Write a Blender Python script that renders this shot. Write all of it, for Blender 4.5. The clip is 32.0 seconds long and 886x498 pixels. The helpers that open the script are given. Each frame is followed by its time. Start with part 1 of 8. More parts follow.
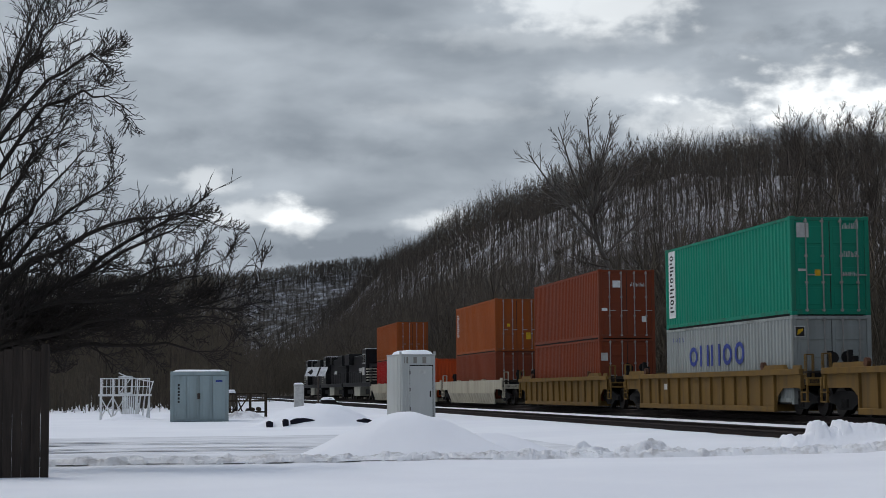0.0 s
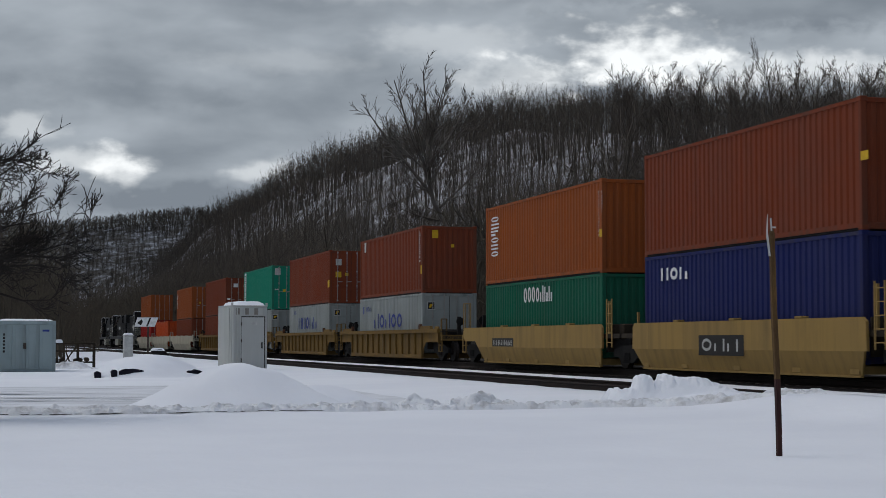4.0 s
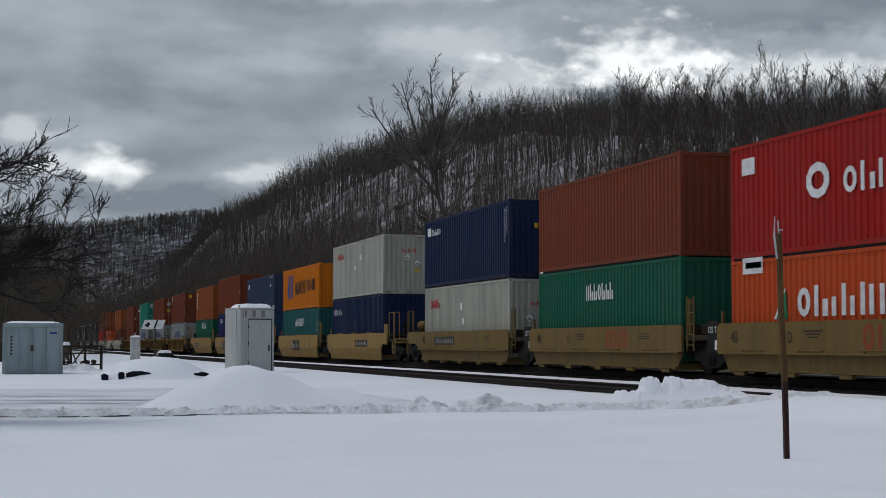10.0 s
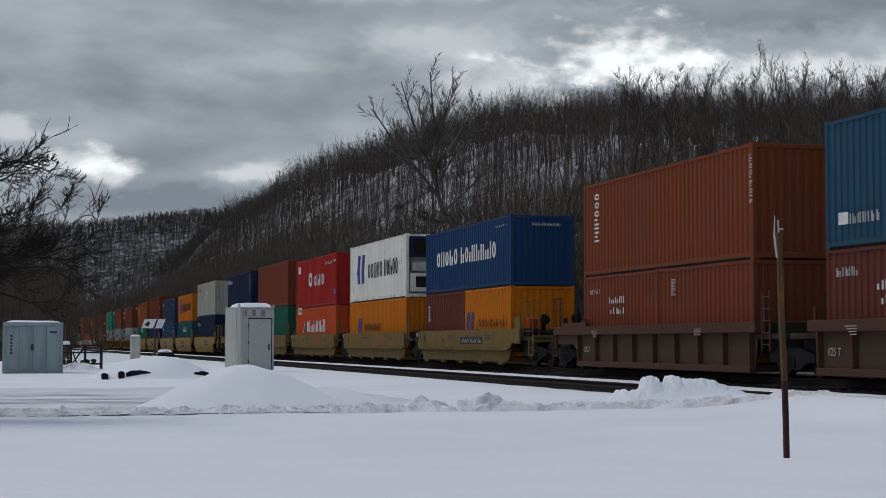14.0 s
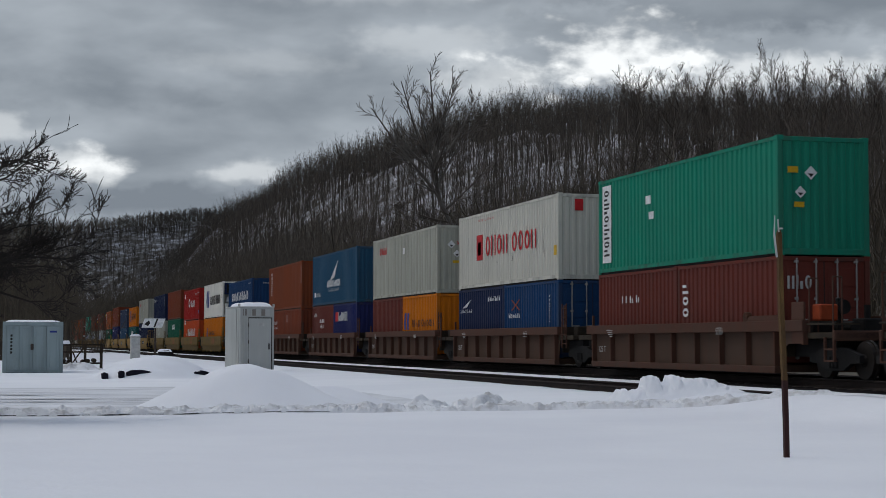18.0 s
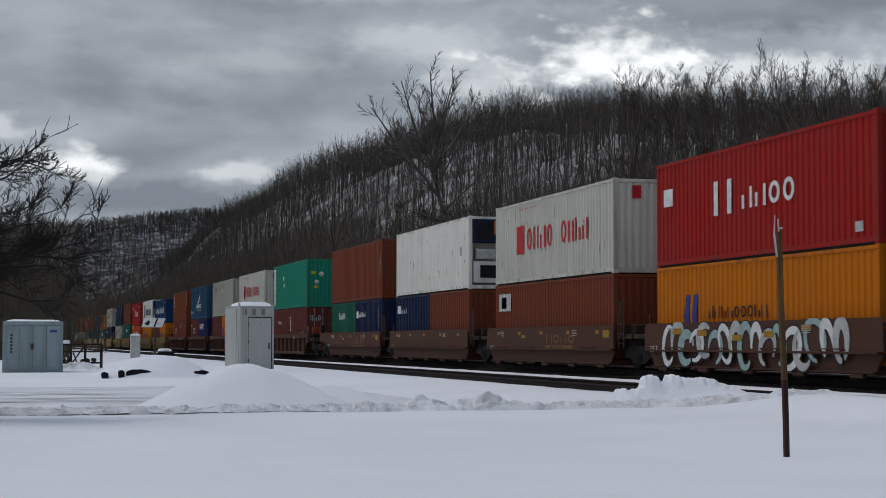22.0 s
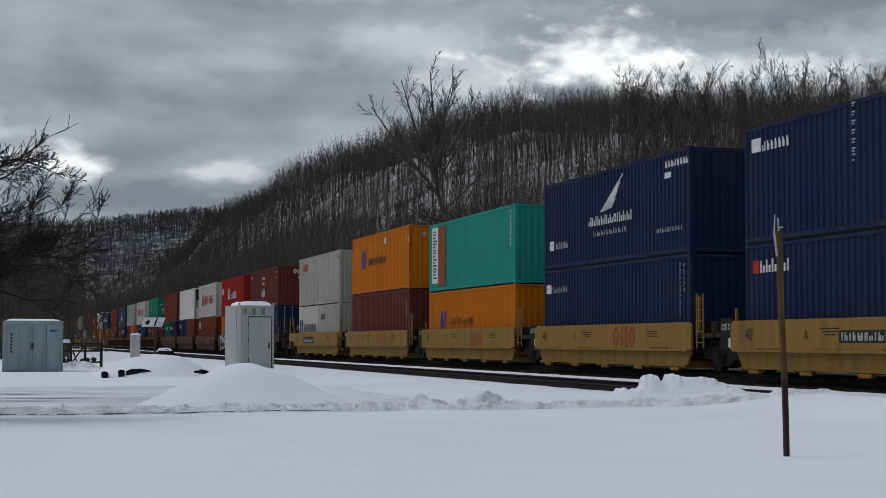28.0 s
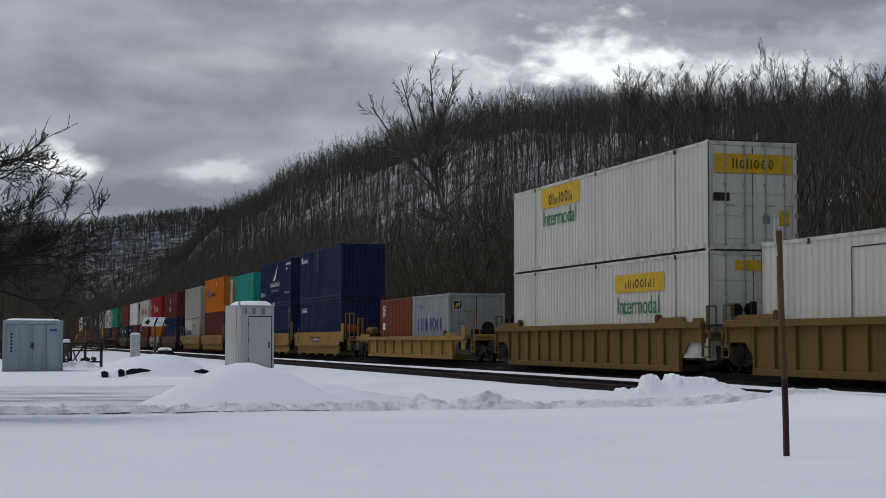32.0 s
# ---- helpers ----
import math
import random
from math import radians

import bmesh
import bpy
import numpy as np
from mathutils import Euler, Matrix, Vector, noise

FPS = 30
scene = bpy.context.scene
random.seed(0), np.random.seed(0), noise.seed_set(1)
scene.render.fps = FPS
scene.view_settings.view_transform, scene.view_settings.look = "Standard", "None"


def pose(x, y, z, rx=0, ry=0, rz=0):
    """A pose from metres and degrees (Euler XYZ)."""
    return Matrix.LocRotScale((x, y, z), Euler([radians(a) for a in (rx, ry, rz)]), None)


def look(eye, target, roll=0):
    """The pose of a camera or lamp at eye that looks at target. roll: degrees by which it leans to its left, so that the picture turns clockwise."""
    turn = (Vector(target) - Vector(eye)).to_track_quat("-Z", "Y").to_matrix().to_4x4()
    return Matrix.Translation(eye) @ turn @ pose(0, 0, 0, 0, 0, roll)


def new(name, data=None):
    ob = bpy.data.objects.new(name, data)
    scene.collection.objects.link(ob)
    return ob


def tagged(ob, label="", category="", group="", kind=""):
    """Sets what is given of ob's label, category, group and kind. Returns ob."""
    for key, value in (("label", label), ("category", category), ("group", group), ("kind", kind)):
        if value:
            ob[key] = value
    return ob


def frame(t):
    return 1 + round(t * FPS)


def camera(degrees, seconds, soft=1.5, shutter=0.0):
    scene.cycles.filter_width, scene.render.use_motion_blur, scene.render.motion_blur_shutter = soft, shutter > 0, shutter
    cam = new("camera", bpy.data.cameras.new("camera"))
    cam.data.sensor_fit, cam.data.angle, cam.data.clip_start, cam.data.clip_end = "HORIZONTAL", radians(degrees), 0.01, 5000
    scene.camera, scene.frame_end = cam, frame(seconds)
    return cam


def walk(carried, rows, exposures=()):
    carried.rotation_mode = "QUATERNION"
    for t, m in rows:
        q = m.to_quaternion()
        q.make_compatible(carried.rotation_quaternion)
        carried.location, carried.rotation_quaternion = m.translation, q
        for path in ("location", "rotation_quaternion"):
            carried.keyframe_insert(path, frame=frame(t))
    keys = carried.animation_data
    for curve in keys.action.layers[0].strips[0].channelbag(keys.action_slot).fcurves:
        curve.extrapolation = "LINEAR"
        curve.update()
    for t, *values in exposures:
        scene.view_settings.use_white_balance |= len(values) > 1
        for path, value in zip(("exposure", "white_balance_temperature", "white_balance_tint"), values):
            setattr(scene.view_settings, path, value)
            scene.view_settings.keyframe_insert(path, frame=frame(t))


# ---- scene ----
EYE = (0.0, 0.0, 1.25)


def aim(yaw, pitch, roll):
    """A camera pose at EYE: degrees to the right of the track's direction, up, and leaning left."""
    a, b = radians(yaw), radians(pitch)
    way = Vector((math.sin(a) * math.cos(b), math.cos(a) * math.cos(b), math.sin(b)))
    return look(EYE, Vector(EYE) + way, roll)


cam = camera(29.83, 32.0, soft=0.75, shutter=0.1)
PATH = [
    (0.0, 9.68, 4.86, -0.38), (0.034, 9.7, 4.85, -0.38), (0.1, 11.53, 4.28, -0.3), (0.2, 12.46, 4.20, -0.2), (0.3, 13.0, 4.16, -0.12),
    (0.4, 13.25, 4.3, -0.06), (0.5, 13.19, 4.58, -0.03), (0.6, 13.2, 4.72, 0.05), (0.7, 13.3, 4.4, 0.2),
    (0.8, 13.78, 2.75, 0.35), (0.9, 14.35, 2.36, 0.45), (1.0, 14.79, 2.27, 0.53), (1.1, 15.5, 2.1, 0.45),
    (1.2, 16.22, 2.42, 0.38), (1.3, 16.72, 2.72, 0.3), (1.4, 16.68, 2.88, 0.27), (1.5, 16.52, 2.98, 0.25),
    (1.75, 16.05, 3.02, 0.2), (2.0, 15.69, 3.045, 0.17), (2.5, 15.58, 3.085, 0.1), (3.0, 15.46, 3.177, 0.1),
    (3.5, 15.46, 3.18, 0.08), (5.5, 15.178, 3.326, 0.1), (6.0, 15.173, 3.324, 0.1), (9.0, 15.173, 3.3, 0.09),
    (13.0, 15.173, 3.271, 0.09), (19.0, 15.173, 3.243, 0.09), (24.5, 15.173, 3.222, 0.09), (32.0, 15.173, 3.2, 0.1)]
walk(cam, [(t, aim(a, b, c)) for t, a, b, c in PATH], exposures=[(0, 0.24, 6420, 6), (0.6, 0.18, 6420, 6), (1.5, 0.01, 6420, 6), (3, 0.0, 6420, 6), (32, 0.0, 6420, 6)])

# ---- light: a bright overcast sky, the sun behind cloud, high behind the camera ----
world = bpy.data.worlds.new("world")
scene.world = world
world.use_nodes = True
wn, wl = world.node_tree.nodes, world.node_tree.links
sky = wn.new("ShaderNodeTexSky")
sky.sky_type, sky.sun_disc = "NISHITA", False
sky.sun_elevation, sky.sun_rotation = radians(62), radians(305)
sky.air_density, sky.dust_density = 1.0, 2.0
wn["Background"].inputs["Strength"].default_value = 0.118
wl.new(sky.outputs["Color"], wn["Background"].inputs["Color"])
sun = new("sun", bpy.data.lights.new("sun", "SUN"))
sun.data.energy, sun.data.angle, sun.data.color = 0.5, radians(35), (1.0, 0.985, 0.95)
sun.matrix_world = look((math.sin(radians(305)) * 4, math.cos(radians(305)) * 4, 7.5), (0, 0, 0))


# ---- materials ----
def nodes_of(name, rough=0.8, metal=0.0):
    m = bpy.data.materials.new(name)
    m.use_nodes = True
    b = m.node_tree.nodes["Principled BSDF"]
    b.inputs["Roughness"].default_value, b.inputs["Metallic"].default_value = rough, metal
    b.inputs["Specular IOR Level"].default_value = 0.16
    return m, m.node_tree.nodes, m.node_tree.links, b


def noise_fac(n, l, scale, detail=4.0, stretch=(1, 1, 1), lo=0.4, hi=0.6, rough=0.55, coord="Object"):
    tc, mp = n.new("ShaderNodeTexCoord"), n.new("ShaderNodeMapping")
    mp.inputs["Scale"].default_value = stretch
    l.new(tc.outputs[coord], mp.inputs["Vector"])
    info = n.new("ShaderNodeObjectInfo")
    mul = n.new("ShaderNodeMath")
    mul.operation, mul.inputs[1].default_value = "MULTIPLY", 37.0
    l.new(info.outputs["Random"], mul.inputs[0])
    t = n.new("ShaderNodeTexNoise")
    t.noise_dimensions = "4D"
    l.new(mul.outputs[0], t.inputs["W"])
    t.inputs["Scale"].default_value, t.inputs["Detail"].default_value, t.inputs["Roughness"].default_value = scale, detail, rough
    l.new(mp.outputs[0], t.inputs["Vector"])
    r = n.new("ShaderNodeMapRange")
    r.inputs["From Min"].default_value, r.inputs["From Max"].default_value = lo, hi
    l.new(t.outputs["Fac"], r.inputs["Value"])
    return r.outputs[0], t.outputs["Fac"]


def blend(n, l, fac, a, b):
    m = n.new("ShaderNodeMix")
    m.data_type = "RGBA"
    if isinstance(fac, float):
        m.inputs[0].default_value = fac
    else:
        l.new(fac, m.inputs[0])
    for s, v in ((m.inputs[6], a), (m.inputs[7], b)):
        if isinstance(v, tuple):
            s.default_value = (*v, 1)
        else:
            l.new(v, s)
    return m.outputs[2]


def scaled(n, l, fac, k):
    m = n.new("ShaderNodeMath")
    m.operation, m.inputs[1].default_value = "MULTIPLY", k
    l.new(fac, m.inputs[0])
    return m.outputs[0]


def relief(n, l, b, height, strength, distance):
    bump = n.new("ShaderNodeBump")
    bump.inputs["Strength"].default_value, bump.inputs["Distance"].default_value = strength, distance
    l.new(height, bump.inputs["Height"])
    l.new(bump.outputs[0], b.inputs["Normal"])


def wood_mat(name, c1, c2):
    """Bark whose every stick differs a little."""
    m, n, l, b = nodes_of(name, 0.95)
    geo = n.new("ShaderNodeNewGeometry")
    big, raw = noise_fac(n, l, 0.05, 3, (1, 1, 1), 0.35, 0.65)
    c = blend(n, l, geo.outputs["Random Per Island"], c1, c2)
    c = blend(n, l, scaled(n, l, big, 0.5), c, tuple(0.5 * (p + q) * 0.6 for p, q in zip(c1, c2)))
    l.new(c, b.inputs["Base Color"])
    return m


def rough_mat(name, c1, c2, scale, rough=0.85, metal=0.0, bump=0.3, dist=0.02, stretch=(1, 1, 1), lo=0.35, hi=0.65, fine=12.0):
    """Two tones in large patches, a finer grain over them, and relief."""
    m, n, l, b = nodes_of(name, rough, metal)
    big, _ = noise_fac(n, l, scale, 5, stretch, lo, hi)
    small, raw = noise_fac(n, l, scale * fine, 4, stretch, 0.3, 0.75)
    c = blend(n, l, big, c1, c2)
    c = blend(n, l, scaled(n, l, small, 0.35), c, tuple(v * 0.55 for v in c2))
    l.new(c, b.inputs["Base Color"])
    relief(n, l, b, raw, bump, dist)
    return m


SPEC = {}


def paint(name, rgb, dirt=0.35, rust=0.25, rough=0.5, grime=(0.06, 0.05, 0.04)):
    """Weathered paint on steel: faded patches, streaks of dirt running down, specks of rust."""
    SPEC[name] = (rgb,)
    m, n, l, b = nodes_of(name, rough)
    b.inputs["Specular IOR Level"].default_value = 0.06
    fade, _ = noise_fac(n, l, 0.5, 4, (1, 1, 1), 0.35, 0.7)
    streak, _ = noise_fac(n, l, 3.0, 4, (1, 1, 0.06), 0.45, 0.8)
    spots, _ = noise_fac(n, l, 5.0, 6, (1, 1, 0.5), 0.66, 0.74, 0.7)
    pale = tuple(min(0.9, v * 0.88 + 0.01) for v in rgb)
    c = blend(n, l, fade, rgb, pale)
    blotch, _ = noise_fac(n, l, 1.1, 6, (1, 1, 0.55), 0.52, 0.8, 0.65)
    c = blend(n, l, scaled(n, l, blotch, dirt * 0.9), c, tuple(0.35 * v + 0.65 * g for v, g in zip(rgb, grime)))
    c = blend(n, l, scaled(n, l, streak, dirt), c, grime)
    c = blend(n, l, scaled(n, l, spots, rust), c, (0.12, 0.045, 0.02))
    l.new(c, b.inputs["Base Color"])
    grain, raw = noise_fac(n, l, 9.0, 3, (1, 1, 1), 0.3, 0.7)
    relief(n, l, b, raw, 0.08, 0.01)
    return m


WORN = {}


def worn(mat):
    """The same paint, dirtier and rustier: scuffed rails and posts, darker car webs and lower sides."""
    if mat.name not in WORN:
        WORN[mat.name] = paint(mat.name + "_scuffed", *SPEC[mat.name], 0.7, 0.85, 0.6) if mat.name in SPEC else mat
    return WORN[mat.name]


def plain(name, rgb, rough=0.6, metal=0.0):
    m, n, l, b = nodes_of(name, rough, metal)
    f, _ = noise_fac(n, l, 6.0, 4, (1, 1, 1), 0.35, 0.7)
    l.new(blend(n, l, f, rgb, tuple(v * 0.72 for v in rgb)), b.inputs["Base Color"])
    return m


def snow_mat(name, c1, c2, scale, dist, dirt=(0.45, 0.42, 0.4), dirty=0.0, stretch=(1, 1, 1)):
    m, n, l, b = nodes_of(name, 0.7)
    b.inputs["Specular IOR Level"].default_value = 0.15
    big, _ = noise_fac(n, l, scale, 5, (1, 1, 1), 0.35, 0.65)
    fine, raw = noise_fac(n, l, scale * 14, 6, (1, 1, 1), 0.3, 0.7, 0.65)
    spot, _ = noise_fac(n, l, scale * 2, 7, stretch, 0.5, 0.72, 0.62)
    c = blend(n, l, big, c1, c2)
    if dirty:
        c = blend(n, l, scaled(n, l, spot, dirty), c, dirt)
    l.new(c, b.inputs["Base Color"])
    relief(n, l, b, raw, 0.35, dist)
    return m


SNOW = snow_mat("snow", (0.86, 0.87, 0.9), (0.8, 0.81, 0.85), 0.25, 0.05)
LUMPY = snow_mat("ploughed_snow", (0.82, 0.83, 0.85), (0.66, 0.66, 0.68), 1.4, 0.09, (0.27, 0.25, 0.23), 0.7)
PACKED = snow_mat("packed_snow", (0.8, 0.81, 0.84), (0.62, 0.63, 0.66), 0.5, 0.02, (0.3, 0.29, 0.29), 0.75, (0.12, 2.2, 1))
HILLSIDE = snow_mat("wooded_slope", (0.6, 0.6, 0.63), (0.12, 0.105, 0.09), 0.05, 0.2, (0.07, 0.055, 0.043), 0.9)


def leafy(m):
    """Brown leaf litter over the snow where the slope bears it."""
    n, l = m.node_tree.nodes, m.node_tree.links
    b = n["Principled BSDF"]
    snow = b.inputs["Base Color"].links[0].from_socket
    at = n.new("ShaderNodeAttribute")
    at.attribute_name = "leaf_cover"
    spread, _ = noise_fac(n, l, 0.045, 6, (1, 1, 1), 0.3, 0.7, 0.6)
    tone, _ = noise_fac(n, l, 0.5, 5, (1, 1, 1), 0.35, 0.65)
    add = n.new("ShaderNodeMath")
    add.operation = "ADD"
    l.new(at.outputs["Fac"], add.inputs[0])
    l.new(spread, add.inputs[1])
    r = n.new("ShaderNodeMapRange")
    r.inputs["From Min"].default_value, r.inputs["From Max"].default_value = 0.72, 1.15
    l.new(add.outputs[0], r.inputs["Value"])
    l.new(blend(n, l, r.outputs[0], snow, blend(n, l, tone, (0.1, 0.086, 0.066), (0.055, 0.047, 0.036))), b.inputs["Base Color"])


leafy(HILLSIDE)
# Near-black: wet stone, with the shadow round the track put into its colour.
BALLAST = rough_mat("ballast", (0.028, 0.025, 0.025), (0.013, 0.012, 0.013), 1.5, 0.95, 0, 1.0, 0.06, fine=16)
BALLAST.node_tree.nodes["Principled BSDF"].inputs["Specular IOR Level"].default_value = 0.0
RAILSTEEL = rough_mat("rail_steel", (0.04, 0.028, 0.024), (0.022, 0.016, 0.015), 2.0, 0.75, 0.1, 0.2)
RAILTOP = plain("rail_head", (0.1, 0.092, 0.09), 0.55, 0.35)
TIEWOOD = rough_mat("tie_wood", (0.05, 0.04, 0.035), (0.025, 0.02, 0.018), 3.0, 0.95)
PALEBARK = rough_mat("pale_bark", (0.2, 0.18, 0.16), (0.09, 0.075, 0.065), 0.5, 0.95, 0, 0.4, 0.03)
HAZEBARK = rough_mat("grey_bark", (0.12, 0.1, 0.085), (0.07, 0.058, 0.05), 0.6, 0.95, 0, 0.4, 0.03)
DARKBARK = rough_mat("dark_bark", (0.04, 0.034, 0.03), (0.022, 0.019, 0.017), 0.8, 0.95, 0, 0.4, 0.03)
WOODS = wood_mat("woods_bark", (0.034, 0.029, 0.026), (0.125, 0.104, 0.083))
THICKET = wood_mat("thicket_bark", (0.058, 0.048, 0.037), (0.112, 0.093, 0.069))
BLACK = rough_mat("sooty_steel", (0.025, 0.023, 0.022), (0.012, 0.011, 0.011), 1.5, 0.8, 0.1, 0.2)
WHEEL = rough_mat("wheel_steel", (0.04, 0.032, 0.028), (0.02, 0.017, 0.015), 2.0, 0.6, 0.4, 0.2)
RUST = rough_mat("rust", (0.11, 0.05, 0.028), (0.06, 0.03, 0.02), 3.0, 0.9, 0.1, 0.4)
OLDWOOD = rough_mat("old_boards", (0.05, 0.04, 0.033), (0.022, 0.018, 0.016), 1.2, 0.9, 0, 0.4, 0.02, (6, 6, 0.5))
GLASS = plain("dark_glass", (0.02, 0.022, 0.025), 0.08)
WHITE = plain("white_paint", (0.75, 0.75, 0.74), 0.6)
DULLWHITE = plain("dull_white_paint", (0.5, 0.5, 0.48), 0.7)
YELLOW = plain("yellow_paint", (0.62, 0.38, 0.02), 0.55)
DARKMARK = plain("black_paint", (0.025, 0.022, 0.02), 0.6)
BROWNMARK = plain("brown_red_paint", (0.28, 0.06, 0.02), 0.6)
BLUEMARK = plain("blue_paint", (0.03, 0.05, 0.24), 0.55)
REDMARK = plain("red_paint", (0.5, 0.02, 0.025), 0.55)
GREENMARK = plain("green_paint", (0.02, 0.17, 0.06), 0.55)
CASTING = rough_mat("casting", (0.09, 0.07, 0.06), (0.05, 0.04, 0.035), 4.0, 0.8, 0.2)


# ---- building blocks ----
class Geo:
    """Gathers faces for one mesh."""

    def __init__(self):
        self.v, self.f = [], []

    def add(self, v, f):
        k = len(self.v)
        self.v += [tuple(p) for p in v]
        self.f += [tuple(i + k for i in q) for q in f]
        return self

    def box(self, x0, y0, z0, x1, y1, z1, c=0.0):
        lo, hi = (min(x0, x1), min(y0, y1), min(z0, z1)), (max(x0, x1), max(y0, y1), max(z0, z1))
        if c <= 0:
            v = [((lo, hi)[i & 1][0], (lo, hi)[i >> 1 & 1][1], (lo, hi)[i >> 2 & 1][2]) for i in range(8)]
            return self.add(v, [(0, 2, 3, 1), (4, 5, 7, 6), (0, 1, 5, 4), (2, 6, 7, 3), (0, 4, 6, 2), (1, 3, 7, 5)])
        bm = bmesh.new()
        bmesh.ops.create_cube(bm, size=1)
        for p in bm.verts:
            p.co = [lo[k] + (p.co[k] + 0.5) * (hi[k] - lo[k]) for k in range(3)]
        bmesh.ops.bevel(bm, geom=bm.edges[:], offset=c, segments=1, affect="EDGES")
        bm.verts.index_update()
        v, f = [p.co[:] for p in bm.verts], [[p.index for p in q.verts] for q in bm.faces]
        bm.free()
        return self.add(v, f)

    def prism(self, pts, axis, lo, hi):
        """A closed outline, in the two other axes in order, drawn out along axis."""
        n = len(pts)
        area = sum(pts[i][0] * pts[(i + 1) % n][1] - pts[(i + 1) % n][0] * pts[i][1] for i in range(n))
        if (area < 0) != (axis == 1):
            pts = pts[::-1]
        v = []
        for w in (lo, hi):
            for a, b in pts:
                v.append(((w, a, b), (a, w, b), (a, b, w))[axis])
        f = [tuple(range(n))[::-1], tuple(range(n, 2 * n))]
        f += [(i, (i + 1) % n, n + (i + 1) % n, n + i) for i in range(n)]
        return self.add(v, f)

    def cyl(self, p, q, r, r2=None, n=10, caps=True):
        p, q, r2 = Vector(p), Vector(q), r if r2 is None else r2
        d = (q - p).normalized()
        a = d.orthogonal().normalized()
        b = d.cross(a)
        v = [o + (a * math.cos(6.28318 * i / n) + b * math.sin(6.28318 * i / n)) * s for o, s in ((p, r), (q, r2)) for i in range(n)]
        f = [(i, (i + 1) % n, n + (i + 1) % n, n + i) for i in range(n)]
        if caps:
            f += [tuple(range(n))[::-1], tuple(range(n, 2 * n))]
        return self.add(v, f)

    def mesh(self, name):
        me = bpy.data.meshes.new(name)
        me.from_pydata(self.v, [], self.f)
        me.update()
        return me


def part(name, geo, material, parent=None, label="", at=None):
    """Links a Geo or a mesh as one object under its thing."""
    me = geo.mesh(name) if isinstance(geo, Geo) else geo
    ob = new(name, me)
    if not me.materials:
        me.materials.append(None)
    ob.material_slots[0].link = "OBJECT"
    ob.material_slots[0].material = material
    ob.parent = parent
    if at is not None:
        ob.location = at
    if label:
        ob["label"] = label
    return ob


def thing(name, label, category, group="", at=(0, 0, 0)):
    ob = tagged(new(name), label, category, group)
    ob.location = at
    return ob


def smooth(ob):
    ob.data.polygons.foreach_set("use_smooth", [True] * len(ob.data.polygons))
    return ob


def step(a, b, x):
    u = min(1.0, max(0.0, (x - a) / (b - a)))
    return u * u * (3 - 2 * u)


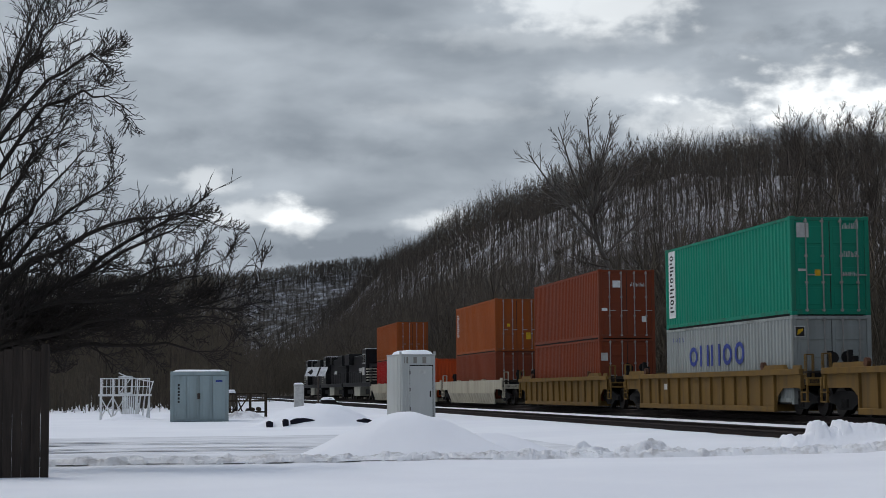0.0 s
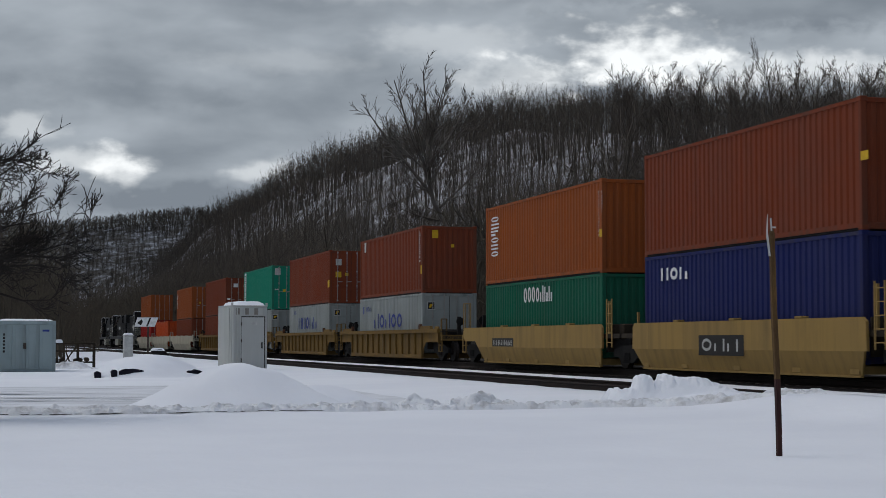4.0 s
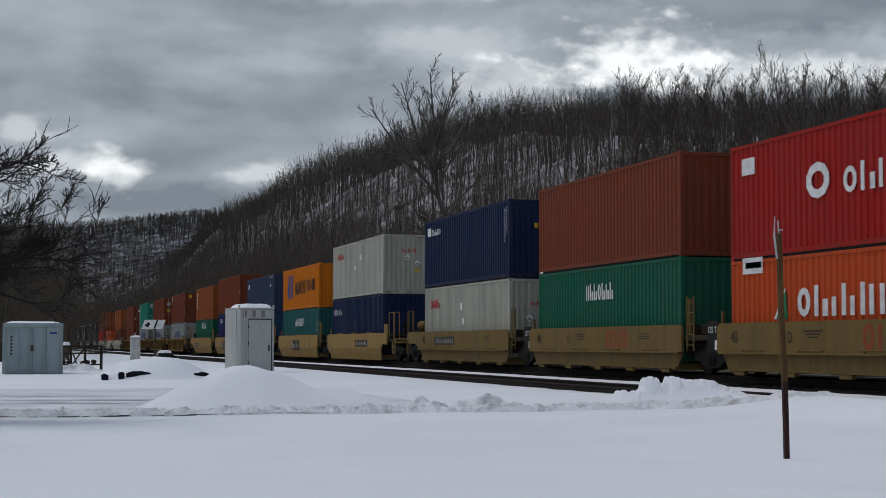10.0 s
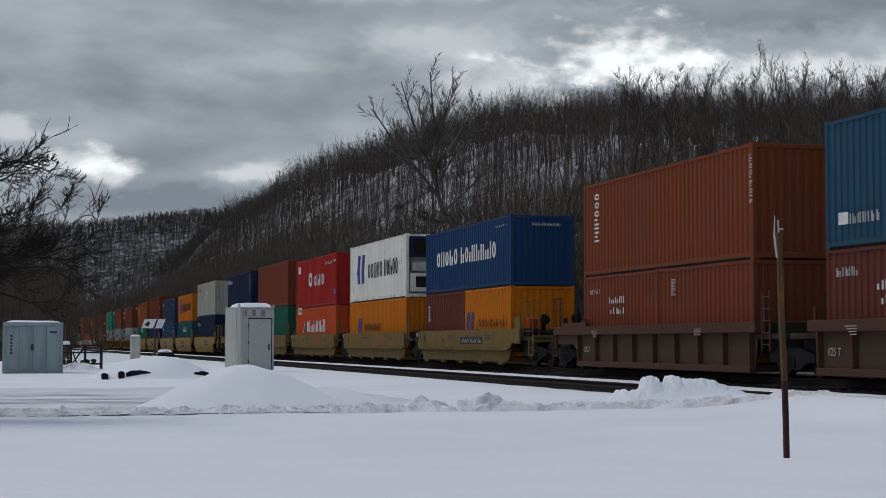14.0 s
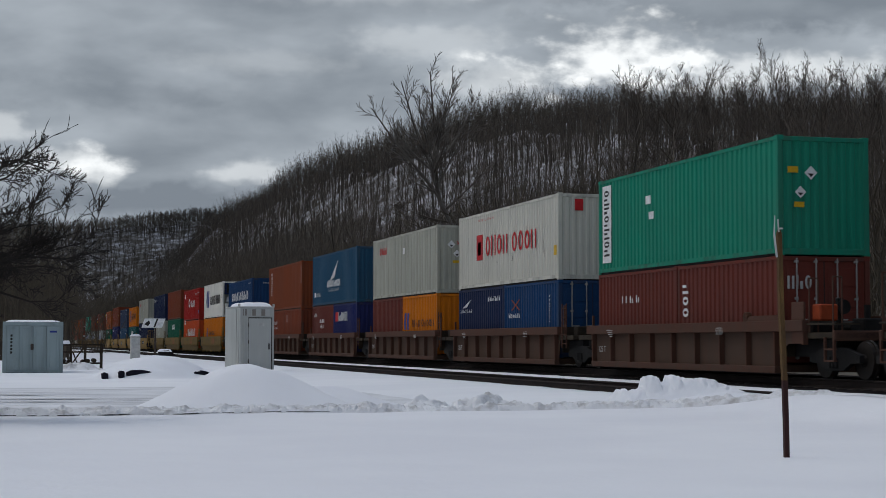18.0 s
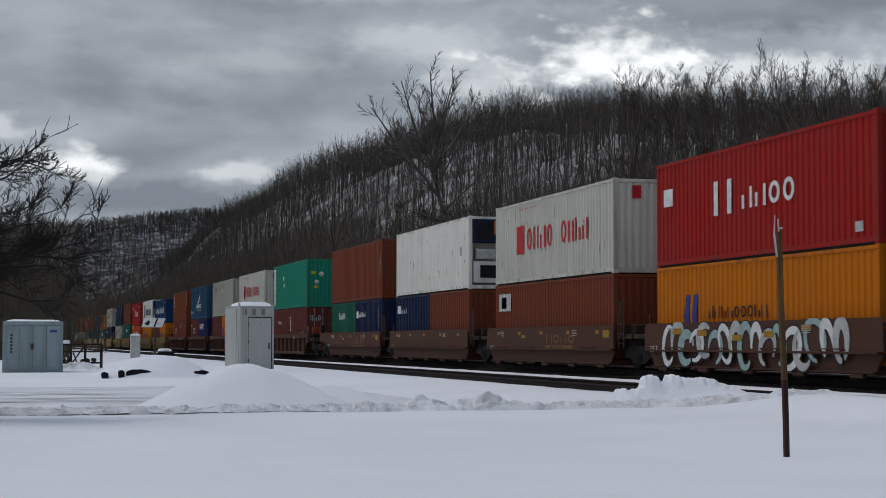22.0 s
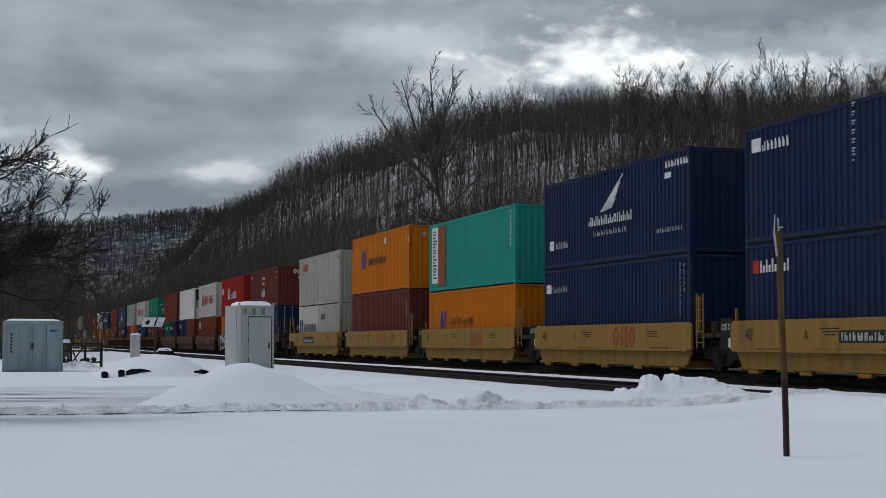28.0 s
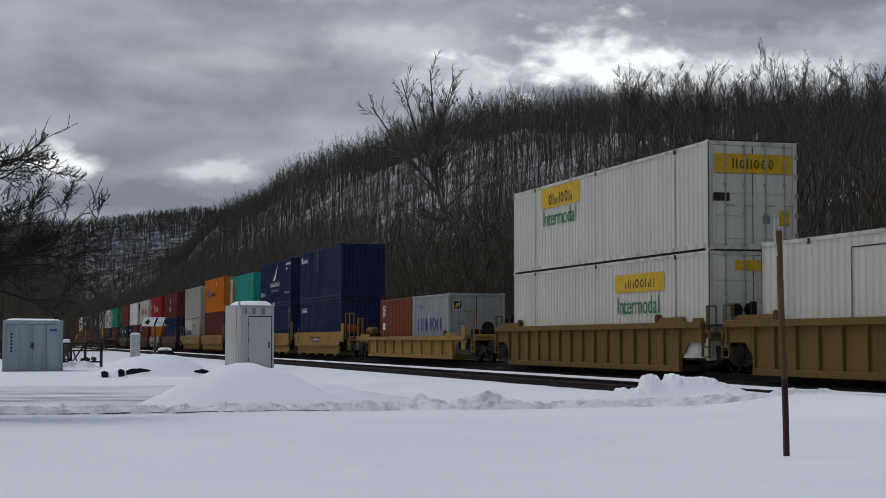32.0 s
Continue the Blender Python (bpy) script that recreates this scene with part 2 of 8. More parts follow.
# ---- the sky: a ring of cloud round the horizon, open above, drifting slowly ----
def cloud_ring():
    R, rows, cols = 4300.0, 14, 72
    v, f = [], []
    for j in range(rows + 1):
        e = radians(-3 + 47 * j / rows)
        for i in range(cols):
            a = 2 * math.pi * i / cols
            v.append((R * math.cos(e) * math.sin(a), R * math.cos(e) * math.cos(a), R * math.sin(e)))
    for j in range(rows):
        for i in range(cols):
            k = (i + 1) % cols
            f.append((j * cols + i, j * cols + k, (j + 1) * cols + k, (j + 1) * cols + i))
    g = Geo().add(v, f)
    m = bpy.data.materials.new("cloud_cover")
    m.use_nodes = True
    n, l = m.node_tree.nodes, m.node_tree.links
    n.remove(n["Principled BSDF"])
    em = n.new("ShaderNodeEmission")
    l.new(em.outputs[0], n["Material Output"].inputs["Surface"])
    tc = n.new("ShaderNodeTexCoord")
    unit = n.new("ShaderNodeVectorMath")
    unit.operation = "SCALE"
    unit.inputs["Scale"].default_value = 1 / R
    l.new(tc.outputs["Object"], unit.inputs[0])

    def noise_at(scale, zs, detail, warp=0.0, off=0.0):
        mp = n.new("ShaderNodeMapping")
        mp.inputs["Scale"].default_value, mp.inputs["Location"].default_value = (1, 1, zs), (off, off * 1.7, off)
        l.new(unit.outputs[0], mp.inputs["Vector"])
        t = n.new("ShaderNodeTexNoise")
        t.inputs["Scale"].default_value, t.inputs["Detail"].default_value, t.inputs["Roughness"].default_value = scale, detail, 0.5
        t.inputs["Distortion"].default_value = warp
        l.new(mp.outputs[0], t.inputs["Vector"])
        return t.outputs["Fac"]

    def band(value, lo, hi, a, b):
        r = n.new("ShaderNodeMapRange")
        r.interpolation_type = "SMOOTHSTEP"
        for s, w in zip(("From Min", "From Max", "To Min", "To Max"), (lo, hi, a, b)):
            r.inputs[s].default_value = w
        l.new(value, r.inputs["Value"])
        return r.outputs[0]

    def math2(op, a, b):
        q = n.new("ShaderNodeMath")
        q.operation = op
        for s, w in zip(q.inputs, (a, b)):
            if isinstance(w, float):
                s.default_value = w
            else:
                l.new(w, s)
        return q.outputs[0]

    broad, fine = noise_at(4.6, 3.6, 3.0, 0.12, 3.1), noise_at(13.0, 2.6, 4.0, 0.1, 1.3)
    tone = math2("ADD", math2("MULTIPLY", broad, 0.62), math2("MULTIPLY", fine, 0.38))
    tone = math2("ADD", tone, math2("MULTIPLY", math2("SUBTRACT", noise_at(26.0, 1.7, 4.0, 0.1, 5.2), 0.5), 0.07))
    base = band(tone, 0.32, 0.68, 0.0, 1.0)
    crisp = noise_at(60.0, 1.7, 5.0, 0.1, 7.7)
    ragged = math2("ADD", math2("MULTIPLY", math2("SUBTRACT", fine, 0.5), 0.12), math2("MULTIPLY", math2("SUBTRACT", crisp, 0.5), 0.12))

    def gap(azimuth, elevation, wide, tall, k):
        """A thin place in the cloud where the sky shines through."""
        a, e = radians(azimuth), radians(elevation)
        c = Vector((math.cos(e) * math.sin(a), math.cos(e) * math.cos(a), math.sin(e)))
        d = n.new("ShaderNodeVectorMath")
        d.operation = "SUBTRACT"
        l.new(unit.outputs[0], d.inputs[0])
        d.inputs[1].default_value = c
        s = n.new("ShaderNodeVectorMath")
        s.operation = "MULTIPLY"
        l.new(d.outputs[0], s.inputs[0])
        s.inputs[1].default_value = (1 / radians(wide), 1 / radians(wide), 1 / radians(tall))
        q = n.new("ShaderNodeVectorMath")
        q.operation = "LENGTH"
        l.new(s.outputs[0], q.inputs[0])
        away = math2("SUBTRACT", q.outputs["Value"], math2("MULTIPLY", ragged, 14.0))
        return math2("MULTIPLY", band(away, 0.25, 1.2, 1.0, 0.0), k)

    glow = gap(21.4, 9.5, 3.1, 1.5, 1.0)
    for a, e, w, h, k in ((26.0, 9.1, 5.2, 0.75, 0.6), (18.2, 9.1, 2.6, 0.8, 0.36), (14.8, 10.35, 3.6, 0.55, 0.2), (3.7, 5.75, 1.1, 0.7, 0.6), (3.0, 6.1, 2.2, 0.5, 0.45),
                          (8.9, 5.85, 1.5, 0.42, 0.42), (12.5, 12.0, 6.0, 0.6, 0.1), (0.6, 7.2, 1.3, 0.5, 0.35), (14.6, 13.3, 3.6, 1.3, 0.5), (9.6, 9.6, 4.0, 0.5, 0.09)):
        glow = math2("ADD", glow, gap(a, e, w, h, k))
    thick = math2("ADD", gap(5.5, 4.75, 6.0, 0.75, 0.4), math2("ADD", gap(27.5, 11.4, 7.5, 1.1, 0.6), gap(4.0, 8.4, 5.5, 0.5, 0.22)))
    base = math2("SUBTRACT", base, thick)
    ramp = n.new("ShaderNodeValToRGB")
    ramp.color_ramp.elements[0].color = (0.215, 0.241, 0.283, 1)
    ramp.color_ramp.elements[1].color = (0.435, 0.468, 0.523, 1)
    l.new(base, ramp.inputs["Fac"])
    col = blend(n, l, glow, ramp.outputs["Color"], (1.0, 1.0, 1.02))
    l.new(col, em.inputs["Color"])
    em.inputs["Strength"].default_value = 1.0
    ob = part("backdrop", g, m)
    return tagged(smooth(ob), "grey overcast sky with bright gaps in the cloud", "sky", kind="structure")


CLOUDS = cloud_ring()


# ---- the ground ----
RIDGE = [(-4000, 40), (250, 46), (400, 57), (520, 67), (650, 84), (830, 108), (955, 117), (1250, 132), (1560, 132), (1950, 137), (2250, 60), (2500, 0), (9000, 0)]
FAR = [(-9000, 215), (-1500, 190), (-300, 186), (45, 183), (157, 188), (253, 203), (330, 213), (700, 215), (9000, 150)]


def along(table, y):
    for (a, p), (b, q) in zip(table, table[1:]):
        if a <= y <= b:
            return p + (q - p) * (y - a) / (b - a)
    return table[-1][1]


def terrain(x, y):
    z = 0.0
    if x < 14.13:
        z = 0.105 * step(8.5, 13.3, x)
        n1 = noise.noise((x * 0.16, y * 0.16, 3.0))
        z += (0.2 * step(34, 31, y) + 0.08 * step(29, 25, y)) * step(12, 13.8, x)
        z += 0.022 * n1 * step(13.6, 11, x) + 0.018 * noise.noise((x * 0.9, y * 0.9, 8.0)) * step(60, 40, y)
    elif x < 22.6:
        z = -0.15
    else:
        z = 0.16 - 0.8 * step(22.6, 27, x) + 1.2 * step(27, 45, x)
    if x > 40 and y > -3900:
        foot = 52 + 70 * step(700, 1900, y)
        w = (x - foot) / (265 - foot)
        u = 0.55 * step(0, 1, w) + 0.45 * min(1.0, max(0.0, w))
        h = along(RIDGE, y)
        z += u * h * (1 + 0.10 * noise.noise((x * 0.012, y * 0.004, 0.0)) + 0.05 * noise.noise((x * 0.03, y * 0.015, 4.0)))
    if y > 1900:
        z += along(FAR, x) * step(1950, 2900, y) * (1 + 0.08 * noise.noise((x * 0.003, y * 0.002, 9.0)))
    return z


def leaf_cover(x, y):
    """How far fallen leaves hide the snow: 1 at the foot of the hill, 0 high on it."""
    if y > 1950:
        return 0.45
    edge = 105 + 75 * step(450, 900, y) + 110 * step(420, 260, y)
    return step(edge + 30, edge - 30, x)


def grid_lines(lo, a, b, hi, fine, grow):
    out, s, p = [], fine, a
    while p > lo:
        s *= grow
        p -= s
        out.append(p)
    out = out[::-1]
    p = a
    while p < b:
        out.append(p)
        p += fine
    s = fine
    while p < hi:
        out.append(p)
        s *= grow
        p += s
    return out


def build_ground():
    xs = grid_lines(-4500, -9, 13.5, 4500, 0.3, 1.18)
    xs = sorted([x for x in xs if x < 13.3] + [13.5, 13.8, 14.12, 14.14, 16.55, 17.6, 22.6, 25, 28, 34, 40, 46] + [52 + 9 * k for k in range(27)]
                + [310, 350, 400, 480, 600, 800, 1100, 1500, 2100, 3000, 4500])
    ys = grid_lines(-4500, 5, 62, 1200, 0.34, 1.05) + [1200 + 60 * k for k in range(1, 32)] + [3300, 3700, 4500]
    ys = sorted(set(round(y, 3) for y in ys))
    nx = len(xs)
    v = [(x, y, terrain(x, y)) for y in ys for x in xs]
    snow = []
    for j in range(len(ys) - 1):
        for i in range(nx - 1):
            q = (j * nx + i, j * nx + i + 1, (j + 1) * nx + i + 1, (j + 1) * nx + i)
            snow.append(q)
    me = bpy.data.meshes.new("ground")
    me.from_pydata(v, [], snow)
    me.materials.append(SNOW)
    me.materials.append(HILLSIDE)
    cover = me.attributes.new("leaf_cover", "FLOAT", "POINT")
    cover.data.foreach_set("value", [leaf_cover(x, y) for x, y, z in v])
    cx = [0.5 * (xs[i] + xs[i + 1]) for i in range(nx - 1)]
    idx = [1 if x > 22.6 or ys[j] > 1500 else 0 for j in range(len(ys) - 1) for x in cx]
    me.polygons.foreach_set("material_index", idx)
    me.polygons.foreach_set("use_smooth", [True] * len(idx))
    return tagged(new("ground", me), "snow-covered ground rising to a wooded hillside", "ground", kind="structure")


build_ground()
TRAIN_X, NEAR_X, RAIL_Z = 19.36, 15.05, 0.45


def build_track():
    g = Geo()
    for c, name, w in ((NEAR_X, "ballast_siding", 1.45), (TRAIN_X, "ballast_main", 1.8)):
        # The main track's far side is widened so the view under the cars stays dark.
        far, top = (w, 0.05) if c < 18 else (7.0, 0.25)
        g = Geo().prism([(c - w - 0.25, top - 0.15), (c - w, top), (c + far, top), (c + far + 2.0, -0.9), (c - w, -0.9)], 1, -150, 900)
        tagged(part(name, g, BALLAST), "dark wet crushed-stone ballast with shade put into its colour", "ballast", kind="structure")
    v, prof = [], ((15.92, 0.02), (16.02, 0.19), (16.5, 0.23), (17.1, 0.245), (17.48, 0.225), (17.62, 0.05))
    ys = [-150, -40] + [10 + 0.5 * k for k in range(300)] + [165 + 5 * k for k in range(30)] + [900]
    for y in ys:
        for x, z in prof:
            v.append((x + 0.07 * noise.noise((x, y * 0.8, 1.0)), y, z + 0.02 * noise.noise((x * 2, y * 0.9, 4.0))))
    g = Geo().add(v, [(6 * j + i, 6 * j + i + 1, 6 * j + i + 7, 6 * j + i + 6) for j in range(len(ys) - 1) for i in range(5)])
    tagged(smooth(part("snow_strip", g, SNOW)), "ridge of snow lying between the two tracks", "snow", kind="structure")
    for c, lab in ((NEAR_X, "empty siding track with rusty rails"), (TRAIN_X, "main track under the train")):
        tr = tagged(new("railway_track"), lab, "track", kind="structure")
        for s in (-1, 1):
            x, dz = c + s * 0.755, 0.0 if c > 18 else -0.2
            prof = [(-0.07, 0.26), (0.07, 0.26), (0.07, 0.275), (0.012, 0.3), (0.012, 0.405), (0.036, 0.415), (0.036, 0.44), (0.03, RAIL_Z),
                    (-0.03, RAIL_Z), (-0.036, 0.44), (-0.036, 0.415), (-0.012, 0.405), (-0.012, 0.3), (-0.07, 0.275)]
            part("rail", Geo().prism([(x + a, b + dz) for a, b in prof], 1, -150, 900), RAILSTEEL, tr)
            part("rail_head", Geo().box(x - 0.022, -150, RAIL_Z + dz, x + 0.022, 900, RAIL_Z + dz + 0.003), RAILTOP if c > 18 else RAILSTEEL, tr, "bright worn rail head" if c > 18 else "rusty rail head")
        tie = Geo().box(-1.25, -0.11, 0.0, 1.25, 0.11, 0.08, 0.012).mesh("tie")
        for k in range(150):
            part("tie", tie, TIEWOOD, tr, at=(c, 24 + k * 0.52, 0.19 if c > 18 else -0.01))


build_track()


# ---- the train ----
MOVERS = []
DX = -1.219
SHARED = {}


def shared(key, make):
    if key not in SHARED:
        SHARED[key] = make()
    return SHARED[key]


def wave(length, height, pitch=0.278, depth=0.036, flip=1):
    """A corrugated steel sheet in the plane x = 0, along y, crests towards -x."""
    pts, y, k = [], -length / 2, 0
    n = max(2, round(length / pitch))
    p = length / n
    for i in range(n):
        a = -length / 2 + i * p
        pts += [(0.0, a), (0.0, a + 0.34 * p), (depth, a + 0.5 * p), (depth, a + 0.84 * p)]
    pts.append((0.0, length / 2))
    v = [(x * flip, q, z) for x, q in pts for z in (0.0, height)]
    f = [(2 * i, 2 * i + 1, 2 * i + 3, 2 * i + 2)[::flip] for i in range(len(pts) - 1)]
    return Geo().add(v, f)


def container_meshes(L, H, W=2.438, pitch=0.278, depth=0.036):
    h, w = L / 2, W / 2
    frame = Geo()
    for sy in (-1, 1):
        for sx in (-1, 1):
            frame.box(sx * w, sy * h, 0, sx * (w - 0.14), sy * (h - 0.12), H, 0.012)
        frame.box(-w + 0.14, sy * h, 0.02, w - 0.14, sy * (h - 0.1), 0.17, 0.01)
        frame.box(-w + 0.14, sy * h, H - 0.13, w - 0.14, sy * (h - 0.1), H - 0.02, 0.01)
    for sx in (-1, 1):
        frame.box(sx * w, -h + 0.12, 0.055, sx * (w - 0.06), h - 0.12, 0.17)
        frame.box(sx * w, -h + 0.12, H - 0.1, sx * (w - 0.07), h - 0.12, H - 0.015)
    roof = Geo().box(-w + 0.07, -h + 0.1, H - 0.04, w - 0.07, h - 0.1, H - 0.02)
    n = int(L / 0.42)
    for i in range(n):
        y = -h + 0.3 + i * (L - 0.6) / (n - 1)
        roof.box(-w + 0.15, y - 0.06, H - 0.02, w - 0.15, y + 0.06, H - 0.008)
    side = wave(L - 0.24, H - 0.27, pitch, depth)
    end = wave(W - 0.28, H - 0.3, 0.25)
    return dict(frame=frame.mesh("frame"), roof=roof.mesh("roof_panel"), side=side.mesh("side_panel"), end=end.mesh("end_panel"))


def door_meshes(W, H):
    w = W / 2 - 0.15
    leaf = Geo().box(0.0, 0.0, 0.17, w, 0.05, H - 0.13, 0.008)
    for k in range(4):
        z0 = 0.26 + k * (H - 0.5) / 4
        leaf.box(0.1, -0.02, z0 + 0.04, w - 0.1, 0.0, z0 + (H - 0.5) / 4 - 0.05, 0.008)
    bar = Geo().cyl((0, -0.06, 0.1), (0, -0.06, H - 0.06), 0.02, n=6)
    for z in (0.14, H * 0.33, H * 0.6, H - 0.14):
        bar.box(-0.045, -0.06, z - 0.03, 0.045, 0.0, z + 0.03)
    bar.box(-0.02, -0.1, H * 0.4, 0.25, -0.07, H * 0.4 + 0.035)
    return leaf.mesh("door_leaf"), bar.mesh("locking_bar")


def slab(y, z, wide, tall, material, parent, name, x=DX, label="", lift=0.004):
    """A flat painted patch on the near side."""
    g = Geo().box(x - lift, y - wide / 2, z - tall / 2, x - lift + 0.003, y + wide / 2, z + tall / 2)
    return part(name, g, material, parent, label)


def end_slab(x, z, wide, tall, material, parent, name, y, label=""):
    g = Geo().box(x - wide / 2, y - 0.006, z - tall / 2, x + wide / 2, y - 0.003, z + tall / 2)
    return part(name, g, material, parent, label)


def glyph_bars(n, wide, tall, seed, thick=0.24, gap=0.22):
    """Plain shapes with the rhythm and weight of a painted word, n groups of them: outlines in (along, up)."""
    rnd = random.Random(seed)
    out, p = [], wide / n

    def bar(a, b, c, d):
        out.append([(a, b), (c, b), (c, d), (a, d)])

    for i in range(n):
        a, b = i * p, i * p + p * (1 - gap)
        t, m = min((b - a) * 0.32, tall * max(0.17, thick * 0.8)), 0.5 * (a + b)
        kind, h = rnd.randrange(5), tall * rnd.choice((1.0, 0.96, 0.92))
        if kind == 0:
            bar(a, 0, a + t, h), bar(b - t, 0, b, h)
        elif kind in (1, 3) and tall > 0.25:
            k, rx, rz = 10, (b - a) / 2, h / 2
            ring = [(math.cos(6.2832 * (j + 0.5) / k), math.sin(6.2832 * (j + 0.5) / k)) for j in range(k)]
            for j in range(k):
                (c0, s0), (c1, s1) = ring[j], ring[(j + 1) % k]
                out.append([(m + rx * c0, h / 2 + rz * s0), (m + rx * c1, h / 2 + rz * s1), (m + (rx - t) * c1, h / 2 + (rz - t * 0.8) * s1), (m + (rx - t) * c0, h / 2 + (rz - t * 0.8) * s0)])
        elif kind == 2:
            bar(a, 0, a + t, h), bar(b - t * 1.3, 0, b, tall * 0.55)
        elif kind == 4:
            bar(a, 0, a + t, tall * 0.6), bar(b - t, 0, b, h)
        else:
            bar(m - t * 0.6, 0, m + t * 0.6, h), bar(b - t, 0, b, tall * 0.66)
    return out


def painted(g, name, material, parent):
    ob = part(name, g, material, parent)
    ob["kind"] = "stuff"
    return ob


def word(y, z, wide, tall, n, seed, material, parent, name="painted_name", x=DX, upright=False, lift=0.005, thick=0.24):
    """Plain shapes standing for a painted word on the near side; y is its forward end, z its foot."""
    g = Geo()
    for shape in glyph_bars(n, wide, tall, seed, thick):
        g.prism([(y - b, z - a) if upright else (y - a, z + b) for a, b in shape], 0, x - lift, x - lift + 0.003)
    return painted(g, name, material, parent)


def end_word(x, z, wide, tall, n, seed, material, parent, y, name="painted_name"):
    g = Geo()
    for shape in glyph_bars(n, wide, tall, seed):
        g.prism([(x + a, z + b) for a, b in shape], 1, y - 0.006, y - 0.003)
    return painted(g, name, material, parent)


def lettered(text, y, z, size, material, parent, x=DX, lift=0.006, name="lettering"):
    """Readable words on the near side, in the built-in font; y is the forward end."""
    cu = bpy.data.curves.new(name, "FONT")
    cu.body, cu.size, cu.extrude = text, size, 0.0015
    tmp = bpy.data.objects.new(name, cu)
    me = bpy.data.meshes.new_from_object(tmp)
    bpy.data.objects.remove(tmp)
    ob = part(name, me, material, parent)
    ob.matrix_basis = Matrix(((0, 0, -1, x - lift), (-1, 0, 0, y), (0, 1, 0, z), (0, 0, 0, 1)))
    return ob


def container(name, label, mat, L=12.192, H=2.896, doors=False, W=2.438, category="container", side_mat=None, pitch=0.278, group="containers on the train", reefer=False):
    """A freight container; its origin is the middle of its underside, its near side towards -x, its rear end towards -y."""
    ob = thing(name, label, category, group)
    depth = 0.004 if reefer else 0.03 if L > 13 else 0.036
    m = shared(("box", L, H, W, pitch, depth), lambda: container_meshes(L, H, W, pitch, depth))
    w, h = W / 2, L / 2
    part("frame", m["frame"], worn(mat), ob)
    part("roof_panel", m["roof"], mat, ob)
    # Black underframe; its colour also stands for the shadow line between stacked boxes.
    part("underframe", shared(("under", L, W), lambda: Geo().box(-w + 0.03, -h + 0.16, 0.002, w - 0.03, h - 0.16, 0.1).mesh("underframe")), BLACK, ob)
    part("side_panel", m["side"], side_mat or mat, ob, at=(-w + 0.012, 0, 0.17))
    far = part("side_panel", m["side"], side_mat or mat, ob, at=(w - 0.012, 0, 0.17))
    far.rotation_euler = (0, 0, math.pi)
    front = part("end_panel", m["end"], mat, ob, at=(0, h - 0.02, 0.17))
    front.rotation_euler = (0, 0, -math.pi / 2)
    if doors:
        leaf, bar = shared(("door", W, H), lambda: door_meshes(W, H))
        for k in range(2):
            d = part("door", leaf, mat, ob, at=((-w + 0.145, 0.005)[k], -h + 0.03, 0))
            for q in (0.3, 0.78):
                part("locking_bar", bar, GALVANISED, d, at=(q * (w - 0.15), 0, 0))
        part("door_gasket", Geo().box(-0.012, -h + 0.028, 0.18, 0.012, -h + 0.06, H - 0.14), DARKMARK, ob, "dark rubber door seal")
    elif reefer:
        cold_end(ob, w, h, H, mat)
    else:
        back = part("end_panel", m["end"], mat, ob, at=(0, -h + 0.02, 0.17))
        back.rotation_euler = (0, 0, math.pi / 2)
    cast = shared("casting", lambda: Geo().box(-0.089, -0.089, 0, 0.089, 0.089, 0.118, 0.012).mesh("corner_casting"))
    for sx in (-1, 1):
        for sy in (-1, 1):
            for z in (-0.002, H - 0.112):
                part("corner_casting", cast, worn(mat), ob, at=(sx * (w - 0.084), sy * (h - 0.084), z))
    return ob


def cold_end(ob, w, h, H, mat):
    """The machinery end of a refrigerated box."""
    part("end_wall", Geo().box(-w + 0.14, -h + 0.5, 0.17, w - 0.14, -h + 0.54, H - 0.12), mat, ob)
    unit = part("cooling_unit", Geo().box(-w + 0.2, -h + 0.02, 0.25, w - 0.2, -h + 0.5, 1.1, 0.02), mat, ob, "white cooling unit housing")
    part("fan_grille", Geo().box(-0.75, -h + 0.0, 0.45, 0.15, -h + 0.02, 0.95), BLACK, unit)
    part("control_panel", Geo().box(-0.9, -h + 0.06, 1.2, -0.1, -h + 0.5, 1.6, 0.02), DULLWHITE, ob)
    part("compressor", Geo().box(0.0, -h + 0.1, 1.2, 0.8, -h + 0.5, 1.55, 0.03), BLACK, ob)
    top = part("generator_set", Geo().box(-w + 0.15, -h - 0.05, H - 1.05, w - 0.15, -h + 0.5, H - 0.12, 0.03), PAINTS["navy"], ob, "dark blue clip-on generator")
    part("panel", Geo().box(-0.2, -h - 0.062, H - 0.75, w - 0.35, -h - 0.05, H - 0.18), PAINTS["orange"], top, "orange generator panel")
    part("fan_grille", Geo().box(-0.9, -h - 0.062, H - 0.95, -0.3, -h - 0.05, H - 0.25), BLACK, top)


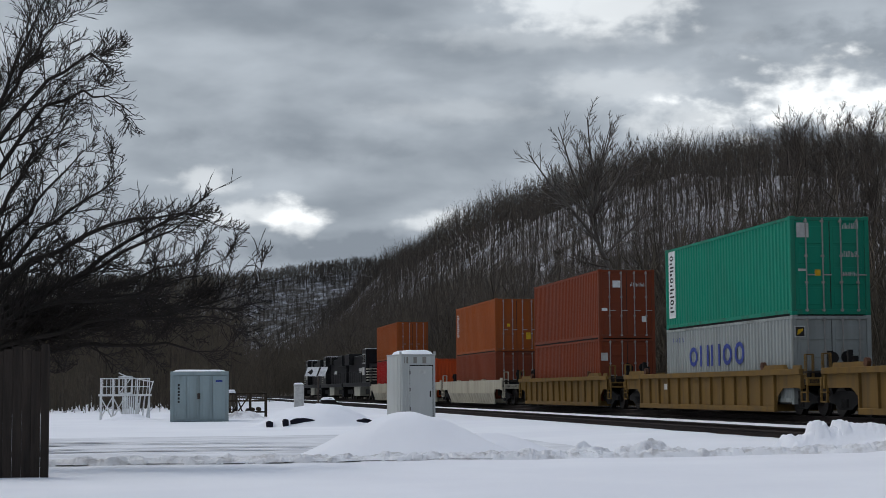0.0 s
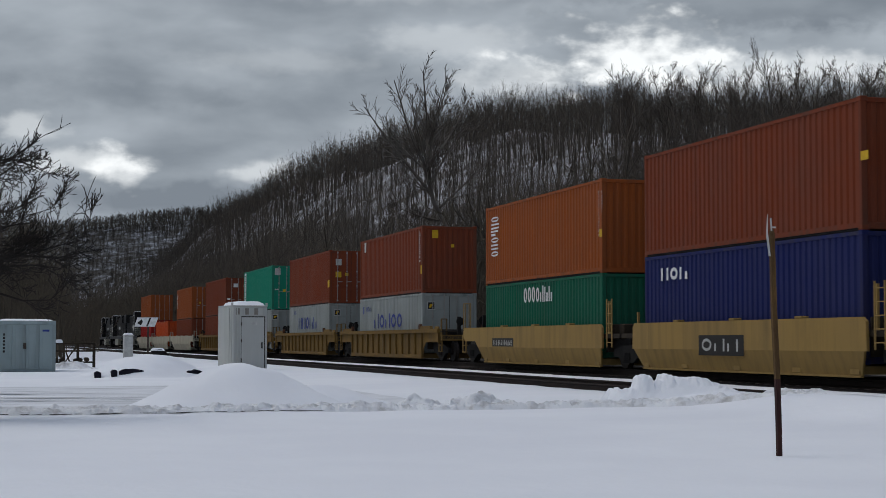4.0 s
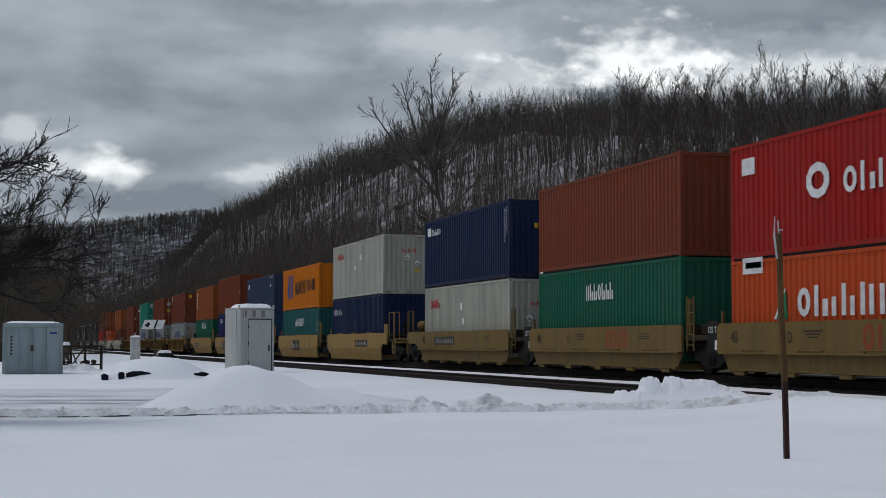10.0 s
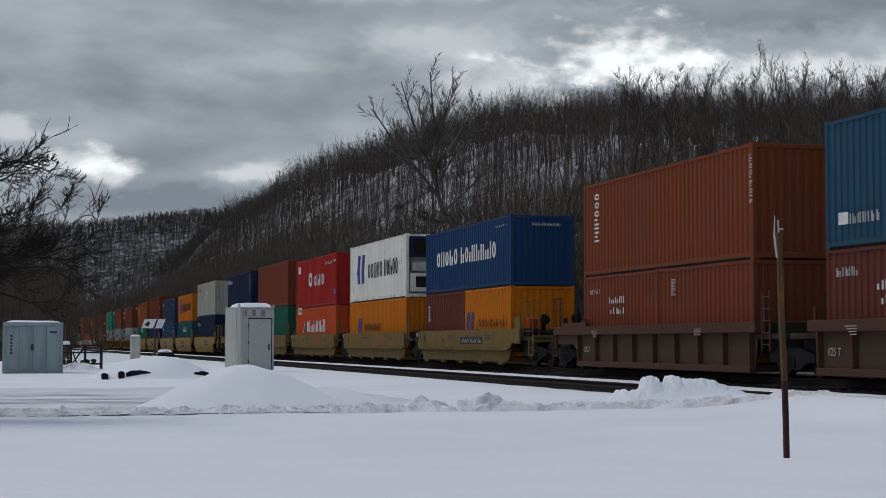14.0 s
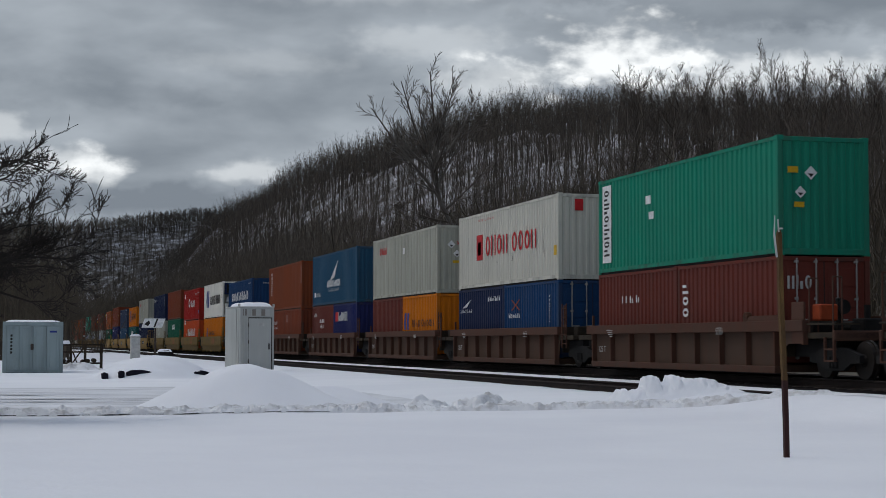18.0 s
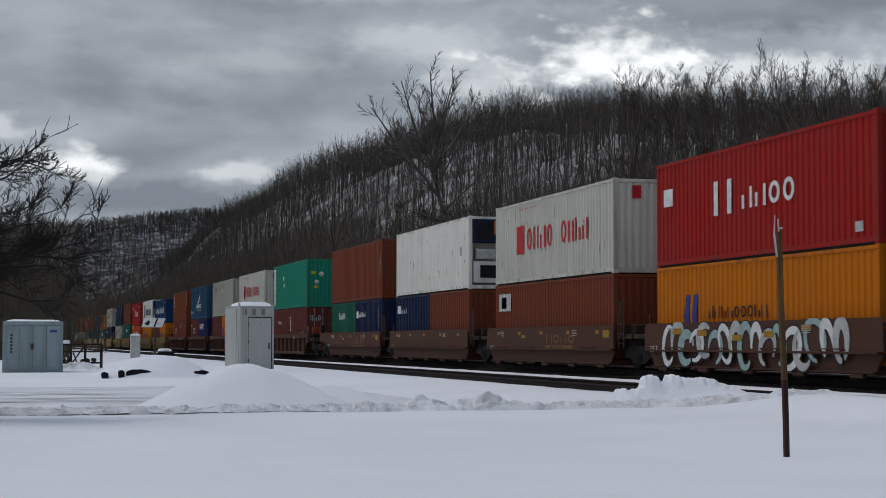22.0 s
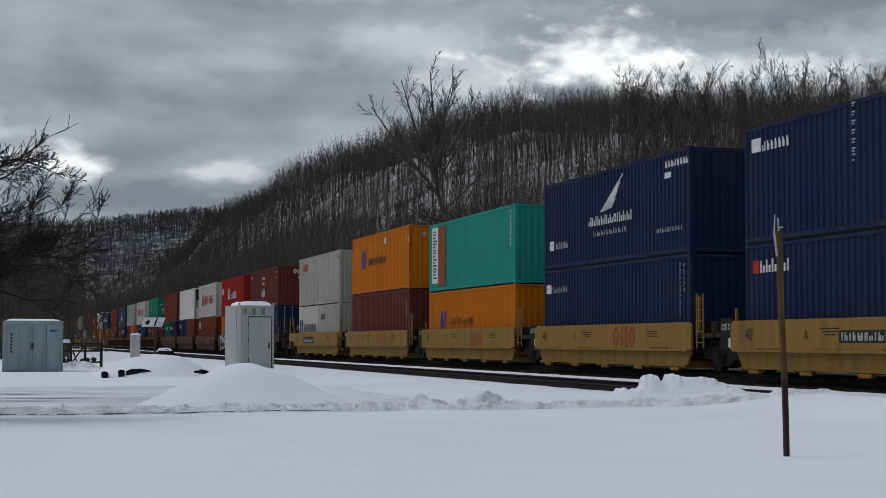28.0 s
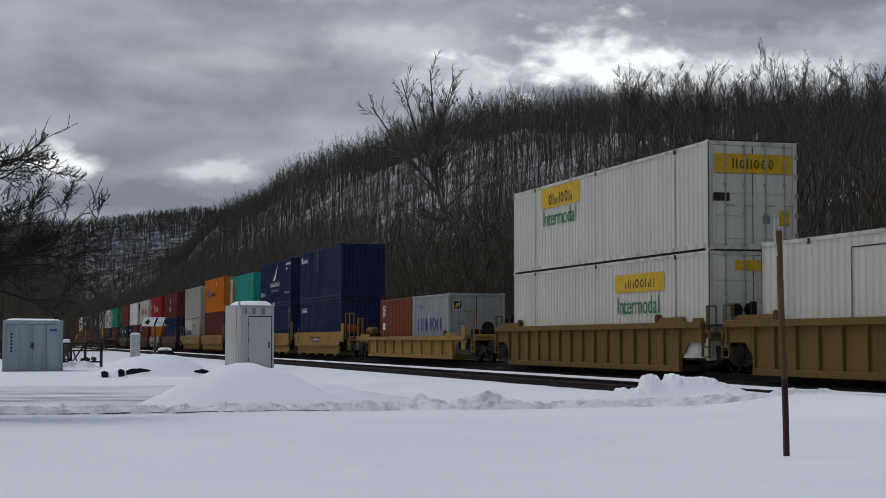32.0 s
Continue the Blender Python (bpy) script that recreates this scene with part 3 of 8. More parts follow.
PAINTS = {
    "orange": paint("orange_paint", (0.55, 0.155, 0.003), 0.12, 0.1), "rust": paint("oxide_red_paint", (0.18, 0.042, 0.018), 0.25, 0.3),
    "tan_red": paint("faded_orange_red_paint", (0.28, 0.072, 0.017), 0.25, 0.2), "brick": paint("brick_red_paint", (0.19, 0.047, 0.016), 0.3, 0.25), "maroon": paint("maroon_paint", (0.13, 0.03, 0.021), 0.25, 0.3),
    "bright_red": paint("bright_red_paint", (0.33, 0.015, 0.011), 0.15, 0.1), "vermilion": paint("vermilion_paint", (0.5, 0.072, 0.016), 0.15, 0.1),
    "green": paint("sea_green_paint", (0.016, 0.22, 0.14), 0.15, 0.1), "teal": paint("turquoise_paint", (0.024, 0.288, 0.232), 0.2, 0.15),
    "dark_green": paint("dark_green_paint", (0.011, 0.104, 0.060), 0.2, 0.2), "petrol": paint("petrol_green_paint", (0.016, 0.096, 0.096), 0.2, 0.2),
    "navy": paint("navy_blue_paint", (0.0095, 0.018, 0.058), 0.2, 0.15), "blue": paint("royal_blue_paint", (0.009, 0.043, 0.122), 0.15, 0.15),
    "steel_blue": paint("dull_blue_paint", (0.032, 0.046, 0.09), 0.2, 0.15), "mid_blue": paint("mid_blue_paint", (0.025, 0.067, 0.13), 0.2, 0.15),
    "teal_blue": paint("teal_blue_paint", (0.020, 0.072, 0.128), 0.15, 0.15), "violet": paint("violet_blue_paint", (0.016, 0.021, 0.095), 0.1, 0.1),
    "grey": paint("pale_grey_paint", (0.34, 0.34, 0.29), 0.3, 0.3), "cool_grey": paint("cool_grey_paint", (0.3, 0.318, 0.305), 0.32, 0.4),
    "white": paint("white_box_paint", (0.57, 0.55, 0.48), 0.2, 0.5), "ice_white": paint("clean_white_paint", (0.74, 0.72, 0.65), 0.24, 0.8), "cream": paint("cream_paint", (0.41, 0.405, 0.34), 0.42, 0.5),
    "car_yellow": paint("car_yellow_paint", (0.29, 0.17, 0.042), 0.5, 0.25, 0.6), "car_tan": paint("faded_car_yellow_paint", (0.31, 0.2, 0.068), 0.45, 0.3, 0.65),
    "car_olive": paint("dirty_olive_yellow_paint", (0.175, 0.118, 0.04), 0.5, 0.35, 0.7), "car_sooty": paint("sooty_brown_paint", (0.085, 0.05, 0.036), 0.5, 0.3, 0.8), "car_ochre": paint("worn_ochre_paint", (0.17, 0.1, 0.028), 0.6, 0.45, 0.7), "car_dull": paint("grimy_car_yellow_paint", (0.155, 0.09, 0.023), 0.6, 0.5, 0.7), "car_brown": paint("car_brown_paint", (0.088, 0.041, 0.028), 0.45, 0.4, 0.7),
    "car_white": paint("dirty_white_paint", (0.400, 0.368, 0.288), 0.45, 0.35, 0.7), "loco": paint("loco_black_paint", (0.008, 0.008, 0.009), 0.2, 0.05, 0.4)}


GRIME = rough_mat("grimy_steel", (0.06, 0.045, 0.03), (0.025, 0.02, 0.016), 1.5, 0.85, 0.1, 0.2)
GALVANISED = plain("galvanised_bar", (0.34, 0.32, 0.3), 0.6, 0.2)


# -- cars --
def truck(parent, y, extra=""):
    """A two-axle truck whose middle stands at y."""
    tk = part("truck", Geo().box(-0.9, y - 0.25, 0.42, 0.9, y + 0.25, 0.66, 0.03).box(-0.3, y - 0.2, 0.66, 0.3, y + 0.2, 0.8, 0.03), BLACK, parent)
    wheel = shared("wheel", lambda: Geo().cyl((-0.06, 0, 0), (0.06, 0, 0), 0.42, n=20).cyl((0.03, 0, 0), (0.085, 0, 0), 0.46, n=20)
                   .cyl((-0.14, 0, 0), (-0.05, 0, 0), 0.11, 0.15, n=10).mesh("wheel"))
    for sy in (-0.89, 0.89):
        part("axle", Geo().cyl((-0.8, y + sy, 0.43), (0.8, y + sy, 0.43), 0.08, n=8), WHEEL, tk)
        for sx in (-1, 1):
            wh = part("wheel", wheel, WHEEL, tk, at=(sx * 0.76, y + sy, 0.43))
            wh.rotation_euler = (0, 0, 0 if sx < 0 else math.pi)
    for sx in (-1, 1):
        g = Geo().prism([(y - 1.15, 0.38), (y - 1.15, 0.55), (y - 0.45, 0.72), (y + 0.45, 0.72), (y + 1.15, 0.55), (y + 1.15, 0.38), (y + 0.75, 0.36),
                         (y + 0.4, 0.2), (y - 0.4, 0.2), (y - 0.75, 0.36)], 0, sx * 0.96, sx * 1.08)
        for k in (-0.14, 0.0, 0.14):
            g.cyl((sx * 1.09, y + k, 0.26), (sx * 1.09, y + k, 0.5), 0.055, n=8)
        part("side_frame", g, BLACK, tk)
    return tk


def ladder(parent, y, mat, z0=0.7, z1=2.35, wide=0.42, rungs=5):
    g = Geo()
    for k in (0, wide):
        g.box(-1.36, y + k - 0.02, z0, -1.33, y + k + 0.02, z1)
    for i in range(rungs):
        z = z0 + 0.15 + i * (z1 - z0 - 0.3) / (rungs - 1)
        g.box(-1.352, y, z - 0.012, -1.337, y + wide, z + 0.012)
    return part("ladder", g, mat, parent)


def side_end(half, reach, top, low, s):
    """The outline of a car side at one end, from the lower corner up: it runs on over the truck when reach is long."""
    if reach > half + 0.6:
        pts = [(half + 0.12, 0.62), (half + 0.5, 0.84), (reach - 0.25, 0.84), (reach, 0.96), (reach, top - 0.05), (reach - 0.12, top)]
    else:
        pts = [(half + 0.22, 0.62), (half + 0.2, top - 0.1), (half + 0.05, top)]
    return [(s * y, z) for y, z in pts]


def well_car(style, mat, label, half, rear, first=False, top=1.35, low=0.1, group="well cars of the train", ribs=13, under=None,
             reach=(0, 0), axles=None, shift=0.0, last=False, gear=""):
    """A container well car. Origin: rail top under the load's middle; half: half the well; rear: from the middle to the truck behind;
    reach: how far the upper side runs before and behind; shift: the well's middle before the load's."""
    car = thing("well_car", label, "well car", group)
    B = 1.42
    fe, re = max(reach[0], half + 0.25), max(reach[1], half + 0.25)
    for sx in (-1, 1):
        o, i = sx * B, sx * (B - 0.07)
        if style == "tub":
            up = side_end(half, re, top, low, -1) + side_end(half, fe, top, low, 1)[::-1]
            part("side_wall", Geo().prism(up, 0, o, i), mat, car)
            v = []
            for q, z, x in ((half + 0.12, 0.62, o), (half - 0.25, low, sx * (B - 0.16))):
                v += [(x, -q, z), (x, q, z), (x - sx * 0.05, q, z), (x - sx * 0.05, -q, z)]
            g = Geo().add(v, [(0, 1, 5, 4), (1, 2, 6, 5), (2, 3, 7, 6), (3, 0, 4, 7), (0, 3, 2, 1), (4, 5, 6, 7)])
            part("lower_side", g, under or worn(mat), car, "dirty sloping lower side")
            part("bottom_lip", Geo().box(sx * (B - 0.2), -half + 0.25, low - 0.05, sx * (B - 0.12), half - 0.25, low), mat, car)
            for k in range(3):
                part("pad", Geo().box(o, -half * 0.55 + k * half * 0.55 - 0.17, top, sx * (B - 0.2), -half * 0.55 + k * half * 0.55 + 0.17, top + 0.06, 0.015),
                     under or mat, car)
        elif style == "step":
            up = side_end(half, re, top, low, -1) + side_end(half, fe, top, low, 1)[::-1]
            part("side_wall", Geo().prism(up, 0, o, i), mat, car)
            part("ledge", Geo().box(sx * (B + 0.05), -half - 0.05, 0.57, sx * (B - 0.12), half + 0.05, 0.625, 0.008), mat, car)
            lo = [(-half - 0.05, 0.57), (half + 0.05, 0.57), (half - 0.25, low + 0.1), (-half + 0.25, low + 0.1)]
            part("lower_side", Geo().prism(lo, 0, sx * (B - 0.1), sx * (B - 0.16)), worn(mat), car)
            part("bottom_flange", Geo().box(sx * (B - 0.02), -half + 0.25, low + 0.06, sx * (B - 0.2), half - 0.25, low + 0.1), worn(mat), car)
            for k in range(5):
                y = -half + 1.0 + k * (2 * half - 2.0) / 4
                part("foot", Geo().box(sx * (B - 0.03), y - 0.28, low - 0.06, sx * (B - 0.16), y + 0.28, low + 0.06, 0.02), worn(mat), car)
            for k in range(4):
                y = -half + 1.9 + k * (2 * half - 3.8) / 3
                part("grab_rail", Geo().cyl((sx * (B + 0.06), y - 0.55, 0.68), (sx * (B + 0.06), y + 0.55, 0.68), 0.014, n=5)
                     .cyl((sx * (B + 0.06), y - 0.55, 0.68), (sx * B, y - 0.55, 0.64), 0.014, n=5).cyl((sx * (B + 0.06), y + 0.55, 0.68), (sx * B, y + 0.55, 0.64), 0.014, n=5), mat, car)
        else:
            deep, inset = (0.26, 0.15) if style == "chord" else (0.17, 0.09)
            part("top_chord", Geo().box(sx * (B + 0.03), -re, top - deep, sx * (B - inset - 0.03), fe, top, 0.012), mat, car)
            web = [(-half - 0.1, top - deep), (half + 0.1, top - deep), (half - 0.1, low + 0.16), (-half + 0.1, low + 0.16)]
            # The recessed web takes the darker paint copy unless another is given.
            part("web_plate", Geo().prism(web, 0, sx * (B - inset), sx * (B - inset - 0.02)), under or worn(mat), car)
            part("bottom_chord", Geo().box(o, -half + 0.1, low, sx * (B - inset - 0.03), half - 0.1, low + 0.17, 0.012), worn(mat), car)
            rib = shared(("rib", top, low, deep, sx), lambda: Geo().prism([(o, top - deep), (o - sx * 0.015, low + 0.17), (sx * (B - inset), low + 0.17), (sx * (B - inset), top - deep)], 1, -0.035, 0.035)
                         .mesh("rib"))
            for k in range(ribs):
                part("rib", rib, mat, car, at=(0, -half + 0.15 + k * (2 * half - 0.3) / (ribs - 1), 0))
            for s, E in ((1, fe), (-1, re)):
                if E > half + 0.6:
                    pl = [(half + 0.1, top - deep), (E - 0.08, top - deep), (E - 0.08, 0.8), (half + 0.45, 0.8), (half - 0.02, low + 0.45)]
                    part("end_plate", Geo().prism([(s * y, z) for y, z in pl], 0, sx * (B - 0.08), sx * (B - 0.1)), under or mat, car)
                    part("end_rib", Geo().box(sx * (B - 0.01), s * (E - 0.12), 0.78, sx * (B - 0.14), s * (E - 0.02), top - deep, 0.006), mat, car)
                    y0, y1 = (E - 2.9, E - 0.7) if s > 0 else (E - 3.0, E - 1.2)
                    part("guide_plate", Geo().prism([(s * y0, top), (s * (y0 + 0.25), top + 0.13), (s * (y1 - 0.1), top + 0.13), (s * y1, top)], 0, sx * (B + 0.01), sx * (B - 0.12)), mat, car)
                    part("lock_cam", Geo().cyl((sx * (B + 0.02), s * y0, top + 0.1), (sx * (B - 0.1), s * y0, top + 0.1), 0.13, n=9), RUST, car, "rusty rounded lock cam")
    for y in (-half + 0.5, -half * 0.5, 0, half * 0.5, half - 0.5):
        part("floor_beam", Geo().box(-1.3, y - 0.2, low + 0.02, 1.3, y + 0.2, low + 0.2), under or mat, car)
    fa, ra = axles or (rear, rear)
    for s, r, E, free in ((-1, ra, re, last), (1, fa, fe, first)):
        e = s * (half + 0.25)
        out = max(r + 0.55, E + 0.35) if free else r - 0.08
        p = part("end_platform", Geo().box(-1.3, e - s * 0.3, 0.92, 1.3, s * out, 1.06, 0.015).box(-1.15, e - s * 0.35, 0.5, 1.15, e - s * 0.25, top, 0.01), GRIME, car)
        part("draft_beam", Geo().box(-0.28, e, 0.55, 0.28, s * (out + (0.1 if free else 0.0)), 0.92).box(-0.95, e - s * 0.2, 0.5, 0.95, s * (r - 0.1), 0.9), BLACK, p)
        if free:
            end_gear(car, p, s, E, out, top, mat, gear)
        else:
            for x in (-1.2, 0.4, 1.2):
                part("end_post", Geo().box(x - 0.03, e + s * 0.02, 1.06, x + 0.03, e + s * 0.09, top + (0.32 if s > 0 else 0.7)), mat, p)
            if s < 0:
                ladder(car, e - 0.62, mat, 0.65, top + 0.75)
                part("equipment_box", Geo().box(-0.95, e - 0.6, 1.06, -0.35, e - 0.2, 1.36, 0.03), GRIME, p)
            for k, x in enumerate((-0.7, 0.5)):
                part("air_hose", Geo().cyl((x, e + s * 0.1, 0.95), (x, s * (r - 0.1), 0.72), 0.035, n=6), BLACK, p)
    truck(car, -ra)
    if first:
        truck(car, fa)
    for ob in car.children:
        ob.location.y += shift
    return car


def end_gear(car, p, s, E, out, top, mat, gear):
    """What stands on the platform at the free end of a car: ladder, grab bars, air tank, valves, brake wheel and coupler."""
    part("coupler", Geo().box(-0.13, s * out, 0.62, 0.13, s * (out + 0.55), 0.86, 0.02).box(-0.2, s * (out + 0.5), 0.58, 0.2, s * (out + 0.8), 0.9, 0.04), BLACK, p)
    part("sill_step", Geo().box(-1.36, s * (out - 0.5), 0.4, -1.3, s * (out - 0.46), 0.95).box(-1.36, s * (out - 0.08), 0.4, -1.3, s * (out - 0.04), 0.95)
         .box(-1.36, s * (out - 0.5), 0.4, -1.28, s * (out - 0.04), 0.44).box(-1.36, s * (out - 0.5), 0.66, -1.28, s * (out - 0.04), 0.7), mat, p)
    part("end_beam", Geo().box(-1.36, s * (out - 0.12), 0.86, 1.36, s * out, 1.1, 0.02), mat, p)
    up = 0.95 if gear else 0.4
    for y in (E + 0.12, out - 0.12):
        part("grab_bar", Geo().cyl((-1.32, s * y, 1.06), (-1.32, s * y, top + up), 0.019, n=6).cyl((-1.32, s * y, top + up), (-1.1, s * y, top + up), 0.019, n=6)
             .cyl((-1.1, s * y, top + up), (-1.1, s * y, 1.06), 0.02, n=6), mat, p)
    part("tread_plate", Geo().box(-1.34, s * (E - 0.1), top - 0.12, -0.7, s * out, top - 0.08), GRIME, p)
    if s > 0 and "tank" in gear:
        part("air_tank", Geo().cyl((-0.75, E - 0.95, top + 0.3), (-0.75, E + 0.1, top + 0.3), 0.21, n=14).cyl((-0.75, E - 1.02, top + 0.3), (-0.75, E - 0.95, top + 0.3), 0.14, 0.21, n=14)
             .cyl((-0.75, E + 0.1, top + 0.3), (-0.75, E + 0.17, top + 0.3), 0.21, 0.14, n=14).box(-0.9, E - 0.8, 1.06, -0.6, E - 0.7, top + 0.12).box(-0.9, E - 0.2, 1.06, -0.6, E - 0.1, top + 0.12),
             PAINTS["car_dull"], p, "grimy horizontal air tank")
    if s < 0:
        part("corner_panel", Geo().box(-1.4, s * (E - 0.02), top - 0.55, -1.34, s * (E - 0.62), top + (0.42 if gear else 0.1), 0.015), mat, p)
    if s < 0 and "valve" in gear:
        part("valve_box", Geo().box(-1.2, s * (E + 0.02), top - 0.02, -0.75, s * (E + 0.42), top + 0.36, 0.03), VALVE, p, "small orange-red valve box")
    part("brake_wheel", Geo().cyl((-0.55, s * (E + 0.28), top + 0.3), (-0.55, s * (E + 0.33), top + 0.3), 0.26 if "wheel" in gear else 0.17, n=16).cyl((-0.55, s * (E + 0.15), top + 0.38), (-0.55, s * (E + 0.3), top + 0.38), 0.05, n=6)
         .box(-0.62, s * (E + 0.05), 1.06, -0.48, s * (E + 0.16), top + 0.5), BLACK, p)
    part("brake_rigging", Geo().cyl((-0.2, s * (E - 0.9), 1.2), (-0.2, s * (E + 0.2), 1.2), 0.13, n=10).box(0.2, s * (E - 0.7), 1.06, 0.7, s * (E - 0.1), 1.4, 0.03)
         .cyl((0.45, s * (E - 0.4), 1.4), (0.45, s * (E - 0.4), 1.72), 0.08, n=8).box(-1.0, s * (E - 0.6), 1.06, -0.5, s * (E - 0.3), 1.3, 0.02), BLACK, p)


VALVE = plain("valve_paint", (0.3, 0.05, 0.015), 0.6)


def place(ob, y, z=0.0):
    MOVERS.append((ob, TRAIN_X, y, RAIL_Z + z))


FLOOR = 0.33


# -- the consist: the forward end of each load, as it lies at the nineteenth second --
HC, STD = 2.896, 2.591


def stack(front, upper, lower, L=12.192):
    """Two boxes, one on the other; lower may be a pair of half-length boxes."""
    z = FLOOR
    for ob, ln, off, h in lower:
        place(ob, front - off - ln / 2, z)
    if upper:
        place(upper[0], front - upper[1] / 2, z + lower[0][3])


def box40(colour, label, H=HC, doors=False, **k):
    return container("shipping_container", label, PAINTS[colour], 12.192, H, doors, **k)


def box20(colour, label, doors=False, H=STD):
    return container("shipping_container", label, PAINTS[colour], 6.058, H, doors)


def pair(a, b, gap=0.075):
    return [(a, 6.058, 0, STD), (b, 6.058, 6.058 + gap, STD)]


def one(a, H=HC):
    return [(a, 12.192, 0, H)]


LOADS = [
    (436.0, ("tan_red", HC, 1), ("bright_red", HC, 1)), (417.8, None, ("vermilion", STD, 0)), (397.7, ("tan_red", HC, 1), ("rust", STD, 1)),
    (375.8, ("rust", HC, 1), ("rust", STD, 1)), (354.2, ("green", HC, 1), ("cool_grey", STD, 1)), (335.4, ("rust", HC, 1), ("cool_grey", STD, 1)),
    (315.4, ("rust", HC, 0), ("cool_grey", STD, 1)),
    (293.8, ("tan_red", HC, 0), ("dark_green", STD, 0)), (278.2, ("rust", HC, 0), ("violet", HC, 0)), (262.2, ("steel_blue", STD, 0), ("mid_blue", STD, 0)),
    (246.4, ("orange", STD, 0), ("petrol", STD, 0)), (230.2, ("cream", HC, 0), ("navy", HC, 0)),
    (210.0, ("navy", HC, 0), ("cream", HC, 0)), (194.4, ("rust", HC, 0), ("dark_green", HC, 0)), (179.0, ("bright_red", HC, 0), ("vermilion", STD, 0)),
    (163.1, ("ice_white", HC, 2), ("orange", STD, 0)), (147.3, ("blue", STD, 0), ("maroon", "orange")),
    (127.4, ("brick", HC, 0), ("rust", "rust")), (111.5, ("teal_blue", HC, 0), ("maroon", "violet")), (95.5, ("cream", HC, 0), ("maroon", "orange")),
    (79.9, ("white", HC, 0), ("navy", "blue")), (63.9, ("green", HC, 0), ("maroon", "maroon")),
    (44.1, ("rust", HC, 0), ("dark_green", "navy")), (28.9, ("ice_white", HC, 2), ("navy", "rust")), (13.1, ("white", HC, 0), ("rust", "rust")),
    (-2.5, ("bright_red", HC, 0), ("orange", STD, 0)), (-18.0, ("maroon", STD, 0), ("navy", HC, 1)),
    (-38.1, ("cream", HC, 0), ("white", "cream")), (-53.6, ("orange", HC, 0), ("maroon", HC, 0)), (-69.4, ("teal", HC, 0), ("orange", STD, 0)),
    (-84.9, ("navy", HC, 0), ("navy", HC, 0)), (-100.5, ("navy", HC, 0), ("navy", HC, 0))]
TOLD = {"tan_red": "faded orange-red", "rust": "red-brown", "brick": "brick-red", "maroon": "maroon", "bright_red": "bright red", "vermilion": "vermilion red", "green": "sea-green",
        "teal": "turquoise", "dark_green": "dark green", "petrol": "petrol-green", "navy": "navy blue", "blue": "royal blue", "steel_blue": "dull slate-blue",
        "mid_blue": "mid-blue", "teal_blue": "teal-blue", "violet": "violet-blue", "grey": "pale grey", "cool_grey": "cool grey", "white": "white", "ice_white": "clean white",
        "cream": "grey-cream", "orange": "orange"}
BOXES = {}


def build_loads():
    for k, (front, up, low) in enumerate(LOADS):
        if isinstance(low[1], str):
            a = box20(low[0], f"{TOLD[low[0]]} twenty-foot corrugated container set in a well car")
            b = box20(low[1], f"{TOLD[low[1]]} twenty-foot corrugated container set in a well car", doors=front in (79.9, 63.9))
            lower = pair(a, b)
            BOXES[k, "a"], BOXES[k, "b"] = a, b
        else:
            kind = "closed doors" if low[2] == 1 else "ribbed end"
            a = box40(low[0], f"{TOLD[low[0]]} forty-foot container, {kind}, in a well car", low[1], low[2] == 1)
            lower = one(a, low[1])
            BOXES[k, "a"] = a
        top = None
        if up:
            kind = ("ribbed end", "closed doors", "cooling unit at one end")[up[2]]
            u = box40(up[0], f"{TOLD[up[0]]} forty-foot container, {kind}, stacked on top", up[1], up[2] == 1, reefer=up[2] == 2)
            BOXES[k, "u"] = u
            top = (u, 12.192)
        stack(front, top, lower)


build_loads()

CARS = [(436.0, "tub", "car_white"), (417.8, "tub", "car_white"), (397.7, "tub", "car_white"), (375.8, "rib", "car_dull"), (354.2, "rib", "car_ochre"),
        (335.4, "rib", "car_ochre"), (315.4, "rib", "car_ochre")]
CARS += [(f, "tub", "car_tan") for f in (293.8, 278.2, 262.2, 246.4, 230.2)] + [(f, "step", "car_olive") for f in (210.0, 194.4, 179.0, 163.1, 147.3)]
CARS += [(f, "chord", "car_brown") for f in (127.4, 111.5, 95.5, 79.9, 63.9)] + [(f, "smooth", "car_brown") for f in (44.1, 28.9, 13.1, -2.5, -18.0)]
CARS += [(f, "step", "car_yellow") for f in (-38.1, -53.6, -69.4, -84.9, -100.5)]
SAID = {"tub": "well car with smooth sloping sides", "step": "well car with stepped smooth sides", "rib": "well car with ribbed sides",
        "chord": "deep-beamed ribbed well car", "smooth": "well car with smooth plated sides"}
HUE = {"car_ochre": "worn ochre-yellow", "car_white": "dirty white", "car_dull": "grimy dark yellow", "car_yellow": "dirty yellow", "car_tan": "faded tan-yellow", "car_olive": "dirt-stained olive-yellow", "car_brown": "grimy brown"}
WELLS = {}


WELL_AT = {397.7: (392.3, 9.4), 375.8: (370.2, 8.4), 354.2: (350.1, 9.1), 335.4: (330.1, 9.3), 315.4: (309.6, 9.7)}


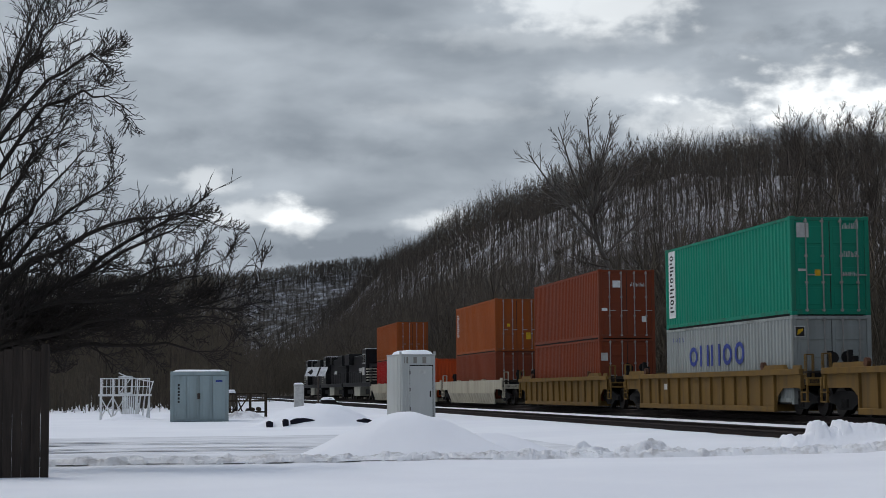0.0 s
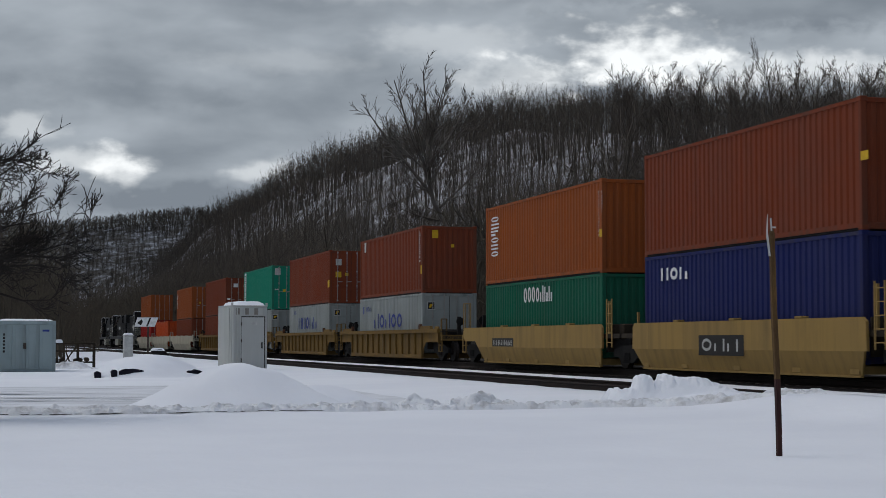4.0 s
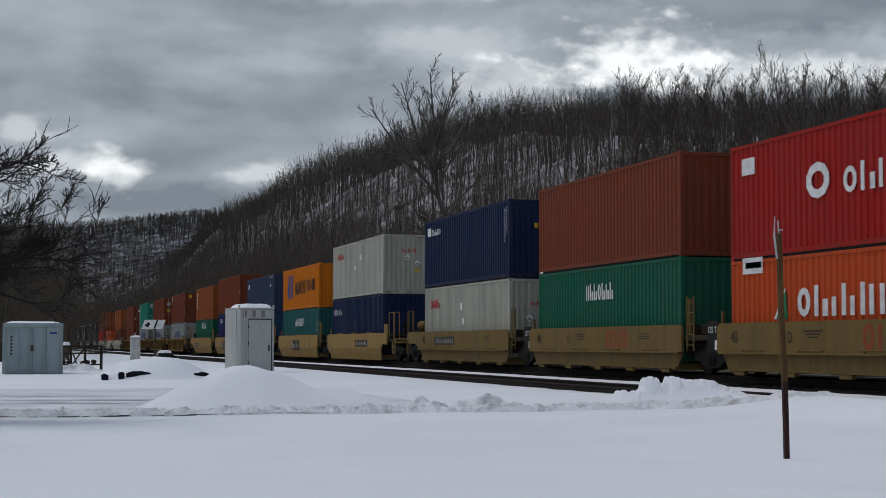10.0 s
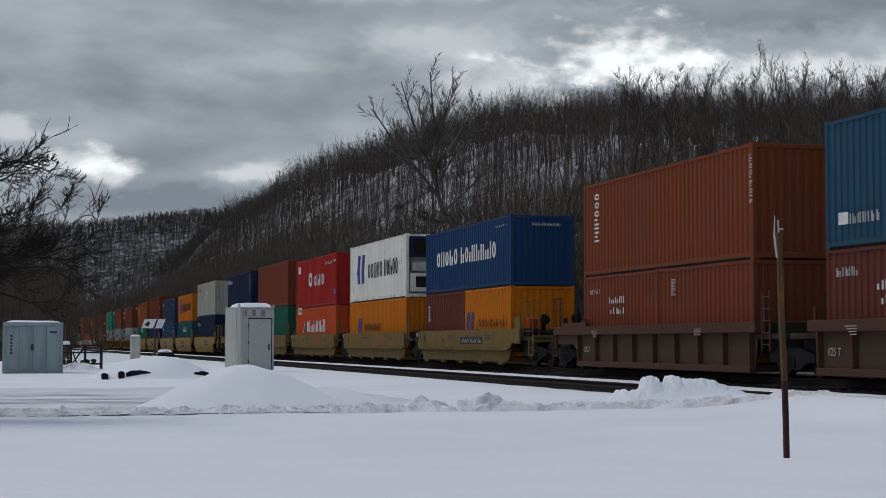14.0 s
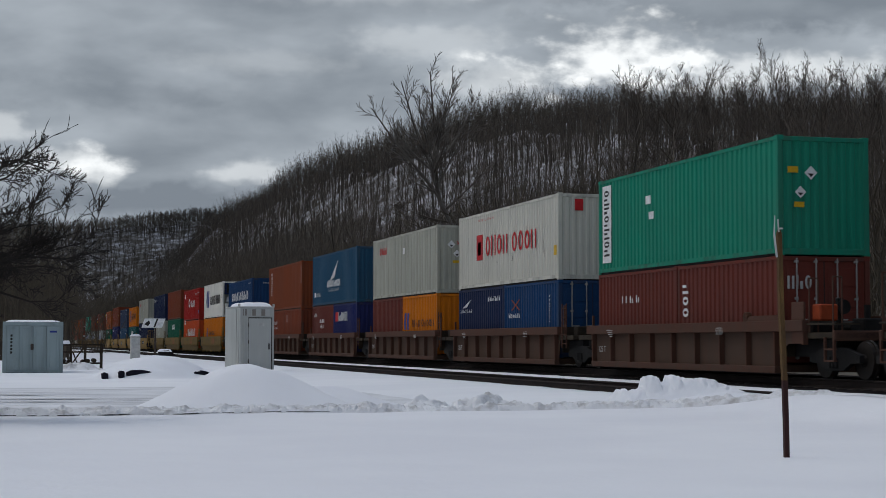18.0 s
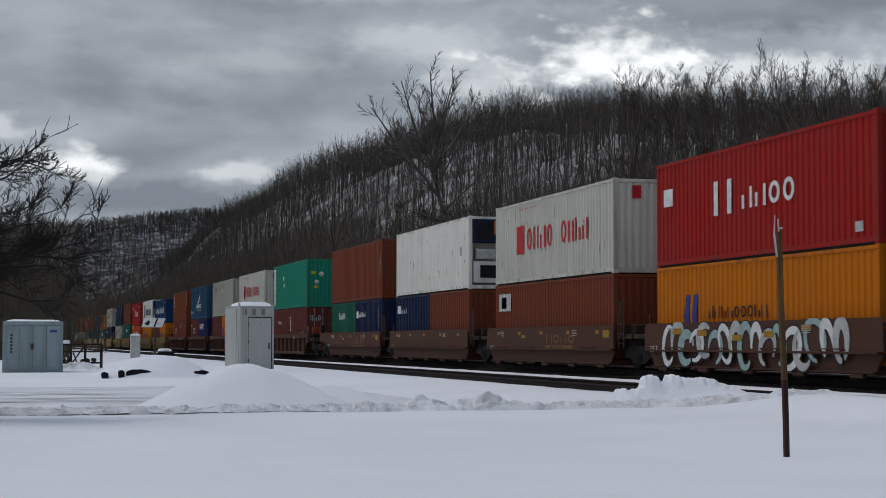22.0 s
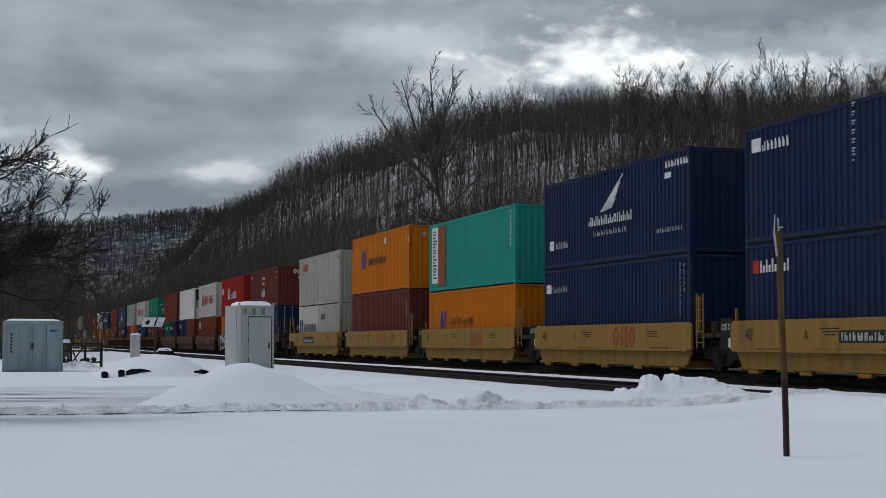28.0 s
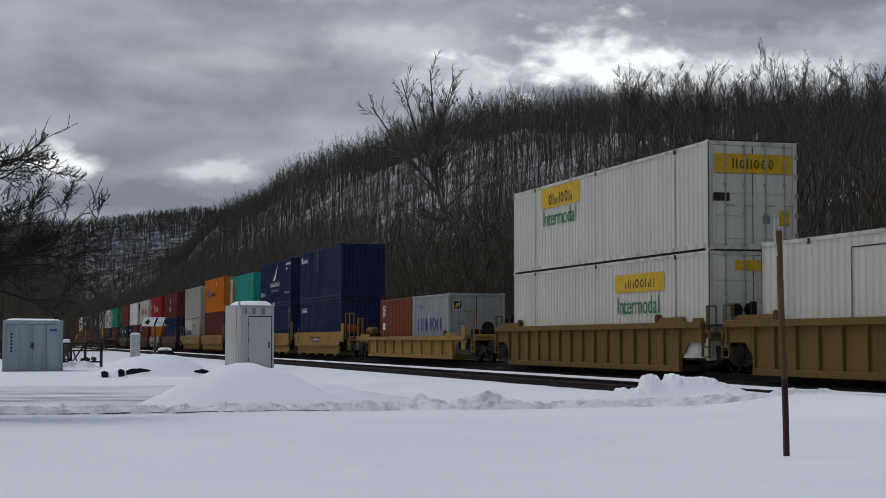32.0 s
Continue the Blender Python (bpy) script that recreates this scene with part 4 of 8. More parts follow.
def build_cars():
    for k, (front, style, col) in enumerate(CARS):
        single = k < 7
        first = single or front in (293.8, 210.0, 127.4, 44.1, -38.1)
        last = single or front in (230.2, 147.3, 63.9, -18.0, -100.5)
        rear, shift, axles, reach = 7.82, 0.0, None, (0, 0)
        if single:
            mid, far = WELL_AT.get(front, (front - 6.1, 9.4))
            rear, shift, reach = far - 0.75, mid - (front - 6.096), (far, far)
        elif first:
            axles, reach = (8.3, 7.82), (8.4, 0)
        elif last:
            axles, reach = (7.82, 8.5), (0, 7.7)
        car = well_car("step" if style == "smooth" else style, PAINTS[col], f"{HUE[col]} articulated {SAID[style]} carrying containers" if not single else f"{HUE[col]} {SAID[style]}",
                       6.35 if not single else 7.1, rear, first, ribs=13 if style == "rib" else 9, under=PAINTS["car_tan"] if col == "car_tan" and style == "tub" else PAINTS["car_sooty"] if style == "chord" else None,
                       reach=reach, axles=axles, shift=shift, last=last, gear="valve" if front in (147.3, 63.9, -100.5) else "tank" if front in (210.0, -38.1) else "" if single else "high")
        place(car, front - 6.096)
        WELLS[k] = car


build_cars()


def tail_cars():
    low = well_car("rib", PAINTS["car_yellow"], "bright yellow well car with low ribbed sides", 7.9, 10.2, True, top=1.05, ribs=10, reach=(10.2, 9.6), shift=0.9, last=True, gear="tank wheel")
    place(low, -129.0)
    WELLS["low"] = low
    a, b = box20("rust", "red-brown twenty-foot steel container in a low yellow well car"), box20("cool_grey", "grey twenty-foot steel container with closed doors", True)
    place(a, -122.2 - 3.03, FLOOR - 0.1)
    place(b, -128.5 - 3.03, FLOOR - 0.1)
    BOXES["low", "a"], BOXES["low", "b"] = a, b
    for f in (-143.7, -163.6):
        car = well_car("rib", PAINTS["car_dull"], "grimy dark yellow long well car with ribbed sides", 7.8, 9.0, True, ribs=15, low=0.0, reach=(9.3, 9.2), shift=0.7, last=True)
        place(car, f - 8.1)
        WELLS[f] = car
        kinds = ("lower",) if f < -150 else ("lower", "upper")
        for j, kd in enumerate(kinds):
            c = container("freight_container", f"white fifty-three-foot container with closed doors, {'stacked on another' if j else 'in a long well car'}",
                          PAINTS["white"], 16.8, HC, True, 2.59, pitch=0.3)
            place(c, f - 8.4, FLOOR + j * HC)
            for y in (5.96, 0.0, -6.2):
                part("lifting_clamp", Geo().box(-1.3, y - 0.07, HC - 0.16, -1.29, y + 0.07, HC - 0.03, 0.003), DARKMARK, c, "black lifting clamp")
            for k in range(5):
                part("door_hinge", Geo().box(1.2, -8.44, 0.35 + 0.52 * k, 1.29, -8.4, 0.47 + 0.52 * k, 0.008), GALVANISED, c)
            part("front_seal", Geo().box(-1.302, 8.36, 0.05, -1.29, 8.39, HC - 0.05), DARKMARK, c, "black edge seal")
            part("roof_seal", Geo().box(-1.27, -8.42, HC - 0.02, 1.27, -8.4, HC + 0.004), DARKMARK, c, "black edge seal")
            for x in (-1.283, 1.283):
                part("edge_seal", Geo().box(x - 0.012, -8.42, 0.05, x + 0.012, -8.4, HC - 0.05), DARKMARK, c, "black edge seal")
            BOXES[f, kd] = c


tail_cars()


# -- locomotives --
def locomotive(front_back):
    """A six-axle diesel; its nose towards +y when front_back is 1."""
    ob = thing("locomotive", "black diesel locomotive with pale striped nose, coupled at the head", "locomotive", "locomotives at the head of the train")
    s, L = front_back, PAINTS["loco"]
    part("underframe", Geo().box(-1.5, -11.0, 1.2, 1.5, 11.0, 1.55, 0.03), L, ob)
    part("long_hood", Geo().box(-0.95, s * -10.2, 1.55, 0.95, s * 5.0, 4.1, 0.06), L, ob)
    part("radiator", Geo().box(-1.4, s * -10.2, 3.3, 1.4, s * -6.2, 4.35, 0.06), L, ob, "flared radiator section")
    part("dynamic_brake", Geo().box(-1.1, s * 2.2, 3.6, 1.1, s * 4.8, 4.4, 0.05), L, ob)
    part("cab", Geo().box(-1.5, s * 5.0, 1.55, 1.5, s * 7.9, 4.5, 0.08), L, ob)
    for x in (-1.51, 1.49):
        for y in (5.5, 6.6):
            fr = part("cab_window", Geo().box(x, s * (y - 0.08), 3.2, x + 0.02, s * (y + 0.88), 4.08), DULLWHITE, ob, "pale window surround")
            part("pane", Geo().box(x - 0.006 if x < 0 else x + 0.01, s * y, 3.3, x + 0.01 if x < 0 else x + 0.026, s * (y + 0.8), 4.0), GLASS, fr)
    for x in (-1.2, 0.15):
        part("windscreen", Geo().box(x, s * 7.88, 3.35, x + 1.05, s * 7.92, 4.05), GLASS, ob)
    part("roof_snow", Geo().box(-1.3, s * 5.2, 4.5, 1.3, s * 7.7, 4.56, 0.02), SNOW, ob, "thin snow on the cab roof")
    part("nose", Geo().prism([(s * 7.9, 1.55), (s * 9.9, 1.55), (s * 9.8, 2.9), (s * 7.9, 3.2)], 0, -1.2, 1.2), L, ob)
    for k in range(5):
        part("stripe", Geo().box(-1.19, s * 9.905, 1.7 + k * 0.24, 1.19, s * 9.93, 1.8 + k * 0.24), PAINTS["cream"], ob, "pale warning stripe")
        part("stripe", Geo().box(-1.51, s * 8.2, 1.7 + k * 0.24, -1.2, s * 9.6, 1.8 + k * 0.24), PAINTS["cream"], ob, "pale warning stripe")
    part("emblem", Geo().box(-1.52, s * 5.4, 2.2, -1.5, s * 6.9, 2.9), DULLWHITE, ob, "white painted emblem")
    part("hood_mark", Geo().box(-0.97, s * -1.5, 2.5, -0.95, s * 1.0, 2.9), DULLWHITE, ob, "white painted mark")
    part("fuel_tank", Geo().prism([(-2.6, 1.2), (2.6, 1.2), (2.2, 0.35), (-2.2, 0.35)], 0, -1.35, 1.35), PAINTS["cream"], ob, "pale fuel tank with slanted ends")
    for sy in (-1, 1):
        part("plough", Geo().prism([(sy * 11.0, 1.3), (sy * 11.25, 0.2), (sy * 10.9, 0.2), (sy * 10.8, 1.3)], 0, -1.4, 1.4), L, ob)
        tk = part("truck", Geo().box(-1.15, sy * 7.2 - 2.4, 0.5, 1.15, sy * 7.2 + 2.4, 0.95, 0.05), BLACK, ob)
        for q in (-2.0, 0.0, 2.0):
            for x in (-0.76, 0.76):
                part("wheel", Geo().cyl((x - 0.07, sy * 7.2 + q, 0.52), (x + 0.07, sy * 7.2 + q, 0.52), 0.51, n=18), WHEEL, tk)
    rail = Geo()
    for x in (-1.45, 1.45):
        for k in range(9):
            y = -9.5 + k * 1.7
            rail.cyl((x, s * y, 1.55), (x, s * y, 2.55), 0.02, n=4)
        rail.cyl((x, s * -9.5, 2.55), (x, s * 4.1, 2.55), 0.02, n=4)
    part("handrail", rail, BLACK, ob)
    return ob


for y, s in ((449.2, -1), (472.0, 1), (494.6, 1)):
    place(locomotive(s), y)


# ---- trees ----
def stick(v, f, p, q, r0, r1, n=3):
    """A tapered limb from p to q, as n sides."""
    d = (q - p)
    if d.length < 1e-5:
        return
    d.normalize()
    a = d.orthogonal().normalized()
    b = d.cross(a)
    k = len(v)
    for o, r in ((p, r0), (q, r1)):
        for i in range(n):
            c, s = math.cos(6.2832 * i / n), math.sin(6.2832 * i / n)
            v.append((o.x + (a.x * c + b.x * s) * r, o.y + (a.y * c + b.y * s) * r, o.z + (a.z * c + b.z * s) * r))
    for i in range(n):
        j = (i + 1) % n
        f.append((k + i, k + j, k + n + j))
        f.append((k + i, k + n + j, k + n + i))


def spike(v, f, p, q, r):
    """A twig that runs out to a point."""
    d = (q - p).normalized()
    a = d.orthogonal().normalized() * r
    b = d.cross(a)
    k = len(v)
    v.extend(((p + a)[:], (p - a * 0.5 + b * 0.87)[:], (p - a * 0.5 - b * 0.87)[:], q[:]))
    f.extend(((k, k + 1, k + 3), (k + 1, k + 2, k + 3), (k + 2, k, k + 3)))


def turned(rnd, d, spread, lift=0.0):
    """A direction that leaves d by about spread radians."""
    a = d.orthogonal().normalized()
    b = d.cross(a)
    t = rnd.uniform(0, 6.2832)
    w = d * math.cos(spread) + (a * math.cos(t) + b * math.sin(t)) * math.sin(spread)
    w.z += lift
    return w.normalized()


def limb(rnd, v, f, p, d, length, r, level, cfg):
    """A crooked limb with its side shoots, down to the twigs."""
    segs = cfg["segs"][level]
    q, w = p.copy(), d.copy()
    step_len = length / segs
    for i in range(segs):
        u0, u1 = i / segs, (i + 1) / segs
        w = turned(rnd, w, rnd.uniform(0, cfg["crook"] if level else cfg.get("stem", cfg["crook"])), cfg["lift"][level])
        if q.z + w.z * step_len < cfg.get("floor", -99):
            w = Vector((w.x, w.y, abs(w.z) + 0.15)).normalized()
        nq = q + w * step_len
        if i == segs - 1 and level + 1 == len(cfg["segs"]):
            spike(v, f, q, nq, max(cfg["thin"], r * (1 - 0.75 * u0)) * 1.25)
        else:
            stick(v, f, q, nq, r * (1 - 0.75 * u0), max(cfg["thin"], r * (1 - 0.75 * u1)), cfg["sides"][level])
        if level + 1 < len(cfg["segs"]):
            lo = cfg["bare"][level]
            for k in range(cfg["shoots"][level]):
                if u1 > lo and rnd.random() < 0.85:
                    s = q.lerp(nq, rnd.random())
                    left = max(cfg.get("keep", 0.25), 1 - u0 * 0.75)
                    limb(rnd, v, f, s, turned(rnd, w, rnd.uniform(*cfg["spread"]), cfg["up"][level]), length * rnd.uniform(*cfg["ratio"][level]) * left,
                         max(cfg["thin"], r * (1 - 0.75 * u0) * cfg["thick"]), level + 1, cfg)
        q = nq


FOREST = dict(segs=(6, 3, 1), sides=(3, 3, 3), shoots=(2, 3, 0), bare=(0.48, 0.0, 0), crook=0.24, stem=0.09, lift=(0.07, 0.05, 0.0), spread=(0.55, 1.1),
              up=(0.0, 0.05, 0.0), ratio=((0.24, 0.36), (0.35, 0.6), (0.5, 0.6)), thick=0.42, thin=0.028, keep=0.62)
DISTANT = dict(FOREST, segs=(4, 2, 1), shoots=(3, 2, 0), ratio=((0.24, 0.36), (0.45, 0.65), (0.5, 0.6)), thin=0.07)
BUSH = dict(FOREST, segs=(3, 1, 1), shoots=(3, 3, 0), bare=(0.0, 0.0, 0), spread=(0.3, 0.8), ratio=((0.5, 0.8), (0.4, 0.6), (0.5, 0.6)), thin=0.014)
TALL = dict(segs=(8, 5, 3, 2), sides=(7, 5, 4, 3), shoots=(3, 2, 3, 0), bare=(0.3, 0.15, 0.0, 0), crook=0.2, lift=(0.02, 0.05, 0.05, 0.03), spread=(0.45, 0.95),
            up=(0.25, 0.2, 0.1, 0.1), ratio=((0.26, 0.4), (0.35, 0.55), (0.35, 0.6), (0.4, 0.6)), thick=0.5, thin=0.022, keep=0.62)
ORCHARD = dict(segs=(3, 6, 6, 5, 3), sides=(8, 6, 4, 3, 3), shoots=(4, 3, 2, 1, 0), floor=1.7, bare=(0.3, 0.05, 0.0, 0.0, 0), crook=0.26, lift=(0.0, 0.0, 0.03, 0.06, 0.05),
               spread=(0.45, 0.95), up=(0.15, 0.05, 0.1, 0.12, 0.08), ratio=((1.1, 1.55), (0.4, 0.7), (0.45, 0.8), (0.45, 0.85), (0.4, 0.6)), thick=0.55, thin=0.0065, keep=0.45)


def template(seed, height, r, cfg):
    rnd = random.Random(seed)
    v, f = [], []
    limb(rnd, v, f, Vector((0, 0, -0.3)), Vector((rnd.uniform(-0.06, 0.06), rnd.uniform(-0.06, 0.06), 1)).normalized(), height, r, 0, cfg)
    return np.array(v, dtype=np.float32), np.array(f, dtype=np.int32)


def woodland(seed, height, r, branches, twigs, thin):
    """A forest tree: a straight stem that ends in a rounded crown of fanning branches and fine twigs."""
    rnd = random.Random(seed)
    v, f = [], []
    q, w = Vector((0, 0, -0.4)), Vector((rnd.uniform(-0.07, 0.07), rnd.uniform(-0.07, 0.07), 1)).normalized()
    knots = [q]
    for i in range(4):
        w = turned(rnd, w, rnd.uniform(0, 0.1), 0.05)
        q = q + w * height * 0.175
        knots.append(q)
        stick(v, f, knots[-2], q, r * (1 - 0.2 * i), r * (0.8 - 0.2 * i) if i < 3 else r * 0.25)
    for k in range(branches):
        u = 1.7 + 2.3 * (k + 0.5) / branches
        i = min(3, int(u))
        p = knots[i].lerp(knots[i + 1], u - i)
        a = k * 2.4 + rnd.uniform(-0.5, 0.5)
        out = rnd.uniform(0.75, 1.15) * (1.35 - 0.28 * u)
        d = Vector((math.cos(a) * out, math.sin(a) * out, 0.8)).normalized()
        n = height * rnd.uniform(0.11, 0.15)
        br = r * rnd.uniform(0.22, 0.34)
        for j in range(3):
            d = turned(rnd, d, rnd.uniform(0, 0.28), 0.08)
            e = p + d * n
            if j < 2:
                stick(v, f, p, e, br * (1 - 0.36 * j), max(thin, br * (0.64 - 0.3 * j)))
            else:
                spike(v, f, p, e, max(thin, br * 0.35))
            for _ in range(twigs if j else 1):
                b = p.lerp(e, rnd.random())
                spike(v, f, b, b + turned(rnd, d, rnd.uniform(0.4, 1.0), 0.05) * n * rnd.uniform(0.6, 1.1), thin)
            p = e
    return np.array(v, dtype=np.float32), np.array(f, dtype=np.int32)


def scatter(name, label, category, spots, templates, material):
    """Many trees nobody could count, gathered in one mesh."""
    vs, fs, k = [], [], 0
    for i, (x, y, z, s, a) in enumerate(spots):
        v, f = templates[i % len(templates)]
        c, t = math.cos(a) * s, math.sin(a) * s
        w = np.empty_like(v)
        w[:, 0], w[:, 1], w[:, 2] = v[:, 0] * c - v[:, 1] * t + x, v[:, 0] * t + v[:, 1] * c + y, v[:, 2] * s + z
        vs.append(w)
        fs.append(f + k)
        k += len(v)
    v, f = np.concatenate(vs), np.concatenate(fs)
    me = bpy.data.meshes.new(name)
    me.vertices.add(len(v))
    me.vertices.foreach_set("co", v.ravel())
    me.loops.add(len(f) * 3)
    me.loops.foreach_set("vertex_index", f.ravel())
    me.polygons.add(len(f))
    me.polygons.foreach_set("loop_start", np.arange(0, len(f) * 3, 3, dtype=np.int32))
    me.update(calc_edges=True)
    me.materials.append(material)
    return tagged(new(name, me), label, category, kind="stuff")


def build_woods():
    rnd = random.Random(5)
    near, mid, far, brush, grove = [], [], [], [], []
    y = 110.0
    while y < 2300:
        gap = 7.0 if y < 900 else 10.0
        x = 50.0
        while x < 345:
            az = math.degrees(math.atan2(x, y))
            if 1.0 < az < 33.5:
                px, py = x + rnd.uniform(-3, 3), y + rnd.uniform(-3, 3)
                tall = rnd.uniform(0.7, 1.1) * (1.0 + 0.2 * step(200, 265, px)) * (1 + 0.25 * step(800, 1000, y))
                if rnd.random() < 0.93 + 0.07 * step(190, 250, px):
                    (near if y < 900 else mid).append((px, py, terrain(px, py), tall, rnd.uniform(0, 6.28)))
            x += gap * (1.0 if x < 215 else 0.85)
        y += gap
    for k in range(8200):
        px, py = rnd.uniform(-420, 520), rnd.uniform(2250, 2960) if k < 5600 else rnd.uniform(2640, 2960)
        far.append((px, py, terrain(px, py), rnd.uniform(0.6, 1.35), rnd.uniform(0, 6.28)))
    for _ in range(2600):
        py = rnd.uniform(90, 700) if rnd.random() < 0.5 else rnd.uniform(700, 1900)
        px = rnd.uniform(26, 70 if py < 500 else 100)
        brush.append((px, py, terrain(px, py), rnd.uniform(0.7, 1.9) * (1.0 if py < 300 else 1.6 if py < 500 else 2.6), rnd.uniform(0, 6.28)))
    for _ in range(700):
        py = rnd.uniform(115, 260)
        px = rnd.uniform(-0.11 * py, 0.045 * py)
        grove.append((px, py, 0.0, rnd.uniform(0.4, 0.66), rnd.uniform(0, 6.28)))
    for _ in range(260):
        py = rnd.uniform(190, 420)
        px = rnd.uniform(0.0, min(0.075 * py, 13.0))
        brush.append((px, py, 0.0, rnd.uniform(1.0, 2.6) * (1.25 - px / 26), rnd.uniform(0, 6.28)))
    for _ in range(800):
        py = rnd.uniform(75, 200)
        px = rnd.uniform(29, 62)
        brush.append((px, py, terrain(px, py), rnd.uniform(1.1, 2.6), rnd.uniform(0, 6.28)))
    for _ in range(700):
        py = rnd.uniform(105, 300)
        px = rnd.uniform(-0.12 * py, 0.03 * py)
        brush.append((px, py, 0.0, rnd.uniform(0.6, 1.3), rnd.uniform(0, 6.28)))
    scatter("forest", "bare brown deciduous woods on a snowy hillside", "forest", near, [woodland(k, 20, 0.24 if k % 4 else 0.4, 8, 4 if k % 4 else 3, 0.032) for k in range(20)], WOODS)
    scatter("distant_forest", "bare brown woods farther along the ridge", "forest", mid, [woodland(40 + k, 20, 0.26 if k % 3 else 0.45, 7, 2, 0.06) for k in range(15)], WOODS)
    scatter("far_woods", "dark bare woods on the far ridge", "forest", far, [template(60 + k, 17, 0.3, dict(DISTANT, segs=(3, 1, 1), shoots=(3, 1, 0), thin=0.2)) for k in range(6)], WOODS)
    scatter("grove", "dark bare thicket beyond the yard", "thicket", grove, [woodland(90 + k, 18, 0.2, 8, 4, 0.02) for k in range(8)], THICKET)
    scatter("brushwood", "brown leafless brush at the foot of the hill", "brush", brush, [template(80 + k, 3.6, 0.022, BUSH) for k in range(8)], THICKET)


build_woods()


def tree(name, label, x, y, z, height, r, seed, cfg, material, lean=(0, 0), group="", crown_seed=0):
    """A single tree: its trunk one part, its crown of limbs and twigs another."""
    rnd = random.Random(seed)
    ob = thing(name, label, "tree", group, (x, y, z))
    v, f, cv, cf = [], [], [], []
    segs = cfg["segs"][0]
    q, w = Vector((0, 0, -0.2)), Vector((lean[0], lean[1], 1)).normalized()
    for i in range(segs):
        u0, u1 = i / segs, (i + 1) / segs
        w = turned(rnd, w, rnd.uniform(0, cfg["crook"] * 0.6), 0.06)
        nq = q + w * height / segs
        stick(v, f, q, nq, r * (1 - 0.8 * u0), max(cfg["thin"], r * (1 - 0.8 * u1)), 9)
        for k in range(cfg["shoots"][0] + (1 if i == segs - 1 else 0)):
            if u1 > cfg["bare"][0]:
                s = q.lerp(nq, rnd.random())
                limb(rnd, cv, cf, s, turned(rnd, w, rnd.uniform(*cfg["spread"]), cfg["up"][0]), height * rnd.uniform(*cfg["ratio"][0]) * max(cfg.get("keep", 0.3), 1 - u0 * 0.7),
                     r * (1 - 0.75 * u0) * cfg["thick"], 1, cfg)
        q = nq
    smooth(part("trunk", Geo().add(v, f), material, ob))
    crown = part("crown", Geo().add(cv, cf), material, ob, "bare crown of limbs and fine twigs")
    return ob


